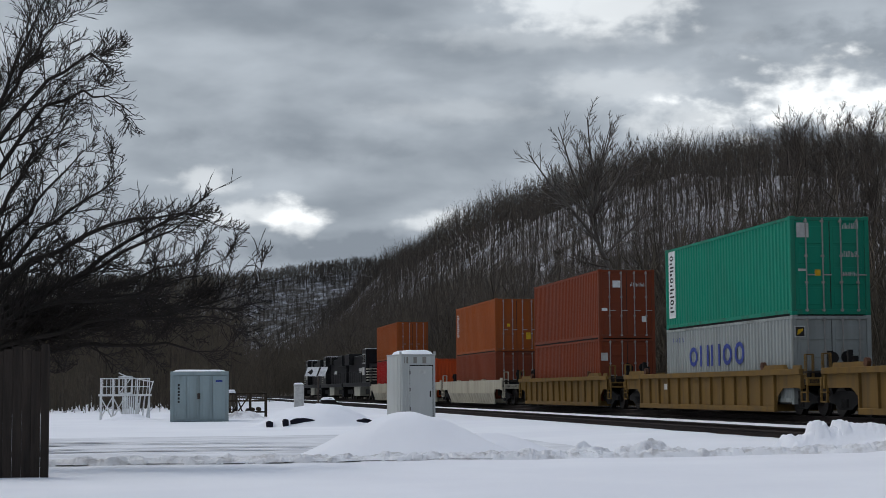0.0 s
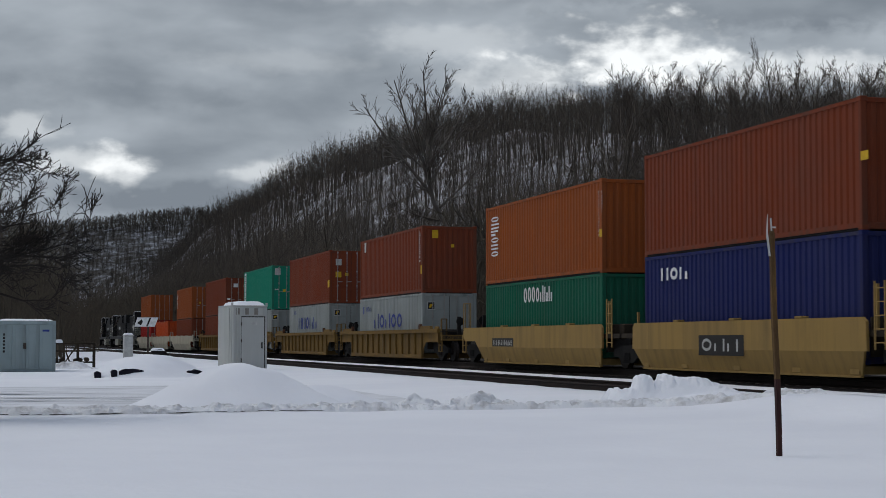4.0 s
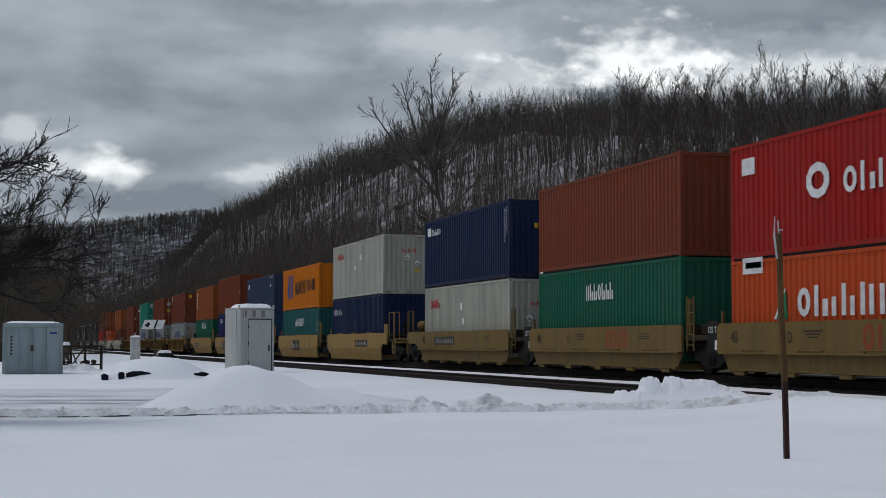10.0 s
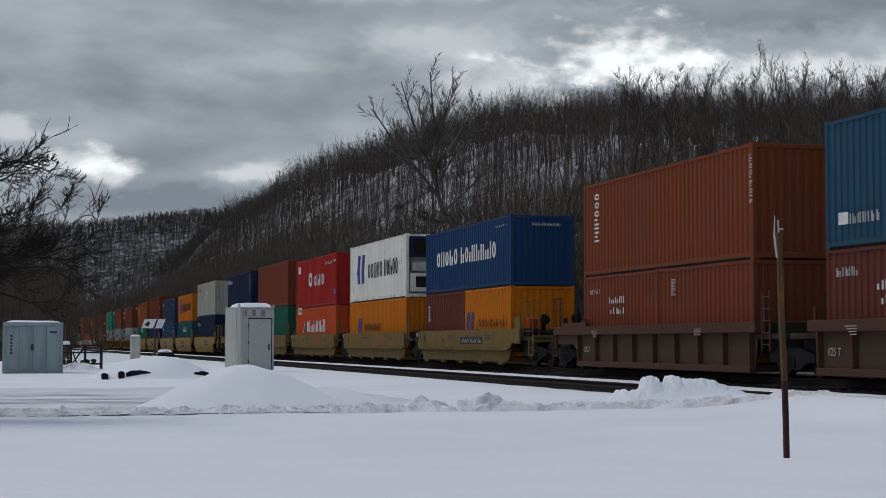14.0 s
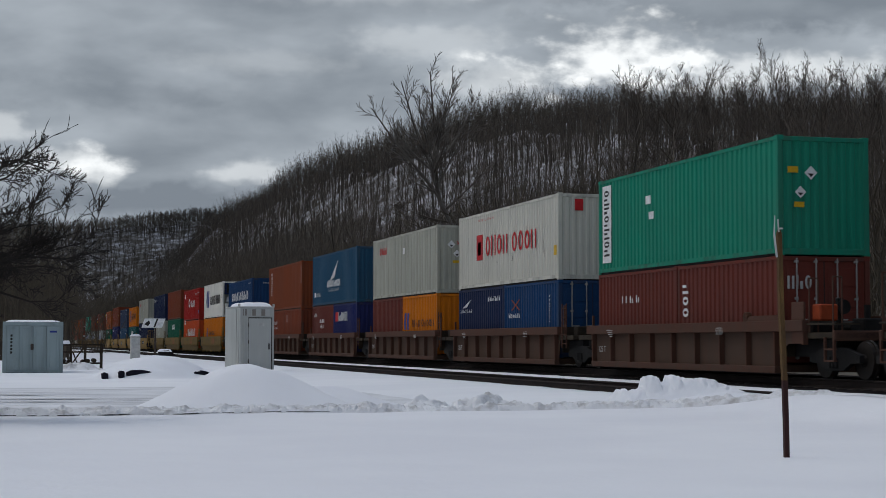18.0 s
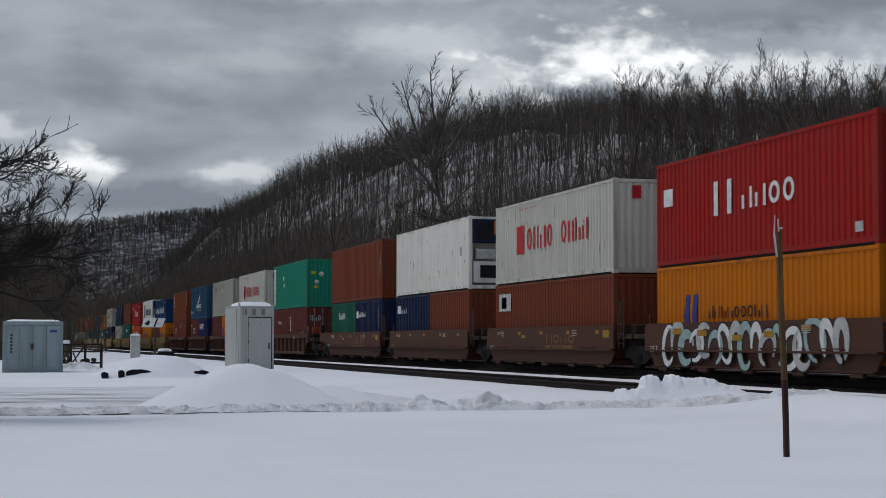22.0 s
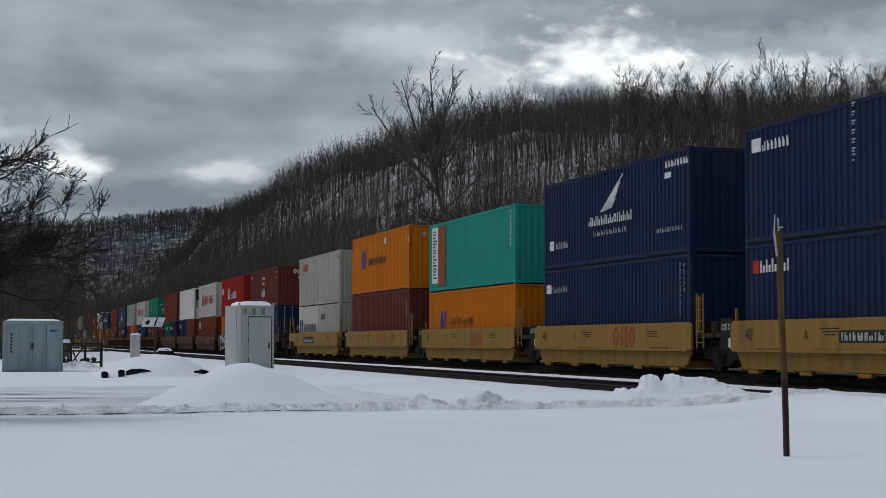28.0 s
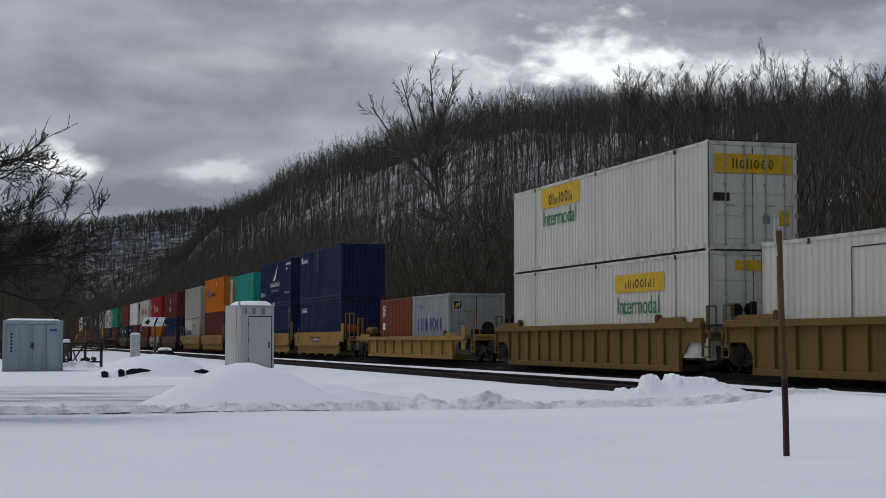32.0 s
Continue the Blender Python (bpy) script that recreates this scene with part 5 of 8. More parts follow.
def orchard_tree():
    """A spreading tree; its main limbs arch out one by one: the fork's height, the tip, how far it arches up, the limb's girth."""
    rnd = random.Random(21)
    ob = thing("orchard_tree", "dark spreading bare tree with dense fine twigs beside a fence", "tree", at=(-2.95, 28.3, -0.15))
    v, f = [], []
    q = Vector((0, 0, -0.2))
    for i, (x, z) in enumerate(((0.04, 0.9), (0.0, 1.8), (-0.08, 2.7), (0.0, 3.6), (0.06, 4.6), (-0.02, 5.8))):
        nq = Vector((x, 0.03 * i, z))
        stick(v, f, q, nq, 0.19 - 0.027 * i, 0.19 - 0.027 * (i + 1), 9)
        q = nq
    smooth(part("trunk", Geo().add(v, f), DARKBARK, ob))
    for z, tip, arch, r in ((2.0, (4.1, -1.2, 2.6), 0.2, 0.05), (2.3, (3.4, 1.2, 3.0), 0.2, 0.05), (2.2, (3.7, -0.6, 3.3), 0.1, 0.05), (1.75, (4.0, 0.4, 2.05), 0.25, 0.06), (2.1, (4.15, 0.1, 3.75), -0.35, 0.03), (2.0, (4.75, -0.2, 3.45), -0.25, 0.03), (2.0, (4.6, 0.4, 2.9), 0.12, 0.06), (2.1, (4.5, -0.3, 3.05), -0.1, 0.05), (2.3, (3.8, 0.6, 3.8), -0.05, 0.065), (2.5, (3.6, -0.5, 4.35), -0.15, 0.065),
                            (2.6, (3.75, 0.2, 4.75), -0.25, 0.07), (2.9, (3.8, -0.4, 4.3), 0.5, 0.06), (2.3, (3.4, -1.6, 2.7), 0.4, 0.055), (3.1, (2.2, 0.3, 5.0), 0.1, 0.06), (3.3, (1.7, -0.6, 5.4), 0.0, 0.055),
                            (3.9, (1.4, 0.5, 6.2), 0.0, 0.05), (4.6, (2.4, 0.2, 6.2), 1.0, 0.05), (5.0, (2.3, -0.5, 6.8), 0.9, 0.05), (5.4, (1.5, 0.6, 8.0), 0.3, 0.045), (5.6, (1.3, 0.1, 8.6), 0.0, 0.045),
                            (2.2, (-3.4, 0.4, 3.4), 0.4, 0.07), (2.9, (-2.8, -0.6, 5.0), 0.3, 0.07), (4.4, (-1.8, 0.3, 7.2), 0.2, 0.05), (2.5, (1.3, 2.9, 3.9), 0.4, 0.06)):
        cv, cf = [], []
        a, c = Vector((0, 0.03, z)), Vector(tip)
        m = a.lerp(c, 0.5) + Vector((0, 0, arch * 1.6 + 0.15))
        n, p = 9, a
        for i in range(n):
            u = (i + 1) / n
            q = a * (1 - u) ** 2 + m * 2 * u * (1 - u) + c * u * u + Vector((rnd.uniform(-1, 1), rnd.uniform(-1, 1), rnd.uniform(-1, 1))) * 0.07
            stick(cv, cf, p, q, r * (1 - 0.85 * i / n), r * (1 - 0.85 * u), 6)
            w = (q - p).normalized()
            for k in range(1 if i == 0 else 2):
                way = turned(rnd, w, rnd.uniform(0.5, 1.05), 0.12)
                limb(rnd, cv, cf, p.lerp(q, rnd.random()), way, rnd.uniform(0.7, 1.25) * (1 - 0.35 * u), max(0.008, r * (1 - 0.85 * u) * 0.5), 3 if k and i % 3 else 2, ORCHARD)
            p = q
        part("limb", Geo().add(cv, cf), DARKBARK, ob, "spreading limb with fine twigs")


def sycamore():
    """A tall leaning tree that forks into several leaders."""
    rnd = random.Random(4)
    ob = thing("sycamore_tree", "tall bare pale-barked tree leaning beyond the tracks", "tree", at=(48.0, 163.0, terrain(48, 163)))
    v, f = [], []
    q = Vector((1.4, 0, -0.3))
    for i, (x, z) in enumerate(((0.9, 3.5), (0.0, 7.3), (-2.0, 11.4), (-4.0, 15.0), (-4.7, 18.5), (-4.5, 21.5))):
        nq = Vector((x, 0.1 * i, z))
        stick(v, f, q, nq, 0.44 - 0.055 * i, 0.44 - 0.055 * (i + 1), 10)
        q = nq
    smooth(part("trunk", Geo().add(v, f), PALEBARK, ob))
    cfg = dict(TALL, crook=0.22, spread=(0.45, 0.9), shoots=(3, 3, 4, 0), lift=(0.02, 0.03, 0.05, 0.04), ratio=((0.3, 0.4), (0.3, 0.45), (0.35, 0.6), (0.4, 0.6)), thin=0.026)
    for z, x, d, n, r in ((15.5, -4.1, (-0.7, 0.1, 0.9), 11.5, 0.2), (17.0, -4.5, (-0.28, -0.2, 1), 11.5, 0.18), (20.3, -4.5, (-0.02, 0.1, 1), 8.3, 0.17), (19.5, -4.5, (0.3, -0.1, 1), 8.6, 0.15),
                          (18.0, -4.7, (0.6, 0.2, 1), 9.5, 0.15), (18.0, -4.6, (-0.75, 0.1, 0.8), 7.0, 0.12), (14.2, -3.6, (0.8, 0.1, 0.7), 8.0, 0.14), (9.5, -1.0, (0.9, -0.3, 0.6), 8.0, 0.12), (13.0, -2.9, (-1, 0.3, 0.4), 6.0, 0.1), (20.8, -4.5, (0.15, -0.3, 1), 7.0, 0.12), (16.5, -4.3, (0.45, -0.2, 1), 8.0, 0.12), (19.0, -4.6, (-0.45, -0.3, 1), 7.5, 0.12), (11.0, -1.8, (0.7, 0.4, 0.8), 8.0, 0.12)):
        cv, cf = [], []
        limb(rnd, cv, cf, Vector((x, 0.3, z)), Vector(d).normalized(), n, r, 1, cfg)
        part("limb", Geo().add(cv, cf), PALEBARK if r > 0.1 else HAZEBARK, ob, "ascending limb with bare twigs")


def build_trees():
    sycamore()
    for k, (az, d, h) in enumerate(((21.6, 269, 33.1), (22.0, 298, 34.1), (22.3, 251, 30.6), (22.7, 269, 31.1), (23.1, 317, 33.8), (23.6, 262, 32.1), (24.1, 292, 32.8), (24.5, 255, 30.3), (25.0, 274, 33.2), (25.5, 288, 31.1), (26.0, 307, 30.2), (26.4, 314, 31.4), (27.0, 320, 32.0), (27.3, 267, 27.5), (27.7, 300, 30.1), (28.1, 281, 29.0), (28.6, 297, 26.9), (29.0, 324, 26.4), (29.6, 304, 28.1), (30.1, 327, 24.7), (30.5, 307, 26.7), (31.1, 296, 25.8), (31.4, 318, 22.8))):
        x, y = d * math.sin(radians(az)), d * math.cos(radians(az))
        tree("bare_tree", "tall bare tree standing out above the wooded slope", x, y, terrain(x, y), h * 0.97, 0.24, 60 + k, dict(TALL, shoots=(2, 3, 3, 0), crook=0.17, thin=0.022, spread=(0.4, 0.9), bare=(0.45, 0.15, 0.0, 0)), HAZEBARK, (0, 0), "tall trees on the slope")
    orchard_tree()


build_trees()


# ---- the yard ----
def heap(name, label, x, y, wide, deep, tall, seed, rough=0.12, material=None, peak=1.6, category="snow"):
    """A heap of snow whose skirt runs out just under the ground."""
    n, m = 46, 26
    v, f = [], []
    for j in range(m + 1):
        for i in range(n + 1):
            a, b = 2 * i / n - 1, 2 * j / m - 1
            r = math.hypot(a, b)
            h = max(0.0, 1 - r) ** peak if peak > 1.01 else step(1, 0.2, r)
            h = step(1.0, 0.0, r)
            lump = noise.fractal((a * 2.4 + seed, b * 2.4, seed), 1.0, 2.0, 4) * rough * step(1.0, 0.6, r)
            px, py = x + a * wide / 2, y + b * deep / 2
            v.append((px, py, terrain(px, py) - 0.03 + tall * (h + lump)))
    for j in range(m):
        for i in range(n):
            f.append((j * (n + 1) + i, j * (n + 1) + i + 1, (j + 1) * (n + 1) + i + 1, (j + 1) * (n + 1) + i))
    ob = smooth(part(name, Geo().add(v, f), material or SNOW))
    return tagged(ob, label, category)


BANK = [(-9, 29.75), (2, 30.0), (5, 30.1), (8.4, 30.3), (10.95, 29.6), (12.5, 28.4), (14.1, 26.5)]


def snow_bank():
    """The low ridge of lumps that the plough left along the lane."""
    rnd = random.Random(9)
    n, m = 520, 14
    v, f = [], []
    for i in range(n + 1):
        u = i / n
        x = -8 + u * 22.0
        y = along(BANK, x)
        for j in range(m + 1):
            b = 2 * j / m - 1
            py = y + b * 0.75
            k = noise.fractal((x * 3.4, py * 3.4, 2.0), 0.9, 2.0, 5)
            big = 0.5 + 0.5 * noise.noise((x * 0.7, 5.0, 1.0))
            h = step(1, 0.8 if b < 0 else 0.1, abs(b)) * (0.075 + 0.06 * big + 0.1 * k) * (1 - 0.25 * step(12.5, 13.5, x))
            v.append((x, py, terrain(x, py) - 0.02 + max(-0.02, h)))
    for i in range(n):
        for j in range(m):
            a = i * (m + 1) + j
            f.append((a, a + m + 1, a + m + 2, a + 1))
    ob = part("snow_bank", Geo().add(v, f), LUMPY)
    tagged(ob, "low lumpy bank of ploughed snow along the lane", "snow bank", kind="structure")


def lane():
    xs = [-30 + k * 0.6 for k in range(66)]
    v, f, m = [], [], 22
    for i, x in enumerate(xs):
        for j in range(m + 1):
            y = 31.5 + j * (15.5 / m) + 0.02 * x * x * 0.05
            v.append((x, y, terrain(x, y) + 0.012 + 0.015 * noise.noise((x * 0.25, y * 2.2, 3))))
    for i in range(len(xs) - 1):
        for j in range(m):
            a = i * (m + 1) + j
            f.append((a, a + m + 1, a + m + 2, a + 1))
    ob = smooth(part("road", Geo().add(v, f), PACKED))
    tagged(ob, "ploughed lane of packed snow with grey tyre tracks", "road", kind="structure")


def snow_blocks():
    """A heap of shovelled snow with two blocks standing on it."""
    n, m = 120, 26
    v, f = [], []
    for j in range(m + 1):
        for i in range(n + 1):
            u, b = i / n, 2 * j / m - 1
            x, y = 11.5 + u * 3.0, 31.1 + b * 0.75 - 1.1 * u
            k = noise.fractal((x * 2.6, y * 2.6, 6.0), 1.0, 2.0, 4)
            q = x + 0.04 * k
            top = 0.33 * step(11.8, 12.05, q) * step(14.5, 13.2, q) - 0.07 * step(12.45, 12.35, q) + (0.15 * step(12.4, 12.44, q) * step(12.66, 12.62, q) + 0.11 * step(12.84, 12.88, q) * step(13.06, 13.0, q)) * step(0.5, 0.38, abs(b + 0.1))
            v.append((x, y, terrain(x, y) - 0.03 + step(1.0, 0.3, abs(b)) * (top + (0.06 * k + 0.05 * noise.noise((x * 11, y * 11, 2.0))) * step(11.7, 12.0, x) * step(14.4, 13.6, x))))
    for j in range(m):
        for i in range(n):
            a = j * (n + 1) + i
            f.append((a, a + 1, a + n + 2, a + n + 1))
    tagged(part("snow_ridge", Geo().add(v, f), SNOW), "lumpy heap of shovelled snow near the rails", "snow")


def bank_shadow_edge():
    """A broken dark strip painted in as shadow and soil along the bank's foot."""
    rnd = random.Random(17)
    v, f, n = [], [], 150
    for i in range(n + 1):
        u = i / n
        x = -8 + u * 14.0
        y = along(BANK, x) - 0.7
        w = max(0.0, 0.02 + 0.2 * noise.noise((x * 1.7, 3.0, 2.0))) * step(1.0, 0.7, u)
        for b in (-0.5, 0.5):
            v.append((x, y + b * w, terrain(x, y) + 0.02 + 0.01 * b))
    f = [(2 * i, 2 * i + 2, 2 * i + 3, 2 * i + 1) for i in range(n)]
    tagged(part("bare_earth", Geo().add(v, f), BALLAST), "broken dark strip painted as the snow bank's shadow and soil line", "earth", kind="structure")


SLUSH = snow_mat("tyre_slush", (0.5, 0.5, 0.53), (0.34, 0.34, 0.36), 1.2, 0.02, (0.2, 0.19, 0.19), 0.5, (0.3, 3, 1))


def ruts():
    """Pressed tyre tracks along the lane."""
    for k, (y0, w, x1) in enumerate(((35.6, 0.34, 4.2), (37.3, 0.3, 4.6), (40.2, 0.34, 3.2), (41.9, 0.3, 2.4))):
        v, n = [], 70
        for i in range(n + 1):
            x = -16 + (x1 + 16) * i / n
            y = y0 + 0.12 * math.sin(x * 0.6 + k) + 0.012 * x
            h = w * (1 + 1.8 * step(-0.5, -3.5, x)) * (0.7 + 0.5 * noise.noise((x * 0.9, k, 1.0))) * step(0, 1.5, x1 - x) + 0.01
            for b in (-0.5, 0.5):
                yy = y + b * h
                v.append((x, yy, terrain(x, yy) + 0.032))
        part("tyre_track", Geo().add(v, [(2 * i, 2 * i + 2, 2 * i + 3, 2 * i + 1) for i in range(n)]), SLUSH, bpy.data.objects["road"], "grey slushy tyre track")


snow_bank()
bank_shadow_edge()
lane()
ruts()
heap("snow_mound", "smooth rounded mound of snow beside the lane", 4.9, 32.9, 5.2, 3.6, 0.88, 1, 0.09)
heap("snow_mound", "low shoulder of snow running on from the mound", 6.5, 33.2, 4.2, 2.6, 0.42, 6, 0.1)
heap("snow_mound", "low snow heap over buried dark objects", 5.75, 60.2, 6.4, 3.6, 0.82, 4, 0.14)
snow_blocks()
heap("snow_lump", "small lump of shovelled snow", 8.2, 31.6, 1.3, 0.9, 0.22, 8, 0.6, LUMPY)
heap("snow_lump", "small lump of shovelled snow", 9.6, 32.2, 1.6, 0.9, 0.24, 9, 0.7, LUMPY)
heap("snow_drift", "low drift of snow by the signal case", 8.8, 92.0, 9.0, 6.0, 0.5, 12, 0.2)

DARKCLOTH = rough_mat("dark_cloth", (0.014, 0.013, 0.024), (0.006, 0.006, 0.01), 2.0, 0.8)
CABINET = paint("cabinet_grey_paint", (0.45, 0.46, 0.44), 0.16, 0.12, 0.55)
STAINED = rough_mat("stained_panel", (0.3, 0.28, 0.25), (0.16, 0.14, 0.12), 3.0, 0.8, 0, 0.2, 0.01, (1, 1, 0.2))
SHEDBLUE = paint("shed_blue_grey_paint", (0.27, 0.33, 0.34), 0.45, 0.2, 0.6)


def snow_cap(parent_name, label, x0, y0, x1, y1, z, tall, parent):
    """Snow lying on a flat top, rounded at its rim."""
    n = 14
    v, f = [], []
    for j in range(n + 1):
        for i in range(n + 1):
            a, b = 2 * i / n - 1, 2 * j / n - 1
            e = max(abs(a), abs(b))
            h = tall * (1 - max(0.0, (e - 0.55) / 0.45) ** 3) * (1 + 0.15 * noise.noise((a * 2, b * 2, z)))
            v.append((x0 + (a + 1) / 2 * (x1 - x0), y0 + (b + 1) / 2 * (y1 - y0), z + max(0.0, h)))
    for j in range(n):
        for i in range(n):
            f.append((j * (n + 1) + i, j * (n + 1) + i + 1, (j + 1) * (n + 1) + i + 1, (j + 1) * (n + 1) + i))
    return smooth(part(parent_name, Geo().add(v, f), SNOW, parent, label))


def signal_bungalow():
    ob = thing("signal_bungalow", "pale grey steel signal bungalow with closed door and snow on top", "signal cabinet", at=(10.55, 70.2, 0.0))
    ob.rotation_euler = (0, 0, radians(9))
    w, d, h = 0.75, 1.05, 2.72
    part("body", Geo().box(-w, -d, 0.02, w, d, h, 0.02), CABINET, ob)
    part("roof", Geo().box(-w - 0.015, -d - 0.015, h, w + 0.015, d + 0.015, h + 0.06, 0.02), CABINET, ob)
    for k in (0, 1):
        part("rib", Geo().box(-w - 0.025, -d + 0.12 + k * 0.33, 0.1, -w, -d + 0.2 + k * 0.33, h - 0.06, 0.008), CABINET, ob)
    for x in (-w + 0.03, -w + 0.16, -w + 0.3):
        part("rib", Geo().box(x, -d - 0.03, 0.1, x + 0.06, -d, h - 0.06, 0.008), CABINET, ob)
    part("lintel", Geo().box(-w + 0.02, -d - 0.012, h - 0.36, w - 0.02, -d, h - 0.03, 0.004), CABINET, ob)
    for k in range(6):
        part("louvre_panel", Geo().box(-0.62 + k * 0.2, -d - 0.02, h - 0.33, -0.46 + k * 0.2, -d - 0.012, h - 0.06), CABINET if k % 2 else STAINED, ob, "" if k % 2 else "stained brownish panel")
    # Black sheet behind the door paints the shadow in its gap.
    part("door_surround", Geo().box(-0.42, -d - 0.02, 0.08, w - 0.1, -d - 0.002, h - 0.4), DARKMARK, ob, "black sheet painted as the shadow gap round the door")
    dr = part("door", Geo().box(-0.38, -d - 0.045, 0.12, w - 0.14, -d - 0.02, h - 0.44, 0.008), CABINET, ob)
    part("handle", Geo().box(w - 0.27, -d - 0.09, 0.98, w - 0.22, -d - 0.045, 1.24, 0.01), DARKMARK, dr, "black door handle")
    for z in (0.5, 1.3, 2.0):
        part("hinge", Geo().cyl((-0.385, -d - 0.05, z - 0.07), (-0.385, -d - 0.05, z + 0.07), 0.022, n=6), CASTING, dr)
    part("notice", Geo().box(0.02, -d - 0.048, 1.95, 0.3, -d - 0.046, 2.1), DULLWHITE, dr)
    for sx in (-1, 1):
        part("lifting_eye", Geo().cyl((sx * w, -d + 0.1, h + 0.05), (sx * w, -d + 0.1, h + 0.17), 0.05, n=8), CABINET, ob)
    snow_cap("snow_cap", "rounded cap of snow", -w + 0.16, -d + 0.02, w - 0.06, d - 0.05, h + 0.06, 0.17, ob)


def blue_shed():
    ob = thing("storage_container", "pale blue-grey steel storage box with closed doors, snow on top", "storage box", at=(1.68, 72.4, 0.0))
    w, d, h = 1.2, 2.6, 2.12
    part("body", Geo().box(-w, -1.2, 0.0, w, d, h, 0.03), SHEDBLUE, ob)
    for x in (-w, w - 0.1):
        part("corner_post", Geo().box(x - 0.02, -1.235, 0, x + 0.12, -1.2, h, 0.008), SHEDBLUE, ob)
    part("header", Geo().box(-w, -1.24, h - 0.16, w, -1.2, h - 0.02, 0.008), SHEDBLUE, ob)
    for k in range(4):
        x = -w + 0.12 + k * 0.545
        dr = part("door_panel", Geo().box(x, -1.225, 0.1, x + 0.525, -1.2, h - 0.18, 0.012).box(x + 0.12, -1.24, 0.2, x + 0.4, -1.225, h - 0.28, 0.01), SHEDBLUE, ob)
        if k == 1:
            part("latch", Geo().box(x + 0.44, -1.28, 0.95, x + 0.56, -1.225, 1.2, 0.015), CASTING, dr)
        if k == 3:
            part("maker_mark", Geo().box(x + 0.12, -1.245, h - 0.45, x + 0.4, -1.241, h - 0.37), BLUEMARK, dr, "small blue painted mark")
        if k == 0:
            for i in range(6):
                part("stencil_bar", Geo().box(x + 0.17, -1.245, 0.8 + i * 0.14, x + 0.25, -1.241, 0.89 + i * 0.14), DARKMARK, dr, "faded stencil bar")
    snow_cap("snow_cap", "thin cap of snow", -w + 0.05, -1.15, w - 0.05, d, h - 0.01, 0.09, ob)


def relay_case():
    ob = thing("relay_case", "short white steel trackside case on the snow", "relay case", at=(8.9, 108.0, 0.0))
    part("body", Geo().box(-0.3, -0.3, 0, 0.3, 0.3, 1.62, 0.03), DULLWHITE, ob)
    part("lid", Geo().box(-0.33, -0.33, 1.62, 0.33, 0.33, 1.7, 0.02), DULLWHITE, ob)
    part("door", Geo().box(-0.25, -0.32, 0.2, 0.25, -0.3, 1.55, 0.01), DULLWHITE, ob)
    snow_cap("snow_cap", "cap of snow", -0.3, -0.3, 0.3, 0.3, 1.7, 0.1, ob)


def direction_sign():
    ob = thing("trackside_sign", "white slanted board with black marks on a grey post", "sign", at=(8.9, 94.6, 0.0))
    part("post", Geo().box(-0.05, -0.05, 0, 0.05, 0.05, 2.66, 0.01), CASTING, ob)
    bd = part("board", Geo().prism([(-0.78, 2.1), (0.36, 2.1), (0.56, 2.62), (-0.6, 2.62)], 1, -0.075, -0.05), WHITE, ob)
    part("mark", Geo().prism([(-0.62, 2.3), (-0.36, 2.52), (-0.3, 2.36), (-0.42, 2.18)], 1, -0.079, -0.075), DARKMARK, bd, "black arrow-like mark")
    part("mark", Geo().prism([(-0.12, 2.12), (-0.02, 2.12), (0.16, 2.6), (0.06, 2.6)], 1, -0.079, -0.075), DARKMARK, bd, "black diagonal bar")
    part("brace", Geo().box(-0.45, -0.05, 2.3, 0.4, 0.0, 2.36), CASTING, ob)


def buried_things():
    for x, y, w, h, s in ((5.0, 59.0, 0.85, 0.2, 1), (7.2, 59.1, 0.55, 0.15, 2), (3.84, 58.9, 0.22, 0.1, 3), (4.4, 58.9, 0.2, 0.18, 4)):
        g = Geo()
        rnd = random.Random(s)
        n = 7
        top = [(x - w / 2 + w * i / n, 0.12 + h * (0.55 + 0.45 * math.sin(3.1 * i / n)) * rnd.uniform(0.85, 1.1)) for i in range(n + 1)]
        g.prism([(x - w / 2, -0.05)] + top + [(x + w / 2, -0.05)], 1, y, y + 0.6)
        tagged(part("tarpaulin", g, DARKCLOTH), "dark folded tarpaulin showing from under the snow", "tarpaulin")


def pipe_rack():
    ob = thing("pipe_rack", "dark steel rack of pipes standing on the snow", "rack", at=(4.0, 80.0, 0.0))
    for x in (-1.05, -0.35, 0.3, 1.05):
        for y in (0, 1.0):
            part("post", Geo().box(x - 0.035, y - 0.035, 0, x + 0.035, y + 0.035, 1.18), GRIME, ob)
    for z in (0.25, 0.78, 1.12):
        for y in (0, 1.0):
            part("rail", Geo().box(-1.05, y - 0.03, z, 1.05, y + 0.03, z + 0.07), GRIME, ob)
    for k, (x, z) in enumerate(((-0.7, 0.4), (-0.45, 0.38), (0.4, 0.4), (0.7, 0.42), (0.2, 0.36))):
        part("coupling", Geo().cyl((x, -0.15, z), (x, 1.1, z), 0.1, n=8), GRIME, ob)
    part("brace", Geo().cyl((-0.3, 0, 0.3), (0.25, 0, 1.1), 0.035, n=5).cyl((-0.28, 0, 0.8), (-0.1, 0, 0.3), 0.035, n=5), GRIME, ob)
    snow_cap("snow_cap", "lump of snow", -0.75, 0.2, -0.4, 0.8, 1.19, 0.16, ob)
    heap("snow_drift", "dirty snow heaped round the rack", 4.0, 79.0, 3.0, 1.8, 0.35, 21, 0.5, LUMPY)


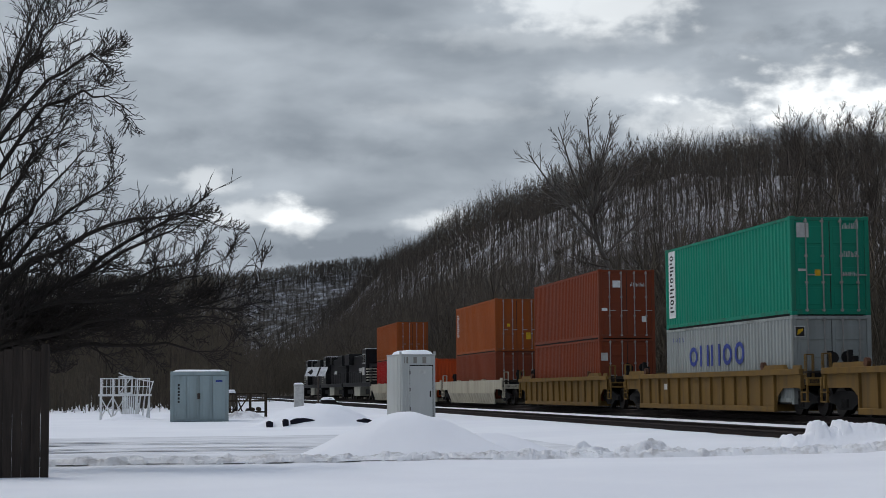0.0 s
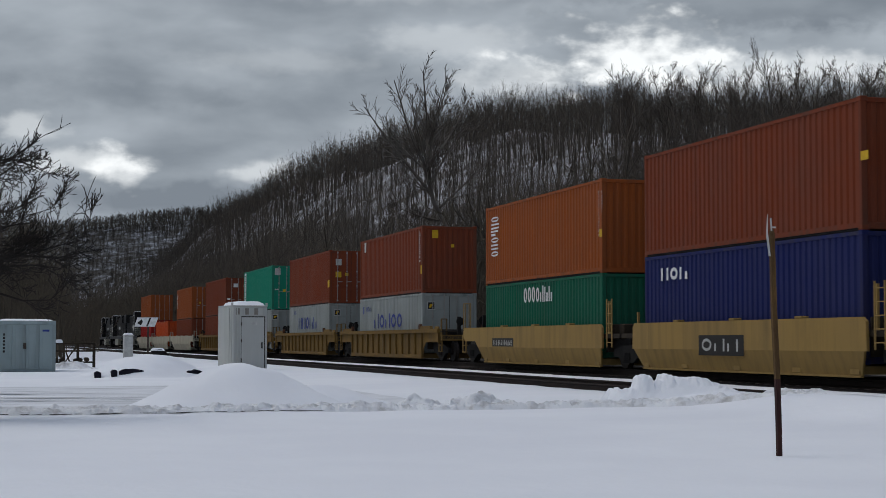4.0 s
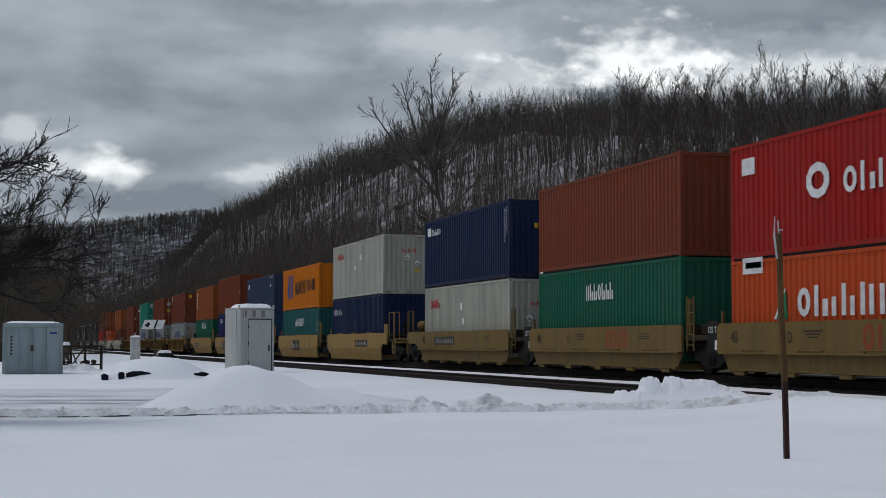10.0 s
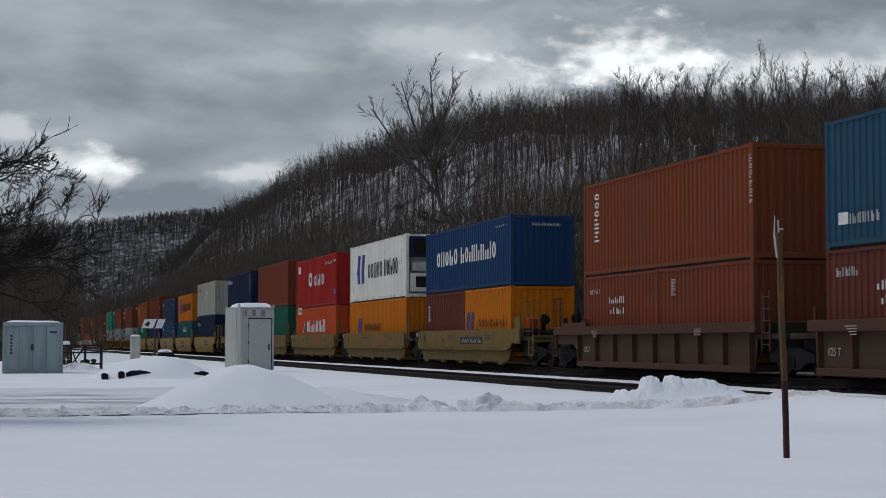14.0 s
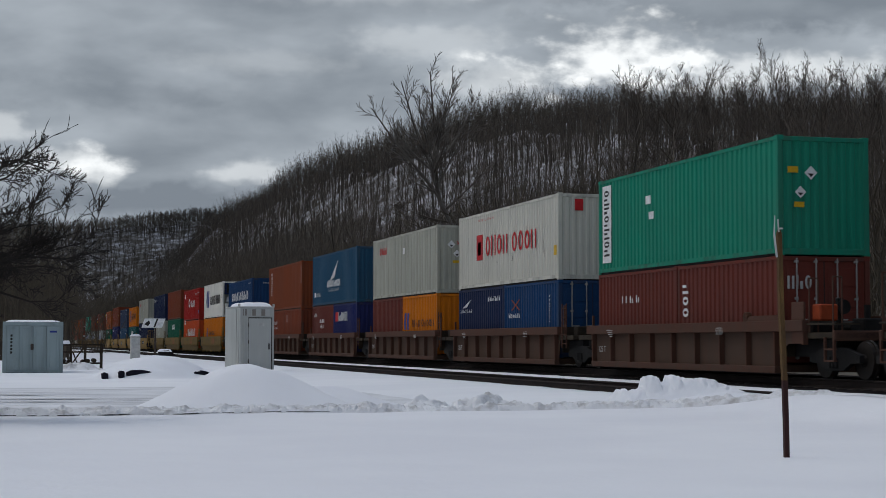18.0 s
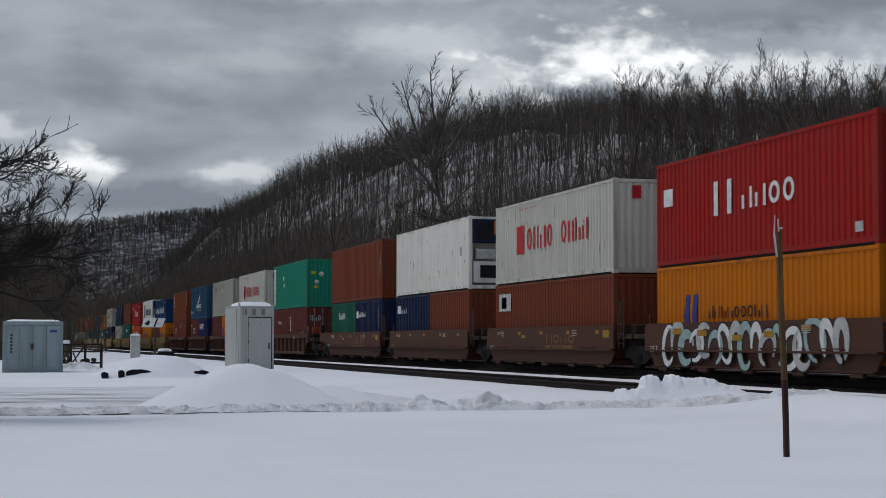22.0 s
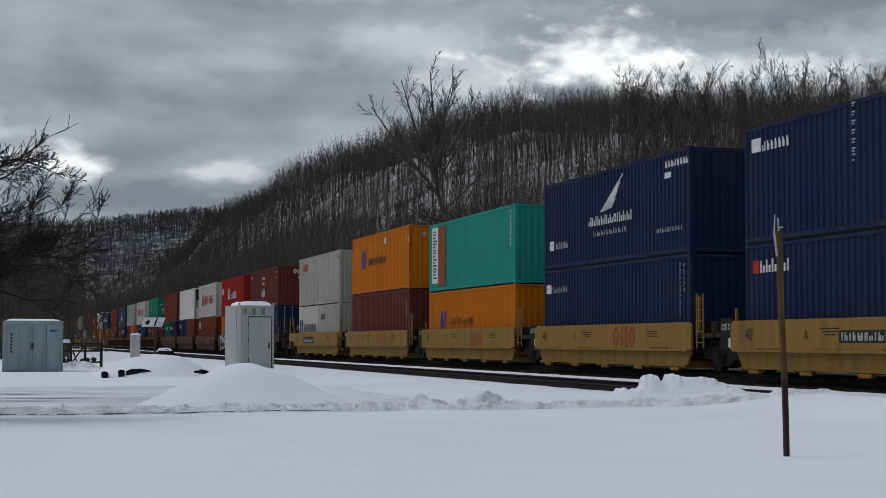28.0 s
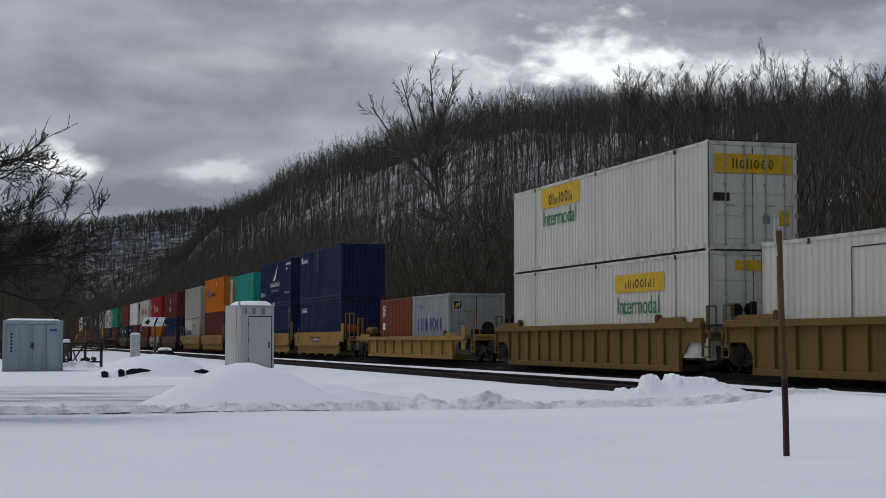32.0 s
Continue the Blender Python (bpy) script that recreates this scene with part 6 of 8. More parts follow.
def white_platform():
    ob = thing("access_platform", "white steel access platform with railings and cross-bracing", "platform", at=(-1.55, 78.0, -0.05))
    W = WHITE
    for x in (-1.1, -0.55, 0.0, 0.55, 1.1):
        for y in (0, 1.2):
            part("leg", Geo().box(x - 0.035, y - 0.035, 0, x + 0.035, y + 0.035, 1.15), W, ob)
            part("rail_post", Geo().box(x - 0.025, y - 0.025, 1.23, x + 0.025, y + 0.025, 1.95), W, ob)
    part("deck", Geo().box(-1.2, -0.1, 1.13, 1.2, 1.3, 1.23, 0.01), W, ob)
    for z in (1.55, 1.92):
        for y in (0, 1.2):
            part("handrail", Geo().box(-1.1, y - 0.02, z, 1.1, y + 0.02, z + 0.04), W, ob)
        for x in (-1.1, 1.1):
            part("handrail", Geo().box(x - 0.02, 0, z + 0.001, x + 0.02, 1.2, z + 0.041), W, ob)
    for a, b in ((-1.1, -0.55), (-0.55, 0.0)):
        part("brace", Geo().cyl((a, 0, 0.1), (b, 0, 1.1), 0.03, n=5).cyl((b, 0, 0.1), (a, 0, 1.1), 0.03, n=5), W, ob)
    for k in range(7):
        part("board", Geo().box(-0.12 + k * 0.095, -0.05, 0.02, -0.05 + k * 0.095, -0.02, 1.12), W, ob)
    for k in range(3):
        x = 0.66 + k * 0.2
        part("slanted_leg", Geo().cyl((x - 0.08, 0.05, 0.0), (x + 0.04, 0.05, 1.13), 0.035, n=6), W, ob)
    for k in range(12):
        x = -1.0 + k * 0.18
        part("baluster", Geo().cyl((x, 0.0, 1.23), (x + (0.05 if x > 0.2 else 0.0), 0.0, 1.9), 0.018, n=5), W, ob)
    part("gate_panel", Geo().box(-0.3, -0.04, 1.23, 0.35, -0.02, 1.3).box(-0.3, -0.04, 1.98, 0.35, -0.02, 2.06).box(-0.3, -0.04, 1.23, -0.24, -0.02, 2.06).box(0.29, -0.04, 1.23, 0.35, -0.02, 2.06)
         .cyl((-0.25, -0.05, 1.28), (0.3, -0.05, 2.0), 0.025, n=5), W, ob, "raised white gate panel")
    part("stair_string", Geo().cyl((0.1, 0.4, 2.02), (-0.3, 0.4, 2.2), 0.03, n=5).cyl((0.1, 0.4, 2.02), (1.25, 0.3, 1.78), 0.03, n=5).cyl((1.1, 0.0, 1.2), (1.28, 0.0, 1.82), 0.03, n=5), W, ob)
    heap("snow_drift", "snow drifted against the platform", -1.4, 77.0, 3.2, 1.6, 0.3, 23, 0.3)


def wood_post():
    ob = thing("wooden_post", "weathered leaning wooden post with a split pale strip, standing in snow", "post", at=(8.42, 16.69, 0.0))
    wood = rough_mat("post_wood", (0.155, 0.092, 0.034), (0.045, 0.026, 0.018), 1.6, 0.9, 0, 0.5, 0.02, (4, 4, 0.9))
    maroon_foot = rough_mat("dark_maroon_wood", (0.06, 0.026, 0.022), (0.028, 0.014, 0.016), 2.0, 0.85, 0, 0.5, 0.02, (4, 4, 0.7))
    for name, mat, rows, label in (("post", wood, ((0.85, -0.008, 0.051), (1.6, -0.04, 0.052), (2.1, -0.05, 0.05), (2.46, -0.058, 0.047), (2.5, -0.06, 0.03)), "weathered bare upper length"),
                                   ("foot", maroon_foot, ((-0.2, 0.01, 0.05), (0.2, 0.006, 0.05), (0.45, 0.002, 0.05), (0.65, -0.003, 0.051), (0.85, -0.008, 0.0515)), "dark maroon lower length")):
        v = []
        for z, dx, r in rows:
            r *= 0.54
            v += [(dx - r, -r, z), (dx + r * 0.95, -r * 1.02, z), (dx + r, r, z), (dx - r * 0.9, r, z)]
        f = [(4 * k + i, 4 * k + (i + 1) % 4, 4 * k + 4 + (i + 1) % 4, 4 * k + 4 + i) for k in range(4) for i in range(4)] + [(3, 2, 1, 0), (16, 17, 18, 19)]
        part(name, Geo().add(v, f), mat, ob, label)
    part("strip", Geo().cyl((-0.1, -0.03, 2.2), (-0.13, -0.03, 2.45), 0.013, n=5).cyl((-0.13, -0.03, 2.45), (-0.12, -0.03, 2.66), 0.011, 0.006, n=5), DULLWHITE, ob, "pale split strip")
    part("hook", Geo().cyl((-0.07, -0.02, 2.48), (-0.08, -0.02, 2.62), 0.01, n=5).cyl((-0.07, -0.02, 2.52), (-0.02, -0.02, 2.52), 0.01, n=5), DULLWHITE, ob, "bent pale wire")


def board_fence():
    ob = thing("board_fence", "dark weathered close-boarded wooden fence", "fence", at=(-1.62, 25.6, 0.0))
    part("end_post", Geo().box(-0.12, -0.06, -0.1, 0.0, 0.06, 1.98, 0.01), OLDWOOD, ob)
    rnd = random.Random(2)
    board = [Geo().box(-0.135, -0.03, -0.1, 0.0, -0.008, 1.9 + d, 0.005).mesh("board") for d in (-0.03, 0.0, 0.04)]
    for k in range(26):
        part("board", board[rnd.randrange(3)], OLDWOOD, ob, at=(-0.125 - k * 0.1365, rnd.uniform(-0.006, 0.006), 0))
    for z in (0.3, 1.5):
        part("rail", Geo().box(-4.0, -0.008, z, -0.12, 0.06, z + 0.09), OLDWOOD, ob)


def porch_post():
    # Plain pale upright close to the eye, at the pan's right edge.
    ob = tagged(part("porch_post", Geo().box(0.637, 0.955, 0.0, 0.742, 1.06, 3.2, 0.01), WHITE), "pale grey painted post close to the camera", "post")


def switch_box():
    ob = thing("switch_box", "low dark trackside box half covered with snow", "switch box", at=(9.25, 92.0, 0.3))
    part("body", Geo().prism([(-0.5, 0), (0.62, 0), (0.5, 0.3), (0.1, 0.55), (-0.4, 0.5)], 1, -0.3, 0.3), BLACK, ob)
    snow_cap("snow_cap", "cap of snow", -0.45, -0.32, 0.3, 0.3, 0.47, 0.14, ob)


signal_bungalow()
blue_shed()
relay_case()
direction_sign()
buried_things()
pipe_rack()
white_platform()
wood_post()
board_fence()
porch_post()
switch_box()


# ---- paint on the boxes and cars: plain shapes for names and emblems ----
CAR, LONG = -1.42, -1.295
MIDMARK = plain("light_blue_paint", (0.06, 0.2, 0.45), 0.55)
REFLECT = plain("dusty_yellow_reflector", (0.36, 0.2, 0.02), 0.6)
TANMARK = plain("faded_ochre_paint", (0.2, 0.11, 0.04), 0.65)
DULLGREY = plain("grey_joint", (0.22, 0.22, 0.21), 0.7)
TEALMARK = plain("pale_teal_spray", (0.33, 0.45, 0.45), 0.6)


def patch(name, outline, material, parent, x=DX, lift=0.006, label=""):
    """A flat painted outline on the near side, in (y, z)."""
    return part(name, Geo().prism(outline, 0, x - lift, x - lift + 0.003), material, parent, label)


def tall_panel(y, z, wide, tall, material, parent, ink):
    """An upright white panel with a column of dark block shapes."""
    slab(y - wide / 2, z + tall / 2, wide, tall, material, parent, "name_panel")
    word(y - wide * 0.2, z + tall * 0.94, tall * 0.88, wide * 0.6, 8, 3, ink, parent, upright=True, lift=0.009)


def arrows(y, z, wide, tall, material, parent):
    """Two slanted bars with a notch: a plain emblem."""
    for a, b in ((0.0, 0.42), (0.55, 0.97)):
        patch("emblem", [(y - wide * (a + 0.14), z + tall), (y - wide * (b + 0.03), z + tall), (y - wide * (b - 0.1), z + tall * 0.45), (y - wide * (b - 0.06), z),
                         (y - wide * (a + 0.08), z), (y - wide * a, z + tall * 0.42)], material, parent)
    patch("emblem", [(y - wide * 0.52, z + tall * 0.3), (y - wide * 0.7, z + tall * 0.4), (y - wide * 0.7, z + tall * 0.6)], material, parent, lift=0.0065)
    patch("emblem", [(y + wide * 0.1, z + tall * 0.32), (y - wide * 0.1, z + tall * 0.42), (y - wide * 0.1, z + tall * 0.6)], material, parent, lift=0.0065)


def wing(y, z, wide, tall, material, parent):
    """Slanting stripes that fan out like a wing."""
    for k in range(4):
        u = k / 4
        a, b = y - wide * (0.05 + 0.1 * k), y - wide * (1.0 - 0.1 * k)
        patch("emblem_stripe", [(a, z + tall * 0.02 * k), (a - wide * 0.16, z + tall * (0.02 * k)), (b, z + tall * (1.0 - 0.22 * k)), (b + wide * 0.04, z + tall * (1.0 - 0.22 * k))], material, parent)


def triangle(y, z, wide, tall, material, parent):
    patch("emblem", [(y - wide * 0.9, z), (y, z), (y - wide * 0.75, z + tall)], material, parent)
    patch("emblem_edge", [(y + wide * 0.05, z), (y - wide * 0.1, z), (y - wide * 0.78, z + tall), (y - wide * 0.7, z + tall)], WHITE, parent, lift=0.008)


def cross(y, z, wide, tall, material, parent):
    for a, b in ((0, 1), (1, 0)):
        patch("emblem", [(y - wide * a, z), (y - wide * a - 0.14, z), (y - wide * b - 0.14, z + tall), (y - wide * b, z + tall)], material, parent, lift=0.006 + 0.003 * a)


def end_diamond(x, z, r, material, parent, y):
    part("hazard_diamond", Geo().prism([(x - r, z), (x, z - r), (x + r, z), (x, z + r)], 1, y - 0.007, y - 0.003), material, parent)
    part("diamond_core", Geo().prism([(x - r * 0.5, z - r * 0.1), (x, z - r * 0.6), (x + r * 0.5, z - r * 0.1)], 1, y - 0.009, y - 0.0075), DARKMARK, parent)


def end_badge(x, z, wide, parent, y):
    """A dark square badge in a pale border, with a curved pale stroke."""
    end_slab(x, z, wide * 1.1, wide * 1.1, DULLWHITE, parent, "badge_border", y + 0.002)
    end_slab(x, z, wide * 0.9, wide * 0.9, DARKMARK, parent, "badge", y - 0.001)
    part("badge_stroke", Geo().prism([(x - wide * 0.3, z - wide * 0.3), (x - wide * 0.12, z - wide * 0.28), (x + wide * 0.3, z + wide * 0.1), (x + wide * 0.3, z + wide * 0.28), (x - wide * 0.2, z + wide * 0.2)], 1, y - 0.011, y - 0.0085), YELLOW, parent)


def graffiti(y, z, wide, tall, material, parent):
    """Sprayed loops and swells in pale paint over a dark rim."""
    rnd = random.Random(12)
    for k in range(17):
        cy, cz = y - wide * (0.04 + 0.92 * k / 16), z + tall * rnd.uniform(0.4, 0.6)
        ry, rz, w = wide * rnd.uniform(0.02, 0.045), tall * rnd.uniform(0.3, 0.46), rnd.uniform(0.2, 0.34)
        a0, a1, lean = rnd.uniform(-2.5, 0.5), rnd.uniform(3.6, 6.0), rnd.uniform(-0.3, 0.3)
        for grow, mat, lift in ((0.05, DARKMARK, 0.006), (0.0, (WHITE, DULLWHITE, TEALMARK)[k % 3], 0.010)):
            n, v = 16, []
            for i in range(n + 1):
                t = a0 + (a1) * i / n
                s = 0.35 + 0.65 * math.sin(3.1416 * i / n)
                for d in (-1, 1):
                    e = d * (w * s / 2 + grow)
                    yy, zz = cy + (ry + e) * math.cos(t) + lean * (rz * math.sin(t)), cz + (rz + e) * math.sin(t)
                    v.append((CAR - lift - 0.0001 * k, yy, min(z + tall, max(z, zz))))
            part("spray_stroke", Geo().add(v, [(2 * i, 2 * i + 1, 2 * i + 3, 2 * i + 2) for i in range(n)]), mat, parent)


def car_stencils():
    """Load figures on the stepped cars and the dark plates at their ends."""
    for k, letter in zip(range(12, 17), "BCDEA"):
        car_figures(WELLS[k], letter, k in (13, 14, 15))
    for k, letter in zip(range(27, 32), "BCDEA"):
        car_figures(WELLS[k], letter, k in (28, 29, 30))
    for k in range(17, 27):
        lettered("125 T", 5.9 if k < 22 else 6.2, 0.55, 0.26, DULLWHITE, WELLS[k], x=CAR + (0.115 if k < 22 else 0.0))
        for i in range(4):
            slab(4.6 - i * 0.04, 1.2 - i * 0.06, 0.5 - 0.08 * i, 0.02, DULLWHITE, WELLS[k], "stencil_bar", x=CAR - 0.03)
            slab(-3.2, 1.2 - i * 0.05, 0.42, 0.017, DULLWHITE, WELLS[k], "stencil_bar", x=CAR - 0.03)
    for k in (22, 23, 24, 26):
        for y in (5.1, 2.6, 0.2, -2.5, -5.2):
            slab(y, 1.14, 0.28, 0.11, REFLECT, WELLS[k], "reflector", x=CAR, label="small yellow reflector")
    for k in range(12, 32):
        if k < 17 or k > 26:
            pl = part("load_plate", Geo().box(-1.36, 6.62, 0.62, -1.33, 7.3, 1.42, 0.01), BLACK, WELLS[k], "black plate with load figures")
            lettered("125 T", 7.24, 1.12, 0.23, WHITE, pl, x=-1.36)
            slab(6.75, 0.8, 0.12, 0.24, WHITE, pl, "stencil_bar", x=-1.36)


def car_figures(car, letter, named):
    lettered("40", 5.72, 0.86, 0.42, DARKMARK, car, x=CAR)
    lettered(letter, 2.65, 0.86, 0.36, DARKMARK, car, x=CAR)
    if named:
        word(-0.85, 0.68, 1.9, 0.62, 3, 4, BROWNMARK, car, x=CAR, thick=0.3)
    for i in range(3):
        slab(1.4, 1.12 - i * 0.07, 0.9 - 0.2 * i, 0.03, DARKMARK, car, "stencil_bar", x=CAR)
        slab(-3.9, 1.12 - i * 0.07, 0.8, 0.025, DARKMARK, car, "stencil_bar", x=CAR)


car_stencils()
for z0, tall in ((0.5, 0.03), (2.55, 0.03)):
    slab(2.2, z0, 3.6, tall, DARKMARK, BOXES[-163.6, "lower"], "outline_bar", x=LONG)
for y0 in (4.0, 0.4):
    slab(y0, 1.52, 0.04, 2.05, DARKMARK, BOXES[-163.6, "lower"], "outline_bar", x=LONG)


def head_marks():
    tall_panel(5.7, 0.4, 0.74, 2.39, WHITE, BOXES[4, "u"], DARKMARK)
    word(3.49, 1.22, 5.76, 0.74, 5, 1, BLUEMARK, BOXES[4, "a"], thick=0.3)
    word(5.28, 2.1, 1.24, 0.18, 3, 2, BLUEMARK, BOXES[4, "a"])
    end_slab(-0.84, 2.49, 0.37, 0.43, DULLWHITE, BOXES[4, "u"], "label_plate", -6.096)
    end_slab(-0.40, 1.24, 0.18, 0.18, YELLOW, BOXES[4, "u"], "hazard_label", -6.096)
    end_word(0.40, 2.54, 0.51, 0.17, 6, 5, DULLWHITE, BOXES[4, "u"], -6.096)
    end_word(0.38, 1.71, 0.51, 0.17, 6, 6, DULLWHITE, BOXES[4, "u"], -6.096)
    end_badge(-0.99, 2.11, 0.30, BOXES[4, "a"], -6.096)
    end_word(0.36, 1.14, 0.50, 0.13, 6, 8, DULLWHITE, BOXES[4, "u"], -6.096)
    end_slab(-0.87, 1.32, 0.27, 0.07, DULLWHITE, BOXES[4, "u"], "label_plate", -6.096)
    word(2.99, 1.14, 5.72, 0.66, 5, 10, BLUEMARK, BOXES[6, "a"], thick=0.3)
    word(4.71, 1.95, 1.09, 0.27, 3, 11, BLUEMARK, BOXES[6, "a"])
    slab(5.3, 2.02, 0.19, 0.35, BLUEMARK, BOXES[6, "a"], "emblem")
    slab(4.99, 2.54, 0.38, 0.49, DULLWHITE, BOXES[6, "u"], "emblem")
    slab(-5.93, 1.01, 0.22, 0.38, YELLOW, BOXES[6, "u"], "hazard_label")
    end_slab(-0.65, 2.54, 0.27, 0.34, YELLOW, BOXES[6, "u"], "hazard_label", -6.096)
    end_slab(0.14, 2.04, 0.13, 0.13, YELLOW, BOXES[6, "u"], "hazard_label", -6.096)
    word(-5.59, 2.67, 1.37, 0.2, 8, 17, DULLWHITE, BOXES[6, "u"], upright=True)
    end_badge(-0.82, 2.04, 0.32, BOXES[6, "a"], -6.096)
    word(2.95, 1.23, 5.72, 0.72, 5, 19, BLUEMARK, BOXES[5, "a"], thick=0.3)
    word(4.73, 2.12, 1.2, 0.22, 3, 20, BLUEMARK, BOXES[5, "a"])
    slab(-5.91, 1.06, 0.48, 0.39, YELLOW, BOXES[5, "u"], "hazard_label")
    end_slab(-0.70, 2.25, 0.32, 0.35, DULLWHITE, BOXES[5, "u"], "emblem", -6.096)
    end_slab(-0.71, 1.57, 0.32, 0.31, YELLOW, BOXES[5, "u"], "hazard_label", -6.096)
    end_slab(-0.25, 1.58, 0.19, 0.18, YELLOW, BOXES[5, "u"], "hazard_label", -6.096)
    end_badge(-0.77, 2.08, 0.32, BOXES[5, "a"], -6.096)
    end_word(0.52, 2.18, 0.65, 0.15, 7, 26, DULLWHITE, BOXES[5, "u"], -6.096)
    end_word(0.60, 1.48, 0.50, 0.15, 5, 27, DULLWHITE, BOXES[5, "u"], -6.096)
    end_word(0.60, 1.17, 0.50, 0.15, 5, 28, DULLWHITE, BOXES[5, "u"], -6.096)
    word(5.7, 2.46, 1.4, 0.79, 6, 29, DULLWHITE, BOXES[2, "u"], upright=True)
    end_slab(-0.44, 2.29, 0.34, 0.29, WHITE, BOXES[3, "u"], "label_plate", -6.096)
    end_slab(-0.97, 1.22, 0.24, 0.12, WHITE, BOXES[3, "u"], "label_plate", -6.096)
    end_slab(0.74, 0.82, 0.19, 0.24, WHITE, BOXES[3, "u"], "label_plate", -6.096)
    end_word(0.16, 2.19, 0.63, 0.17, 6, 33, DULLWHITE, BOXES[3, "u"], -6.096)
    end_slab(-0.47, 1.43, 0.16, 0.16, YELLOW, BOXES[2, "u"], "hazard_label", -6.096)
    end_slab(-1.00, 1.83, 0.29, 0.33, DULLWHITE, BOXES[3, "a"], "emblem", -6.096)
    end_slab(0.64, 0.84, 0.25, 0.37, YELLOW, BOXES[2, "u"], "hazard_label", -6.096)
    slab(5.65, 0.88, 0.34, 0.2, DULLWHITE, WELLS[4], "stencil", x=CAR)
    word(5.39, 2.51, 1.53, 0.94, 6, 38, WHITE, BOXES[7, "u"], upright=True)
    word(1.53, 1.84, 3.09, 0.54, 7, 39, WHITE, BOXES[7, "a"])
    word(-5.79, 2.57, 1.46, 0.1, 11, 40, DULLWHITE, BOXES[7, "u"], upright=True)
    word(-6.05, 2.55, 0.71, 0.1, 5, 41, DULLWHITE, BOXES[7, "u"], upright=True)
    slab(-5.99, 1.22, 0.22, 0.24, YELLOW, BOXES[7, "u"], "hazard_label")
    word(4.91, 2.18, 1.92, 0.36, 3, 43, WHITE, BOXES[8, "a"], thick=0.4)
    slab(-6.24, 1.59, 0.32, 0.2, YELLOW, BOXES[8, "u"], "hazard_label")
    slab(4.98, 2.02, 0.63, 0.33, WHITE, BOXES[9, "u"], "emblem")
    slab(4.99, 2.07, 0.49, 0.1, REDMARK, BOXES[9, "u"], "emblem_stripe")
    word(-3.88, 2.35, 2.13, 0.14, 7, 47, DULLWHITE, BOXES[9, "u"])
    slab(-4.69, 1.86, 0.4, 0.16, WHITE, BOXES[9, "u"], "label_plate")
    slab(5.12, 1.96, 0.49, 0.31, WHITE, BOXES[9, "a"], "emblem")
    slab(-4.26, 1.76, 0.51, 0.18, WHITE, BOXES[9, "a"], "label_plate")
    word(-3.85, 2.08, 2.13, 0.12, 7, 51, DULLWHITE, BOXES[9, "a"])
    word(-3.85, 2.08, 2.13, 0.12, 7, 52, DULLWHITE, BOXES[9, "a"])
    arrows(4.27, 0.72, 1.9, 1.48, BLUEMARK, BOXES[10, "u"])
    word(1.65, 0.91, 3.53, 0.87, 5, 54, DARKMARK, BOXES[10, "u"])
    word(-2.18, 1.06, 2.65, 0.72, 5, 55, DARKMARK, BOXES[10, "u"])
    word(1.52, 1.58, 2.78, 0.48, 7, 56, WHITE, BOXES[10, "a"])
    word(-5.25, 2.22, 1.1, 0.12, 9, 57, DULLWHITE, BOXES[10, "a"], upright=True)
    word(-5.5, 1.78, 0.57, 0.12, 5, 58, DULLWHITE, BOXES[10, "a"], upright=True)
    slab(0.32, 0.76, 2.6, 0.57, DARKMARK, WELLS[10], "name_plate", x=CAR)
    word(1.43, 0.6, 2.26, 0.37, 3, 60, DULLWHITE, WELLS[10], x=CAR, thick=0.35)
    slab(0.6, 0.74, 2.55, 0.51, DARKMARK, WELLS[9], "name_plate", x=CAR)
    word(1.68, 0.59, 2.22, 0.33, 3, 62, DULLWHITE, WELLS[9], x=CAR, thick=0.35)
    slab(0.64, 0.73, 2.66, 0.52, DARKMARK, WELLS[8], "name_plate", x=CAR)
    word(1.78, 0.58, 2.31, 0.33, 3, 64, DULLWHITE, WELLS[8], x=CAR, thick=0.35)
    slab(3.37, 0.8, 2.5, 0.3, DARKMARK, WELLS[7], "number_plate", x=CAR)
    word(4.46, 0.69, 2.23, 0.2, 9, 66, DULLWHITE, WELLS[7], x=CAR)
    slab(-2.14, 0.86, 2.84, 0.33, DARKMARK, WELLS[11], "number_plate", x=CAR)
    word(-0.9, 0.77, 2.49, 0.21, 9, 68, DULLWHITE, WELLS[11], x=CAR)
    word(4.65, 2.11, 1.56, 0.33, 4, 69, REDMARK, BOXES[11, "u"], thick=0.35)
    slab(0.25, 1.54, 0.38, 0.17, WHITE, BOXES[11, "u"], "label_plate")


head_marks()


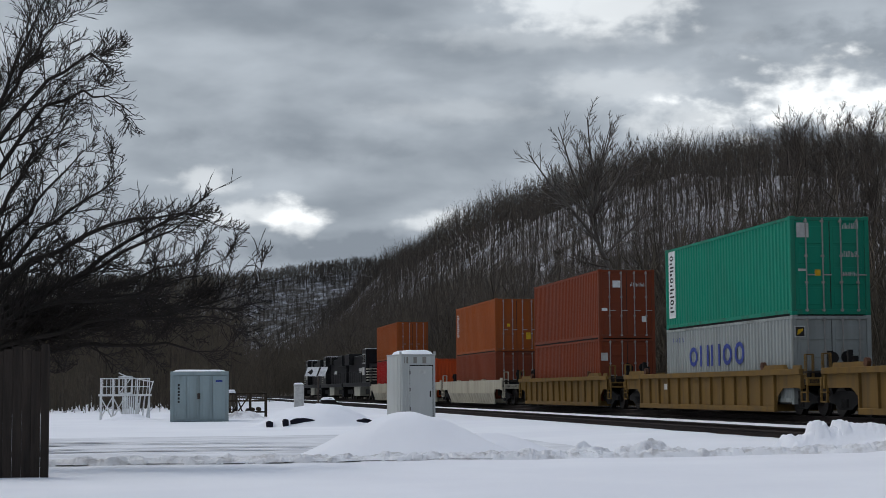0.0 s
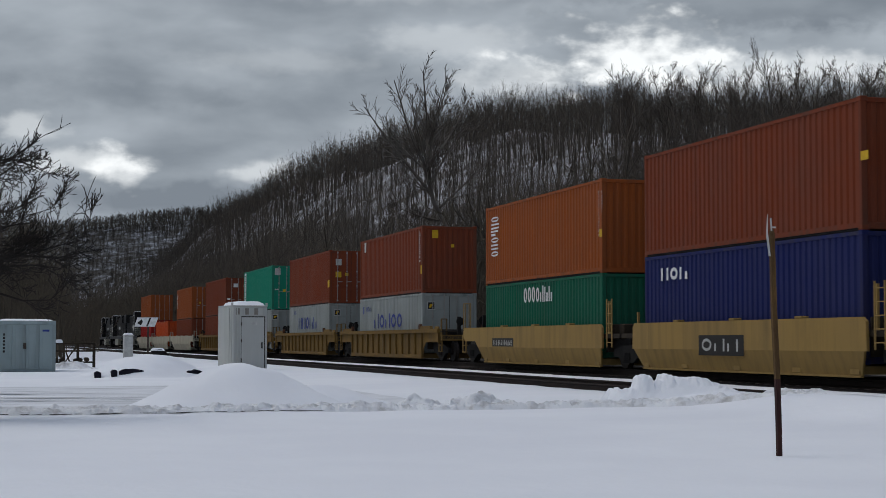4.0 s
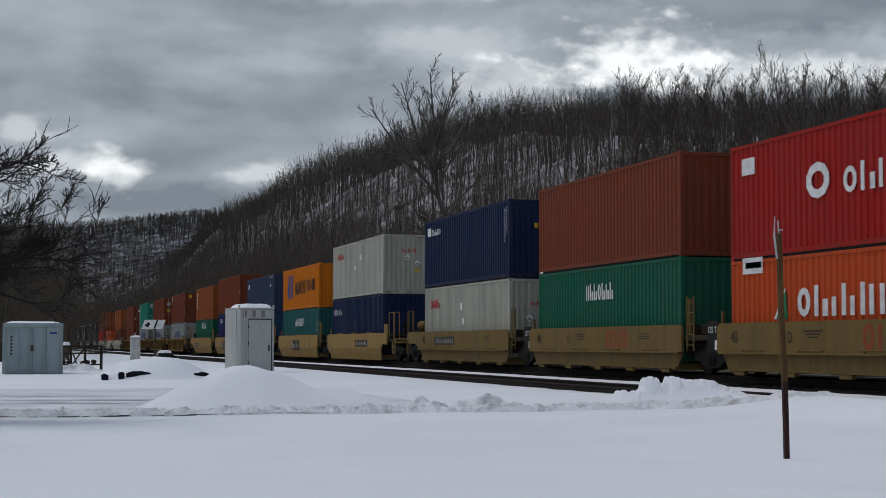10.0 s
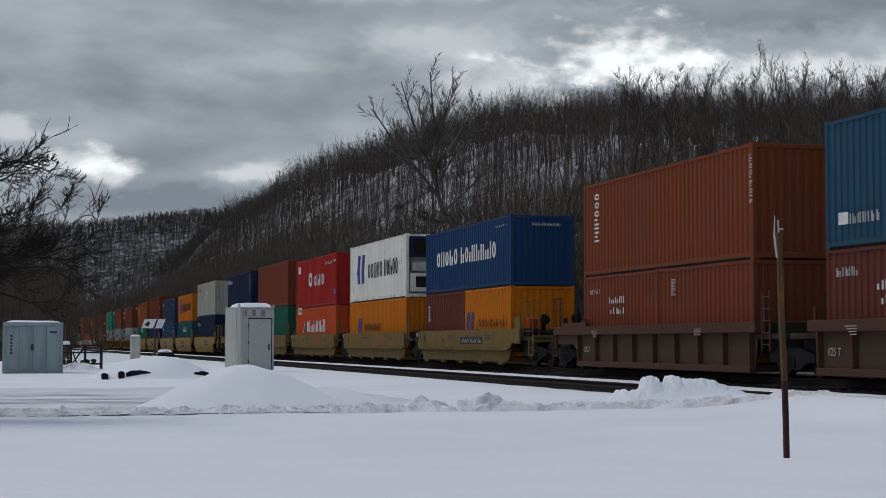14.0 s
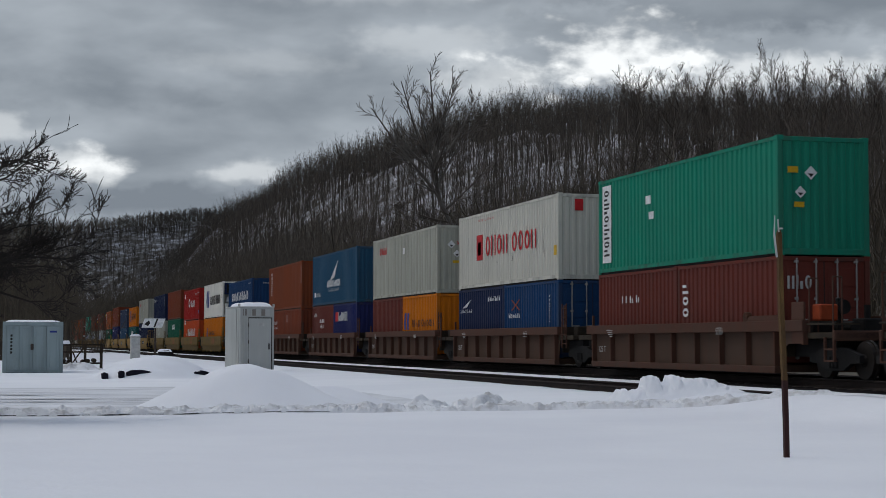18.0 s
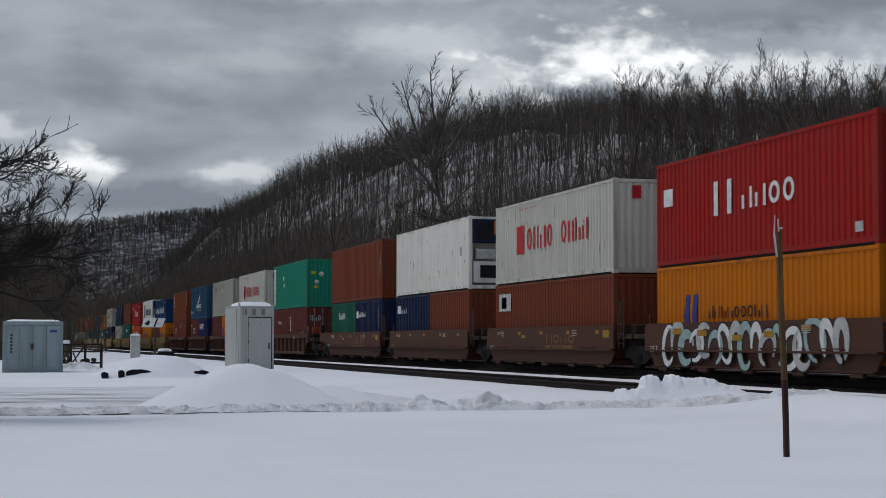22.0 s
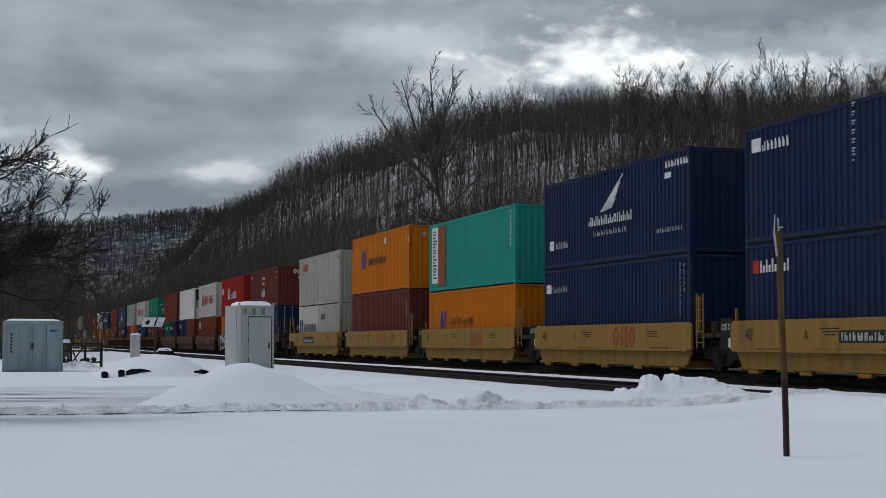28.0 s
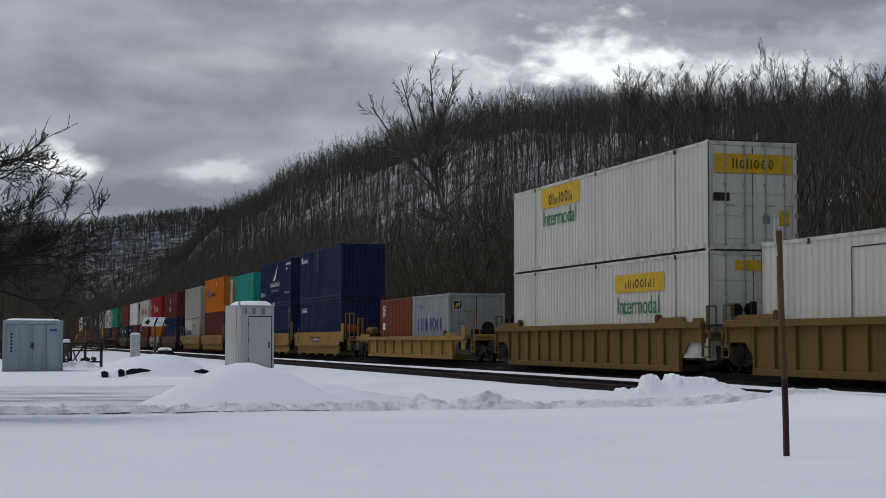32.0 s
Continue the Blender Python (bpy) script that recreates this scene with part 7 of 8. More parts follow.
def middle_marks():
    slab(-1.04, 2.02, 0.36, 0.26, WHITE, BOXES[11, "u"], "label_plate")
    word(5.69, 2.03, 2.11, 0.34, 4, 72, WHITE, BOXES[11, "a"])
    end_word(-0.30, 2.03, 0.76, 0.20, 4, 73, REDMARK, BOXES[11, "u"], -6.096)
    end_diamond(-0.01, 1.80, 0.16, WHITE, BOXES[11, "u"], -6.096)
    end_diamond(0.48, 1.52, 0.16, WHITE, BOXES[11, "u"], -6.096)
    end_slab(0.45, 1.18, 0.28, 0.11, YELLOW, BOXES[11, "u"], "hazard_label", -6.096)
    slab(5.34, 2.38, 0.54, 0.35, WHITE, BOXES[12, "u"], "emblem")
    word(4.95, 2.2, 1.49, 0.27, 5, 78, WHITE, BOXES[12, "u"])
    word(-5.49, 2.6, 1.29, 0.16, 9, 79, DULLWHITE, BOXES[12, "u"], upright=True)
    word(-5.72, 2.61, 0.98, 0.16, 6, 80, DULLWHITE, BOXES[12, "u"], upright=True)
    end_slab(-0.18, 1.94, 0.14, 0.17, YELLOW, BOXES[12, "u"], "hazard_label", -6.096)
    word(5.09, 1.99, 1.49, 0.4, 4, 82, REDMARK, BOXES[12, "a"], thick=0.35)
    slab(0.3, 1.99, 0.25, 0.3, WHITE, BOXES[12, "a"], "label_plate")
    slab(0.05, 1.4, 0.29, 0.26, WHITE, BOXES[12, "a"], "label_plate")
    end_word(-0.41, 1.91, 0.61, 0.15, 4, 85, REDMARK, BOXES[12, "a"], -6.096)
    end_diamond(-0.44, 1.45, 0.14, WHITE, BOXES[12, "a"], -6.096)
    slab(2.19, 0.96, 3.16, 0.32, DARKMARK, WELLS[12], "number_plate", x=CAR)
    word(3.54, 0.86, 2.78, 0.2, 10, 88, DULLWHITE, WELLS[12], x=CAR)
    word(1.39, 1.86, 2.42, 0.51, 7, 89, WHITE, BOXES[13, "a"])
    slab(5.86, 0.03, 0.43, 0.06, WHITE, BOXES[13, "u"], "label_plate")
    slab(5.06, 2.32, 0.72, 0.42, WHITE, BOXES[14, "u"], "paper_label")
    word(2.03, 1.22, 1.46, 0.92, 1, 92, WHITE, BOXES[14, "u"], thick=0.35)
    word(0.28, 1.23, 3.08, 0.65, 4, 93, WHITE, BOXES[14, "u"], thick=0.3)
    word(-2.95, 2.33, 2.0, 0.17, 9, 94, DULLWHITE, BOXES[14, "u"])
    word(-5.24, 2.4, 0.81, 0.13, 6, 95, DULLWHITE, BOXES[14, "u"])
    slab(-5.71, 0.73, 0.44, 0.28, MIDMARK, BOXES[14, "u"], "label_plate")
    word(2.51, 1.13, 5.77, 0.71, 7, 97, WHITE, BOXES[14, "a"], thick=0.34)
    triangle(3.67, 1.09, 0.75, 0.72, GREENMARK, BOXES[14, "a"])
    slab(4.86, 2.43, 1.11, 0.4, WHITE, BOXES[14, "a"], "label_plate")
    slab(4.82, 2.44, 0.89, 0.15, BLUEMARK, BOXES[14, "a"], "emblem")
    end_slab(-0.33, 2.28, 0.32, 0.29, GREENMARK, BOXES[14, "a"], "emblem", -6.096)
    arrows(4.34, 0.92, 1.83, 1.45, BLUEMARK, BOXES[15, "u"])
    word(1.81, 1.11, 3.25, 0.82, 5, 103, DARKMARK, BOXES[15, "u"], thick=0.17)
    word(-1.71, 1.13, 2.86, 0.78, 5, 104, DARKMARK, BOXES[15, "u"], thick=0.17)
    arrows(4.04, 0.89, 0.92, 0.9, BLUEMARK, BOXES[15, "a"])
    word(2.57, 1.14, 3.79, 0.36, 10, 106, DARKMARK, BOXES[15, "a"])
    word(-5.14, 2.71, 1.19, 0.14, 6, 107, DARKMARK, BOXES[15, "u"], upright=True)
    word(4.25, 1.09, 3.34, 0.66, 5, 108, WHITE, BOXES[16, "u"], thick=0.42)
    word(0.56, 1.1, 4.95, 0.65, 8, 109, WHITE, BOXES[16, "u"], thick=0.42)
    word(-4.15, 2.2, 1.53, 0.1, 7, 110, DULLWHITE, BOXES[16, "u"])
    end_word(-0.42, 2.19, 1.13, 0.12, 10, 111, DULLWHITE, BOXES[16, "u"], -6.096)
    word(2.55, 2.09, 0.71, 0.3, 4, 112, WHITE, BOXES[16, "a"], upright=True)
    arrows(2.77, 0.98, 1.04, 0.72, BLUEMARK, BOXES[16, "b"])
    word(1.14, 1.13, 3.78, 0.28, 9, 114, DARKMARK, BOXES[16, "b"])
    slab(-1.62, 0.93, 3.09, 0.28, DARKMARK, WELLS[16], "number_plate", x=CAR)
    word(-0.28, 0.85, 2.77, 0.17, 10, 116, DULLWHITE, WELLS[16], x=CAR)
    word(5.08, 2.55, 1.56, 0.39, 6, 117, WHITE, BOXES[17, "u"], upright=True)
    word(2.49, 2.02, 0.92, 0.16, 4, 118, DULLWHITE, BOXES[17, "a"])
    word(0.79, 1.7, 1.3, 0.2, 4, 119, WHITE, BOXES[17, "a"], thick=0.4)
    word(0.67, 1.38, 1.17, 0.2, 3, 120, WHITE, BOXES[17, "a"], thick=0.4)
    word(2.14, 2.26, 0.47, 0.32, 4, 121, DULLWHITE, BOXES[17, "b"], upright=True)
    word(-5.9, 2.61, 1.25, 0.18, 8, 122, DULLWHITE, BOXES[17, "u"], upright=True)
    wing(0.99, 1.4, 2.28, 0.96, WHITE, BOXES[18, "u"])
    word(1.75, 0.99, 3.65, 0.39, 12, 124, WHITE, BOXES[18, "u"])
    word(1.38, 0.74, 2.89, 0.17, 11, 125, DULLWHITE, BOXES[18, "u"])
    slab(5.28, 0.66, 0.44, 0.27, WHITE, BOXES[18, "u"], "emblem")
    word(4.99, 0.52, 1.3, 0.24, 6, 127, DULLWHITE, BOXES[18, "u"])
    word(2.6, 1.97, 1.02, 0.21, 5, 128, DULLWHITE, BOXES[18, "a"])
    word(0.79, 1.63, 1.36, 0.22, 4, 129, WHITE, BOXES[18, "a"], thick=0.4)
    word(0.62, 1.32, 0.97, 0.22, 3, 130, WHITE, BOXES[18, "a"], thick=0.4)
    word(1.59, 1.66, 2.37, 0.5, 5, 131, WHITE, BOXES[18, "b"], thick=0.36)
    slab(2.06, 1.9, 0.74, 0.5, REDMARK, BOXES[18, "b"], "emblem")
    word(4.67, 2.11, 1.52, 0.36, 4, 133, REDMARK, BOXES[19, "u"], thick=0.35)
    slab(-0.2, 2.09, 0.35, 0.27, WHITE, BOXES[19, "u"], "label_plate")
    end_word(-0.35, 2.07, 0.39, 0.17, 4, 135, REDMARK, BOXES[19, "u"], -6.096)
    end_diamond(-0.59, 2.07, 0.17, WHITE, BOXES[19, "u"], -6.096)
    end_diamond(-0.35, 1.68, 0.17, WHITE, BOXES[19, "u"], -6.096)
    end_slab(-0.38, 1.34, 0.31, 0.11, YELLOW, BOXES[19, "u"], "hazard_label", -6.096)
    arrows(2.75, 1.07, 0.96, 0.76, BLUEMARK, BOXES[19, "b"])
    word(1.27, 1.2, 3.84, 0.32, 9, 140, DARKMARK, BOXES[19, "b"])
    slab(3.15, 1.56, 0.82, 0.98, REDMARK, BOXES[20, "u"], "emblem")


middle_marks()


def rear_marks():
    slab(3.18, 1.52, 0.41, 0.51, BLUEMARK, BOXES[20, "u"], "emblem_core")
    word(2.35, 1.18, 2.94, 0.76, 4, 143, REDMARK, BOXES[20, "u"], thick=0.24)
    word(-0.98, 1.19, 2.94, 0.72, 4, 144, REDMARK, BOXES[20, "u"], thick=0.24)
    word(3.37, 2.56, 2.15, 0.1, 10, 145, REDMARK, BOXES[20, "u"])
    end_slab(-0.49, 2.51, 0.29, 0.39, REDMARK, BOXES[20, "u"], "emblem", -6.096)
    end_slab(0.61, 0.96, 0.23, 0.36, YELLOW, BOXES[20, "u"], "hazard_label", -6.096)
    slab(-5.77, 1.0, 0.28, 0.33, YELLOW, BOXES[20, "u"], "hazard_label")
    wing(2.53, 1.86, 1.26, 0.31, WHITE, BOXES[20, "a"])
    word(2.74, 1.67, 1.65, 0.14, 8, 150, WHITE, BOXES[20, "a"])
    word(-0.99, 2.06, 1.63, 0.18, 7, 151, WHITE, BOXES[20, "a"], thick=0.4)
    cross(2.16, 1.66, 0.9, 0.37, BROWNMARK, BOXES[20, "b"])
    word(2.52, 1.38, 1.4, 0.17, 6, 153, WHITE, BOXES[20, "b"], thick=0.35)
    word(-2.06, 2.15, 0.98, 0.13, 7, 154, DULLWHITE, BOXES[20, "b"], upright=True)
    tall_panel(5.74, 0.34, 0.73, 2.36, WHITE, BOXES[21, "u"], DARKMARK)
    slab(2.06, 2.0, 0.37, 0.24, WHITE, BOXES[21, "u"], "label_plate")
    slab(1.84, 1.54, 0.36, 0.21, WHITE, BOXES[21, "u"], "label_plate")
    end_diamond(-0.34, 2.00, 0.17, WHITE, BOXES[21, "u"], -6.096)
    end_diamond(-0.62, 1.53, 0.15, WHITE, BOXES[21, "u"], -6.096)
    end_slab(-0.82, 2.07, 0.27, 0.15, YELLOW, BOXES[21, "u"], "hazard_label", -6.096)
    end_slab(-0.66, 1.23, 0.27, 0.13, YELLOW, BOXES[21, "u"], "hazard_label", -6.096)
    word(1.07, 1.67, 1.45, 0.22, 3, 162, WHITE, BOXES[21, "a"], thick=0.4)
    word(2.69, 2.06, 0.94, 0.4, 3, 163, WHITE, BOXES[21, "b"], upright=True)
    end_word(-0.99, 1.79, 0.69, 0.34, 3, 164, DULLWHITE, BOXES[21, "b"], -3.029)
    word(-5.62, 2.19, 1.26, 0.1, 9, 165, DULLWHITE, BOXES[22, "u"], upright=True)
    word(-5.82, 2.2, 0.8, 0.12, 5, 166, DULLWHITE, BOXES[22, "u"], upright=True)
    word(1.02, 1.71, 1.67, 0.35, 7, 167, WHITE, BOXES[22, "a"])
    slab(2.43, 1.9, 0.5, 0.35, WHITE, BOXES[22, "b"], "emblem")
    word(2.12, 1.77, 1.6, 0.25, 7, 169, WHITE, BOXES[22, "b"])
    word(-2.32, 2.17, 0.98, 0.1, 7, 170, DULLWHITE, BOXES[22, "b"], upright=True)
    word(-0.43, 0.75, 2.79, 0.33, 4, 171, TANMARK, WELLS[22], x=CAR, thick=0.3)
    slab(-1.57, 0.65, 2.94, 0.08, TANMARK, WELLS[22], "stripe", x=CAR)
    word(5.22, 0.74, 2.14, 0.17, 7, 173, TANMARK, WELLS[22], x=CAR)
    slab(2.05, 1.01, 0.39, 0.12, REFLECT, WELLS[22], "reflector", x=CAR)
    slab(-5.88, 1.06, 0.53, 0.23, REFLECT, WELLS[22], "reflector", x=CAR)
    slab(2.42, 1.98, 0.63, 0.34, WHITE, BOXES[23, "a"], "emblem")
    word(2.1, 1.8, 1.23, 0.25, 3, 177, WHITE, BOXES[23, "a"])
    slab(3.08, 1.53, 0.85, 1.0, REDMARK, BOXES[24, "u"], "emblem")
    word(2.36, 1.14, 2.91, 0.77, 4, 179, REDMARK, BOXES[24, "u"], thick=0.24)
    word(-1.28, 1.18, 2.72, 0.75, 4, 180, REDMARK, BOXES[24, "u"], thick=0.24)
    word(3.35, 2.58, 2.24, 0.09, 9, 181, REDMARK, BOXES[24, "u"])
    end_slab(-0.46, 2.48, 0.29, 0.40, REDMARK, BOXES[24, "u"], "emblem", -6.096)
    slab(1.86, 1.94, 1.45, 0.63, DULLWHITE, BOXES[24, "a"], "paper_label")
    slab(1.96, 1.92, 0.59, 0.42, MIDMARK, BOXES[24, "a"], "emblem")
    word(-0.34, 0.79, 2.91, 0.31, 4, 185, TANMARK, WELLS[24], x=CAR, thick=0.3)
    slab(-1.58, 0.66, 2.73, 0.13, TANMARK, WELLS[24], "stripe", x=CAR)
    slab(2.14, 1.02, 0.44, 0.1, REFLECT, WELLS[24], "reflector", x=CAR)
    slab(-5.94, 1.08, 0.52, 0.22, REFLECT, WELLS[24], "reflector", x=CAR)
    slab(5.26, 1.91, 0.63, 0.48, WHITE, BOXES[25, "u"], "paper_label")
    word(2.23, 1.19, 1.36, 0.89, 1, 190, WHITE, BOXES[25, "u"], thick=0.35)
    word(0.56, 1.25, 3.01, 0.58, 4, 191, WHITE, BOXES[25, "u"], thick=0.3)
    slab(-5.28, 0.42, 0.34, 0.23, DULLWHITE, BOXES[25, "u"], "label_plate")
    arrows(4.19, 0.83, 0.93, 0.94, BLUEMARK, BOXES[25, "a"])
    word(2.62, 1.12, 3.5, 0.32, 9, 194, DARKMARK, BOXES[25, "a"])
    graffiti(5.2, 0.13, 10.43, 1.24, None, WELLS[25])
    slab(4.2, 1.12, 0.61, 0.16, REFLECT, WELLS[25], "reflector", x=CAR - 0.02)
    slab(2.55, 1.07, 0.58, 0.16, REFLECT, WELLS[25], "reflector", x=CAR - 0.02)
    slab(0.44, 0.94, 0.54, 0.15, REFLECT, WELLS[25], "reflector", x=CAR - 0.02)
    slab(-1.31, 1.02, 0.51, 0.15, REFLECT, WELLS[25], "reflector", x=CAR - 0.02)
    slab(-3.22, 1.16, 0.47, 0.14, REFLECT, WELLS[25], "reflector", x=CAR - 0.02)
    word(5.57, 2.11, 0.95, 0.19, 5, 201, DULLWHITE, BOXES[26, "u"])
    word(0.56, 1.85, 1.32, 0.23, 4, 202, WHITE, BOXES[26, "u"], thick=0.4)
    word(0.41, 1.49, 0.98, 0.23, 3, 203, WHITE, BOXES[26, "u"], thick=0.4)
    word(0.65, 0.67, 1.39, 0.54, 3, 204, WHITE, BOXES[26, "u"], thick=0.4)
    word(-5.12, 2.16, 0.95, 0.12, 7, 205, DULLWHITE, BOXES[26, "u"])
    slab(-5.9, 1.8, 0.19, 0.11, YELLOW, BOXES[26, "u"], "hazard_label")
    slab(-5.32, 1.79, 0.19, 0.12, YELLOW, BOXES[26, "u"], "hazard_label")
    slab(5.66, 2.27, 0.53, 0.32, WHITE, BOXES[26, "a"], "emblem")
    word(5.29, 2.12, 1.47, 0.24, 6, 209, WHITE, BOXES[26, "a"])
    word(-5.39, 2.46, 1.3, 0.1, 9, 210, DULLWHITE, BOXES[26, "a"], upright=True)
    word(-5.66, 2.51, 1.03, 0.1, 7, 211, DULLWHITE, BOXES[26, "a"], upright=True)
    end_word(-0.19, 2.09, 0.86, 0.35, 3, 212, WHITE, BOXES[26, "u"], -6.096)


rear_marks()


def tail_marks():
    end_slab(0.21, 1.84, 0.18, 0.18, YELLOW, BOXES[26, "u"], "hazard_label", -6.096)
    word(-0.38, 0.78, 2.87, 0.3, 4, 214, TANMARK, WELLS[26], x=CAR, thick=0.3)
    slab(-1.64, 0.67, 2.86, 0.08, TANMARK, WELLS[26], "stripe", x=CAR)
    word(4.96, 0.68, 2.33, 0.25, 7, 216, TANMARK, WELLS[26], x=CAR)
    slab(2.14, 1.04, 0.35, 0.12, REFLECT, WELLS[26], "reflector", x=CAR)
    slab(-3.9, 0.51, 0.31, 0.14, DULLWHITE, WELLS[26], "stencil", x=CAR)
    word(4.75, 2.09, 1.54, 0.45, 4, 219, REDMARK, BOXES[27, "u"], thick=0.35)
    word(-5.32, 2.44, 0.86, 0.13, 5, 220, DARKMARK, BOXES[27, "u"])
    end_word(-0.10, 2.08, 0.65, 0.21, 4, 221, REDMARK, BOXES[27, "u"], -6.096)
    arrows(2.76, 0.84, 1.12, 0.96, BLUEMARK, BOXES[27, "a"])
    word(1.25, 1.08, 3.93, 0.49, 10, 223, DARKMARK, BOXES[27, "a"], thick=0.17)
    word(2.19, 1.75, 1.05, 0.32, 4, 224, DARKMARK, BOXES[27, "b"])
    slab(1.84, 0.92, 3.22, 0.35, DARKMARK, WELLS[27], "number_plate", x=CAR)
    word(3.24, 0.8, 2.86, 0.22, 10, 226, WHITE, WELLS[27], x=CAR)
    arrows(3.79, 1.27, 0.99, 0.91, BLUEMARK, BOXES[28, "u"])
    word(2.24, 1.37, 3.82, 0.38, 10, 228, DARKMARK, BOXES[28, "u"])
    slab(-1.41, 2.44, 0.3, 0.29, WHITE, BOXES[28, "u"], "paper_label")
    slab(-5.51, 2.26, 0.22, 0.13, YELLOW, BOXES[28, "u"], "hazard_label")
    slab(-6.06, 2.24, 0.22, 0.27, YELLOW, BOXES[28, "u"], "hazard_label")
    word(-5.64, 2.36, 1.27, 0.11, 8, 232, DULLWHITE, BOXES[28, "a"], upright=True)
    word(-5.91, 2.38, 0.78, 0.11, 5, 233, DULLWHITE, BOXES[28, "a"], upright=True)
    end_diamond(-0.51, 2.47, 0.12, DULLWHITE, BOXES[28, "u"], -6.096)
    tall_panel(5.58, 0.36, 0.93, 2.37, WHITE, BOXES[29, "u"], DARKMARK)
    word(-5.43, 2.68, 1.36, 0.26, 7, 236, DULLWHITE, BOXES[29, "u"], upright=True)
    arrows(4.24, 0.98, 0.86, 0.78, BLUEMARK, BOXES[29, "a"])
    word(2.75, 1.19, 3.72, 0.27, 9, 238, DARKMARK, BOXES[29, "a"])
    slab(4.0, 1.47, 1.09, 2.48, BROWNMARK, BOXES[29, "u"], "rust_streak")
    wing(0.85, 1.6, 2.09, 1.02, WHITE, BOXES[30, "u"])
    word(1.76, 1.21, 3.7, 0.29, 12, 241, WHITE, BOXES[30, "u"], thick=0.3)
    word(1.32, 0.88, 2.79, 0.17, 11, 242, DULLWHITE, BOXES[30, "u"])
    slab(5.33, 0.8, 0.44, 0.31, WHITE, BOXES[30, "u"], "emblem")
    word(4.98, 0.67, 1.27, 0.23, 6, 244, DULLWHITE, BOXES[30, "u"])
    word(-4.4, 2.45, 1.67, 0.19, 8, 245, WHITE, BOXES[30, "u"], thick=0.4)
    slab(-4.61, 2.24, 0.45, 0.16, WHITE, BOXES[30, "u"], "label_plate")
    word(-3.75, 0.66, 1.86, 0.14, 10, 247, DULLWHITE, BOXES[30, "u"])
    slab(5.64, 2.25, 0.49, 0.3, WHITE, BOXES[30, "a"], "emblem")
    word(5.26, 2.12, 1.48, 0.21, 6, 249, DULLWHITE, BOXES[30, "a"])
    word(-5.39, 2.69, 1.55, 0.11, 10, 250, DULLWHITE, BOXES[30, "a"], upright=True)
    word(-5.66, 2.67, 0.83, 0.11, 5, 251, DULLWHITE, BOXES[30, "a"], upright=True)
    slab(5.42, 2.43, 0.5, 0.34, WHITE, BOXES[31, "u"], "emblem")
    word(5.08, 2.25, 1.43, 0.25, 7, 253, WHITE, BOXES[31, "u"])
    word(5.26, 2.18, 1.58, 0.32, 5, 254, WHITE, BOXES[31, "a"], thick=0.36)
    slab(5.48, 2.33, 0.31, 0.32, REDMARK, BOXES[31, "a"], "emblem")
    word(0.69, 2.91, 1.4, 0.15, 7, 256, DULLWHITE, BOXES[31, "u"], upright=True)
    slab(-0.2, 0.94, 2.43, 0.27, DARKMARK, WELLS[31], "number_plate", x=CAR)
    word(0.88, 0.85, 2.15, 0.18, 10, 258, WHITE, WELLS[31], x=CAR)
    word(1.98, 1.05, 4.0, 0.57, 5, 259, BLUEMARK, BOXES['low', "b"], thick=0.3)
    word(1.89, 2.02, 1.09, 0.2, 3, 260, BLUEMARK, BOXES['low', "b"])
    end_badge(-0.82, 2.10, 0.36, BOXES['low', "b"], -3.029)
    word(2.49, 2.27, 0.52, 0.59, 4, 262, WHITE, BOXES['low', "a"], upright=True)
    slab(2.24, 1.31, 0.47, 0.32, WHITE, BOXES['low', "a"], "label_plate")
    slab(3.36, 2.42, 3.85, 0.68, YELLOW, BOXES[-143.7, "upper"], "name_panel", x=LONG)
    word(4.48, 2.17, 2.38, 0.38, 6, 265, DARKMARK, BOXES[-143.7, "upper"], x=LONG, thick=0.3)
    lettered("Intermodal", 5.11, 1.49, 0.75, GREENMARK, BOXES[-143.7, "upper"], x=LONG)
    slab(-3.56, 2.19, 3.78, 0.53, YELLOW, BOXES[-143.7, "lower"], "name_panel", x=LONG)
    word(-2.47, 2.04, 2.34, 0.27, 6, 268, DARKMARK, BOXES[-143.7, "lower"], x=LONG, thick=0.3)
    lettered("Intermodal", -1.8, 1.3, 0.74, GREENMARK, BOXES[-143.7, "lower"], x=LONG)
    slab(5.96, 1.45, 0.03, 2.5, DULLGREY, BOXES[-143.7, "upper"], "seam", x=LONG)
    slab(5.96, 1.45, 0.03, 2.5, DULLGREY, BOXES[-143.7, "lower"], "seam", x=LONG)
    slab(0.00, 1.45, 0.03, 2.5, DULLGREY, BOXES[-143.7, "upper"], "seam", x=LONG)
    slab(0.00, 1.45, 0.03, 2.5, DULLGREY, BOXES[-143.7, "lower"], "seam", x=LONG)
    slab(-6.20, 1.45, 0.03, 2.5, DULLGREY, BOXES[-143.7, "upper"], "seam", x=LONG)
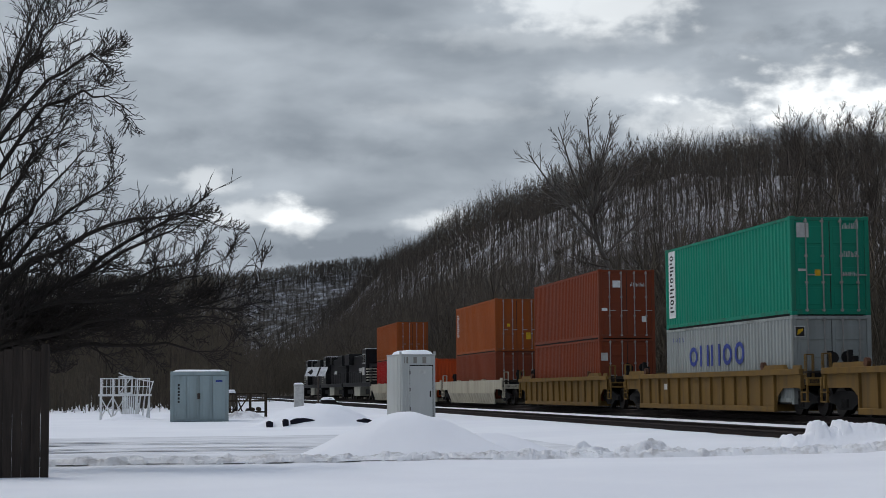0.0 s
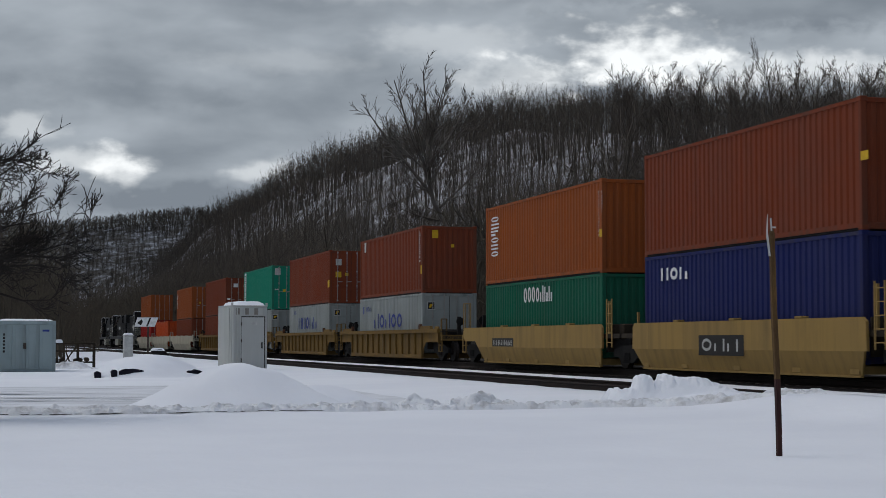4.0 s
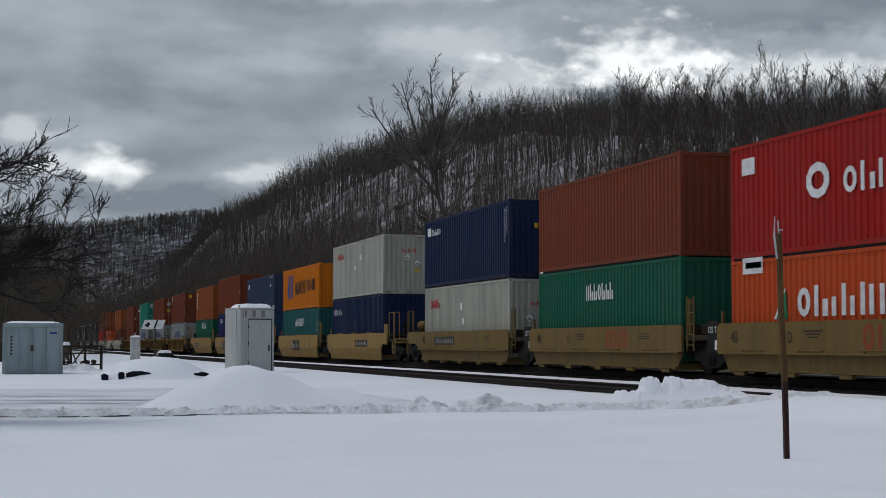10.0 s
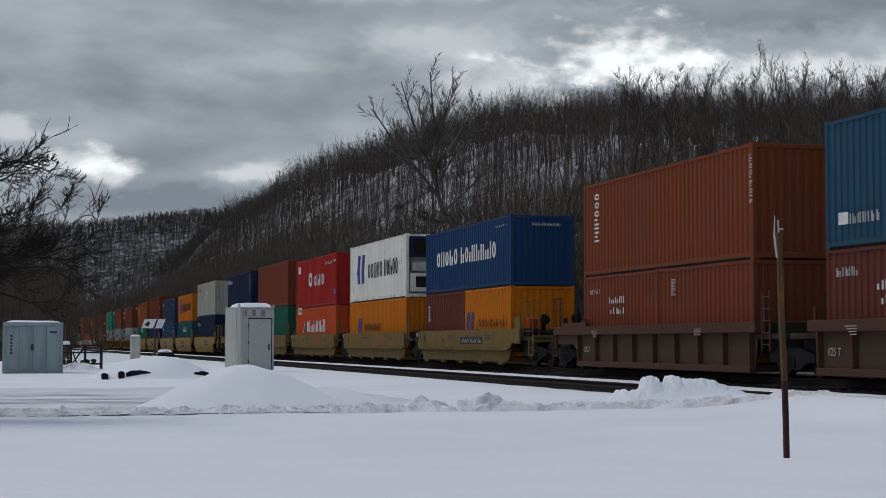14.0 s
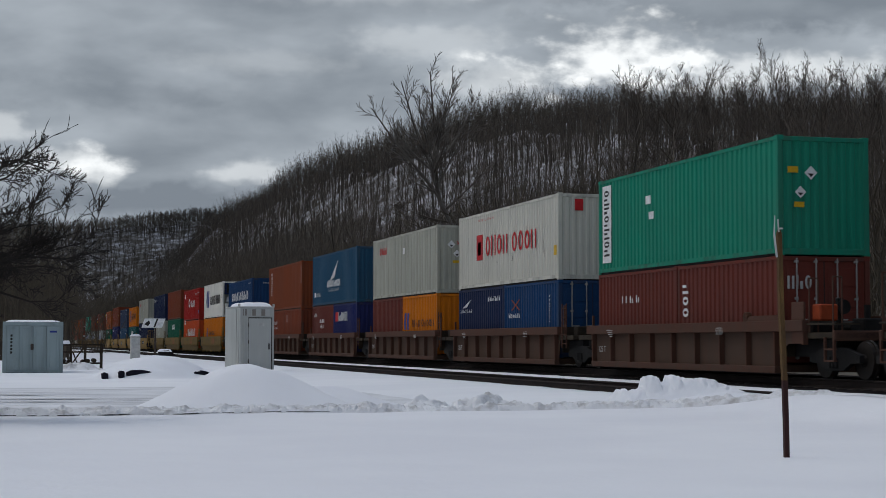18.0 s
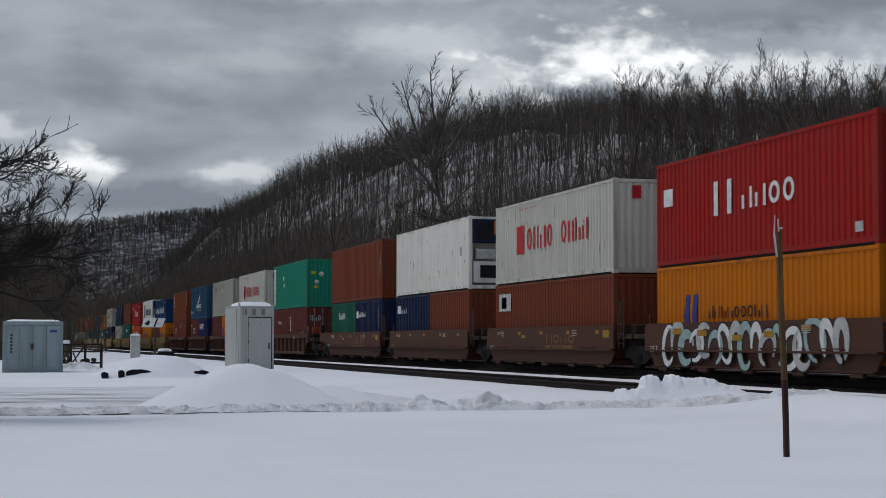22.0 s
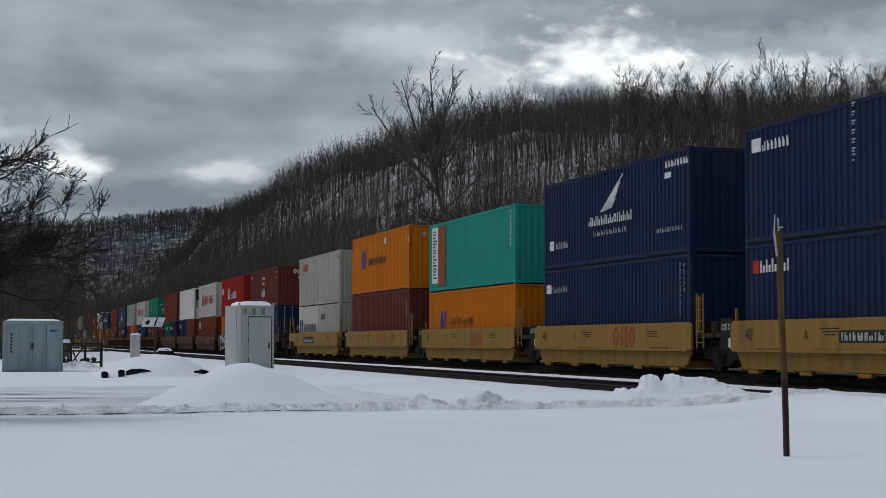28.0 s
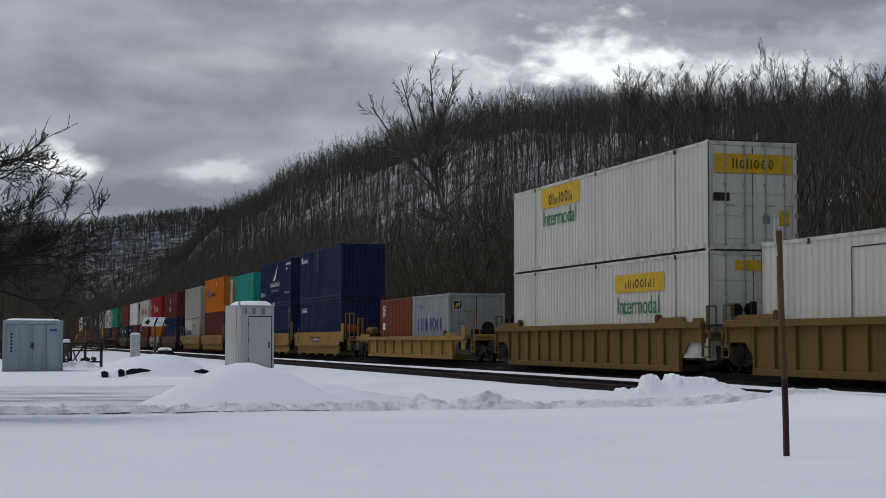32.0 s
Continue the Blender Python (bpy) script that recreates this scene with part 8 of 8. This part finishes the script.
    slab(-6.20, 1.45, 0.03, 2.5, DULLGREY, BOXES[-143.7, "lower"], "seam", x=LONG)
    end_slab(0.02, 2.29, 2.23, 0.51, YELLOW, BOXES[-143.7, "upper"], "name_panel", -8.400)
    end_word(-0.60, 2.15, 1.24, 0.27, 6, 277, DARKMARK, BOXES[-143.7, "upper"], -8.400)
    end_slab(-0.91, 1.40, 0.46, 0.22, DARKMARK, BOXES[-143.7, "upper"], "vent_plate", -8.400)
    end_slab(0.89, 0.85, 0.30, 0.42, YELLOW, BOXES[-143.7, "upper"], "hazard_label", -8.400)
    end_slab(0.38, 0.82, 0.20, 0.22, DULLGREY, BOXES[-143.7, "upper"], "label_plate", -8.400)
    end_slab(-0.07, 2.50, 0.92, 0.27, YELLOW, BOXES[-143.7, "lower"], "name_panel", -8.400)


tail_marks()


def scuffs(box, n, seed):
    """Short dark scrapes and rust runs down a pale side."""
    rnd = random.Random(seed)
    for _ in range(n):
        y, z, tall = rnd.uniform(-5.7, 5.7), rnd.uniform(0.5, 2.3), rnd.uniform(0.08, 0.36)
        patch("scrape", [(y, z), (y + 0.016, z), (y + 0.022, z + tall * 0.5), (y + 0.02, z + tall), (y + 0.004, z + tall * 1.05), (y - 0.006, z + tall * 0.4)], rnd.choice((DARKMARK, RUST, CASTING)), box, label="dark scrape or rust run")


for k, n in ((23, 22), (15, 8), (24, 12), (27, 10), (20, 8)):
    scuffs(BOXES[k, "u"], n, k)
slab(-4.9, 1.55, 0.24, 0.36, PAINTS["cream"], BOXES[23, "u"], "paper_label", label="browned paper label")


# ---- motion of the train and the clouds ----
RUN = [(0, -296.0), (4, -234.06), (8, -171.47), (12, -108.83), (16, -46.48), (19, 0.0), (22, 46.26), (26, 107.77), (29, 154.0), (32, 200.6)]


def motions():
    for ob, x, y, z in MOVERS:
        walk(ob, [(t, pose(x, y + s, z)) for t, s in RUN])
    walk(CLOUDS, [(0, pose(0, 0, 0, 0, 0, -0.85)), (16, pose(0, 0, 0, 0, 0, 0.25)), (32, pose(0, 0, 0, 0, 0, 1.4))])


motions()
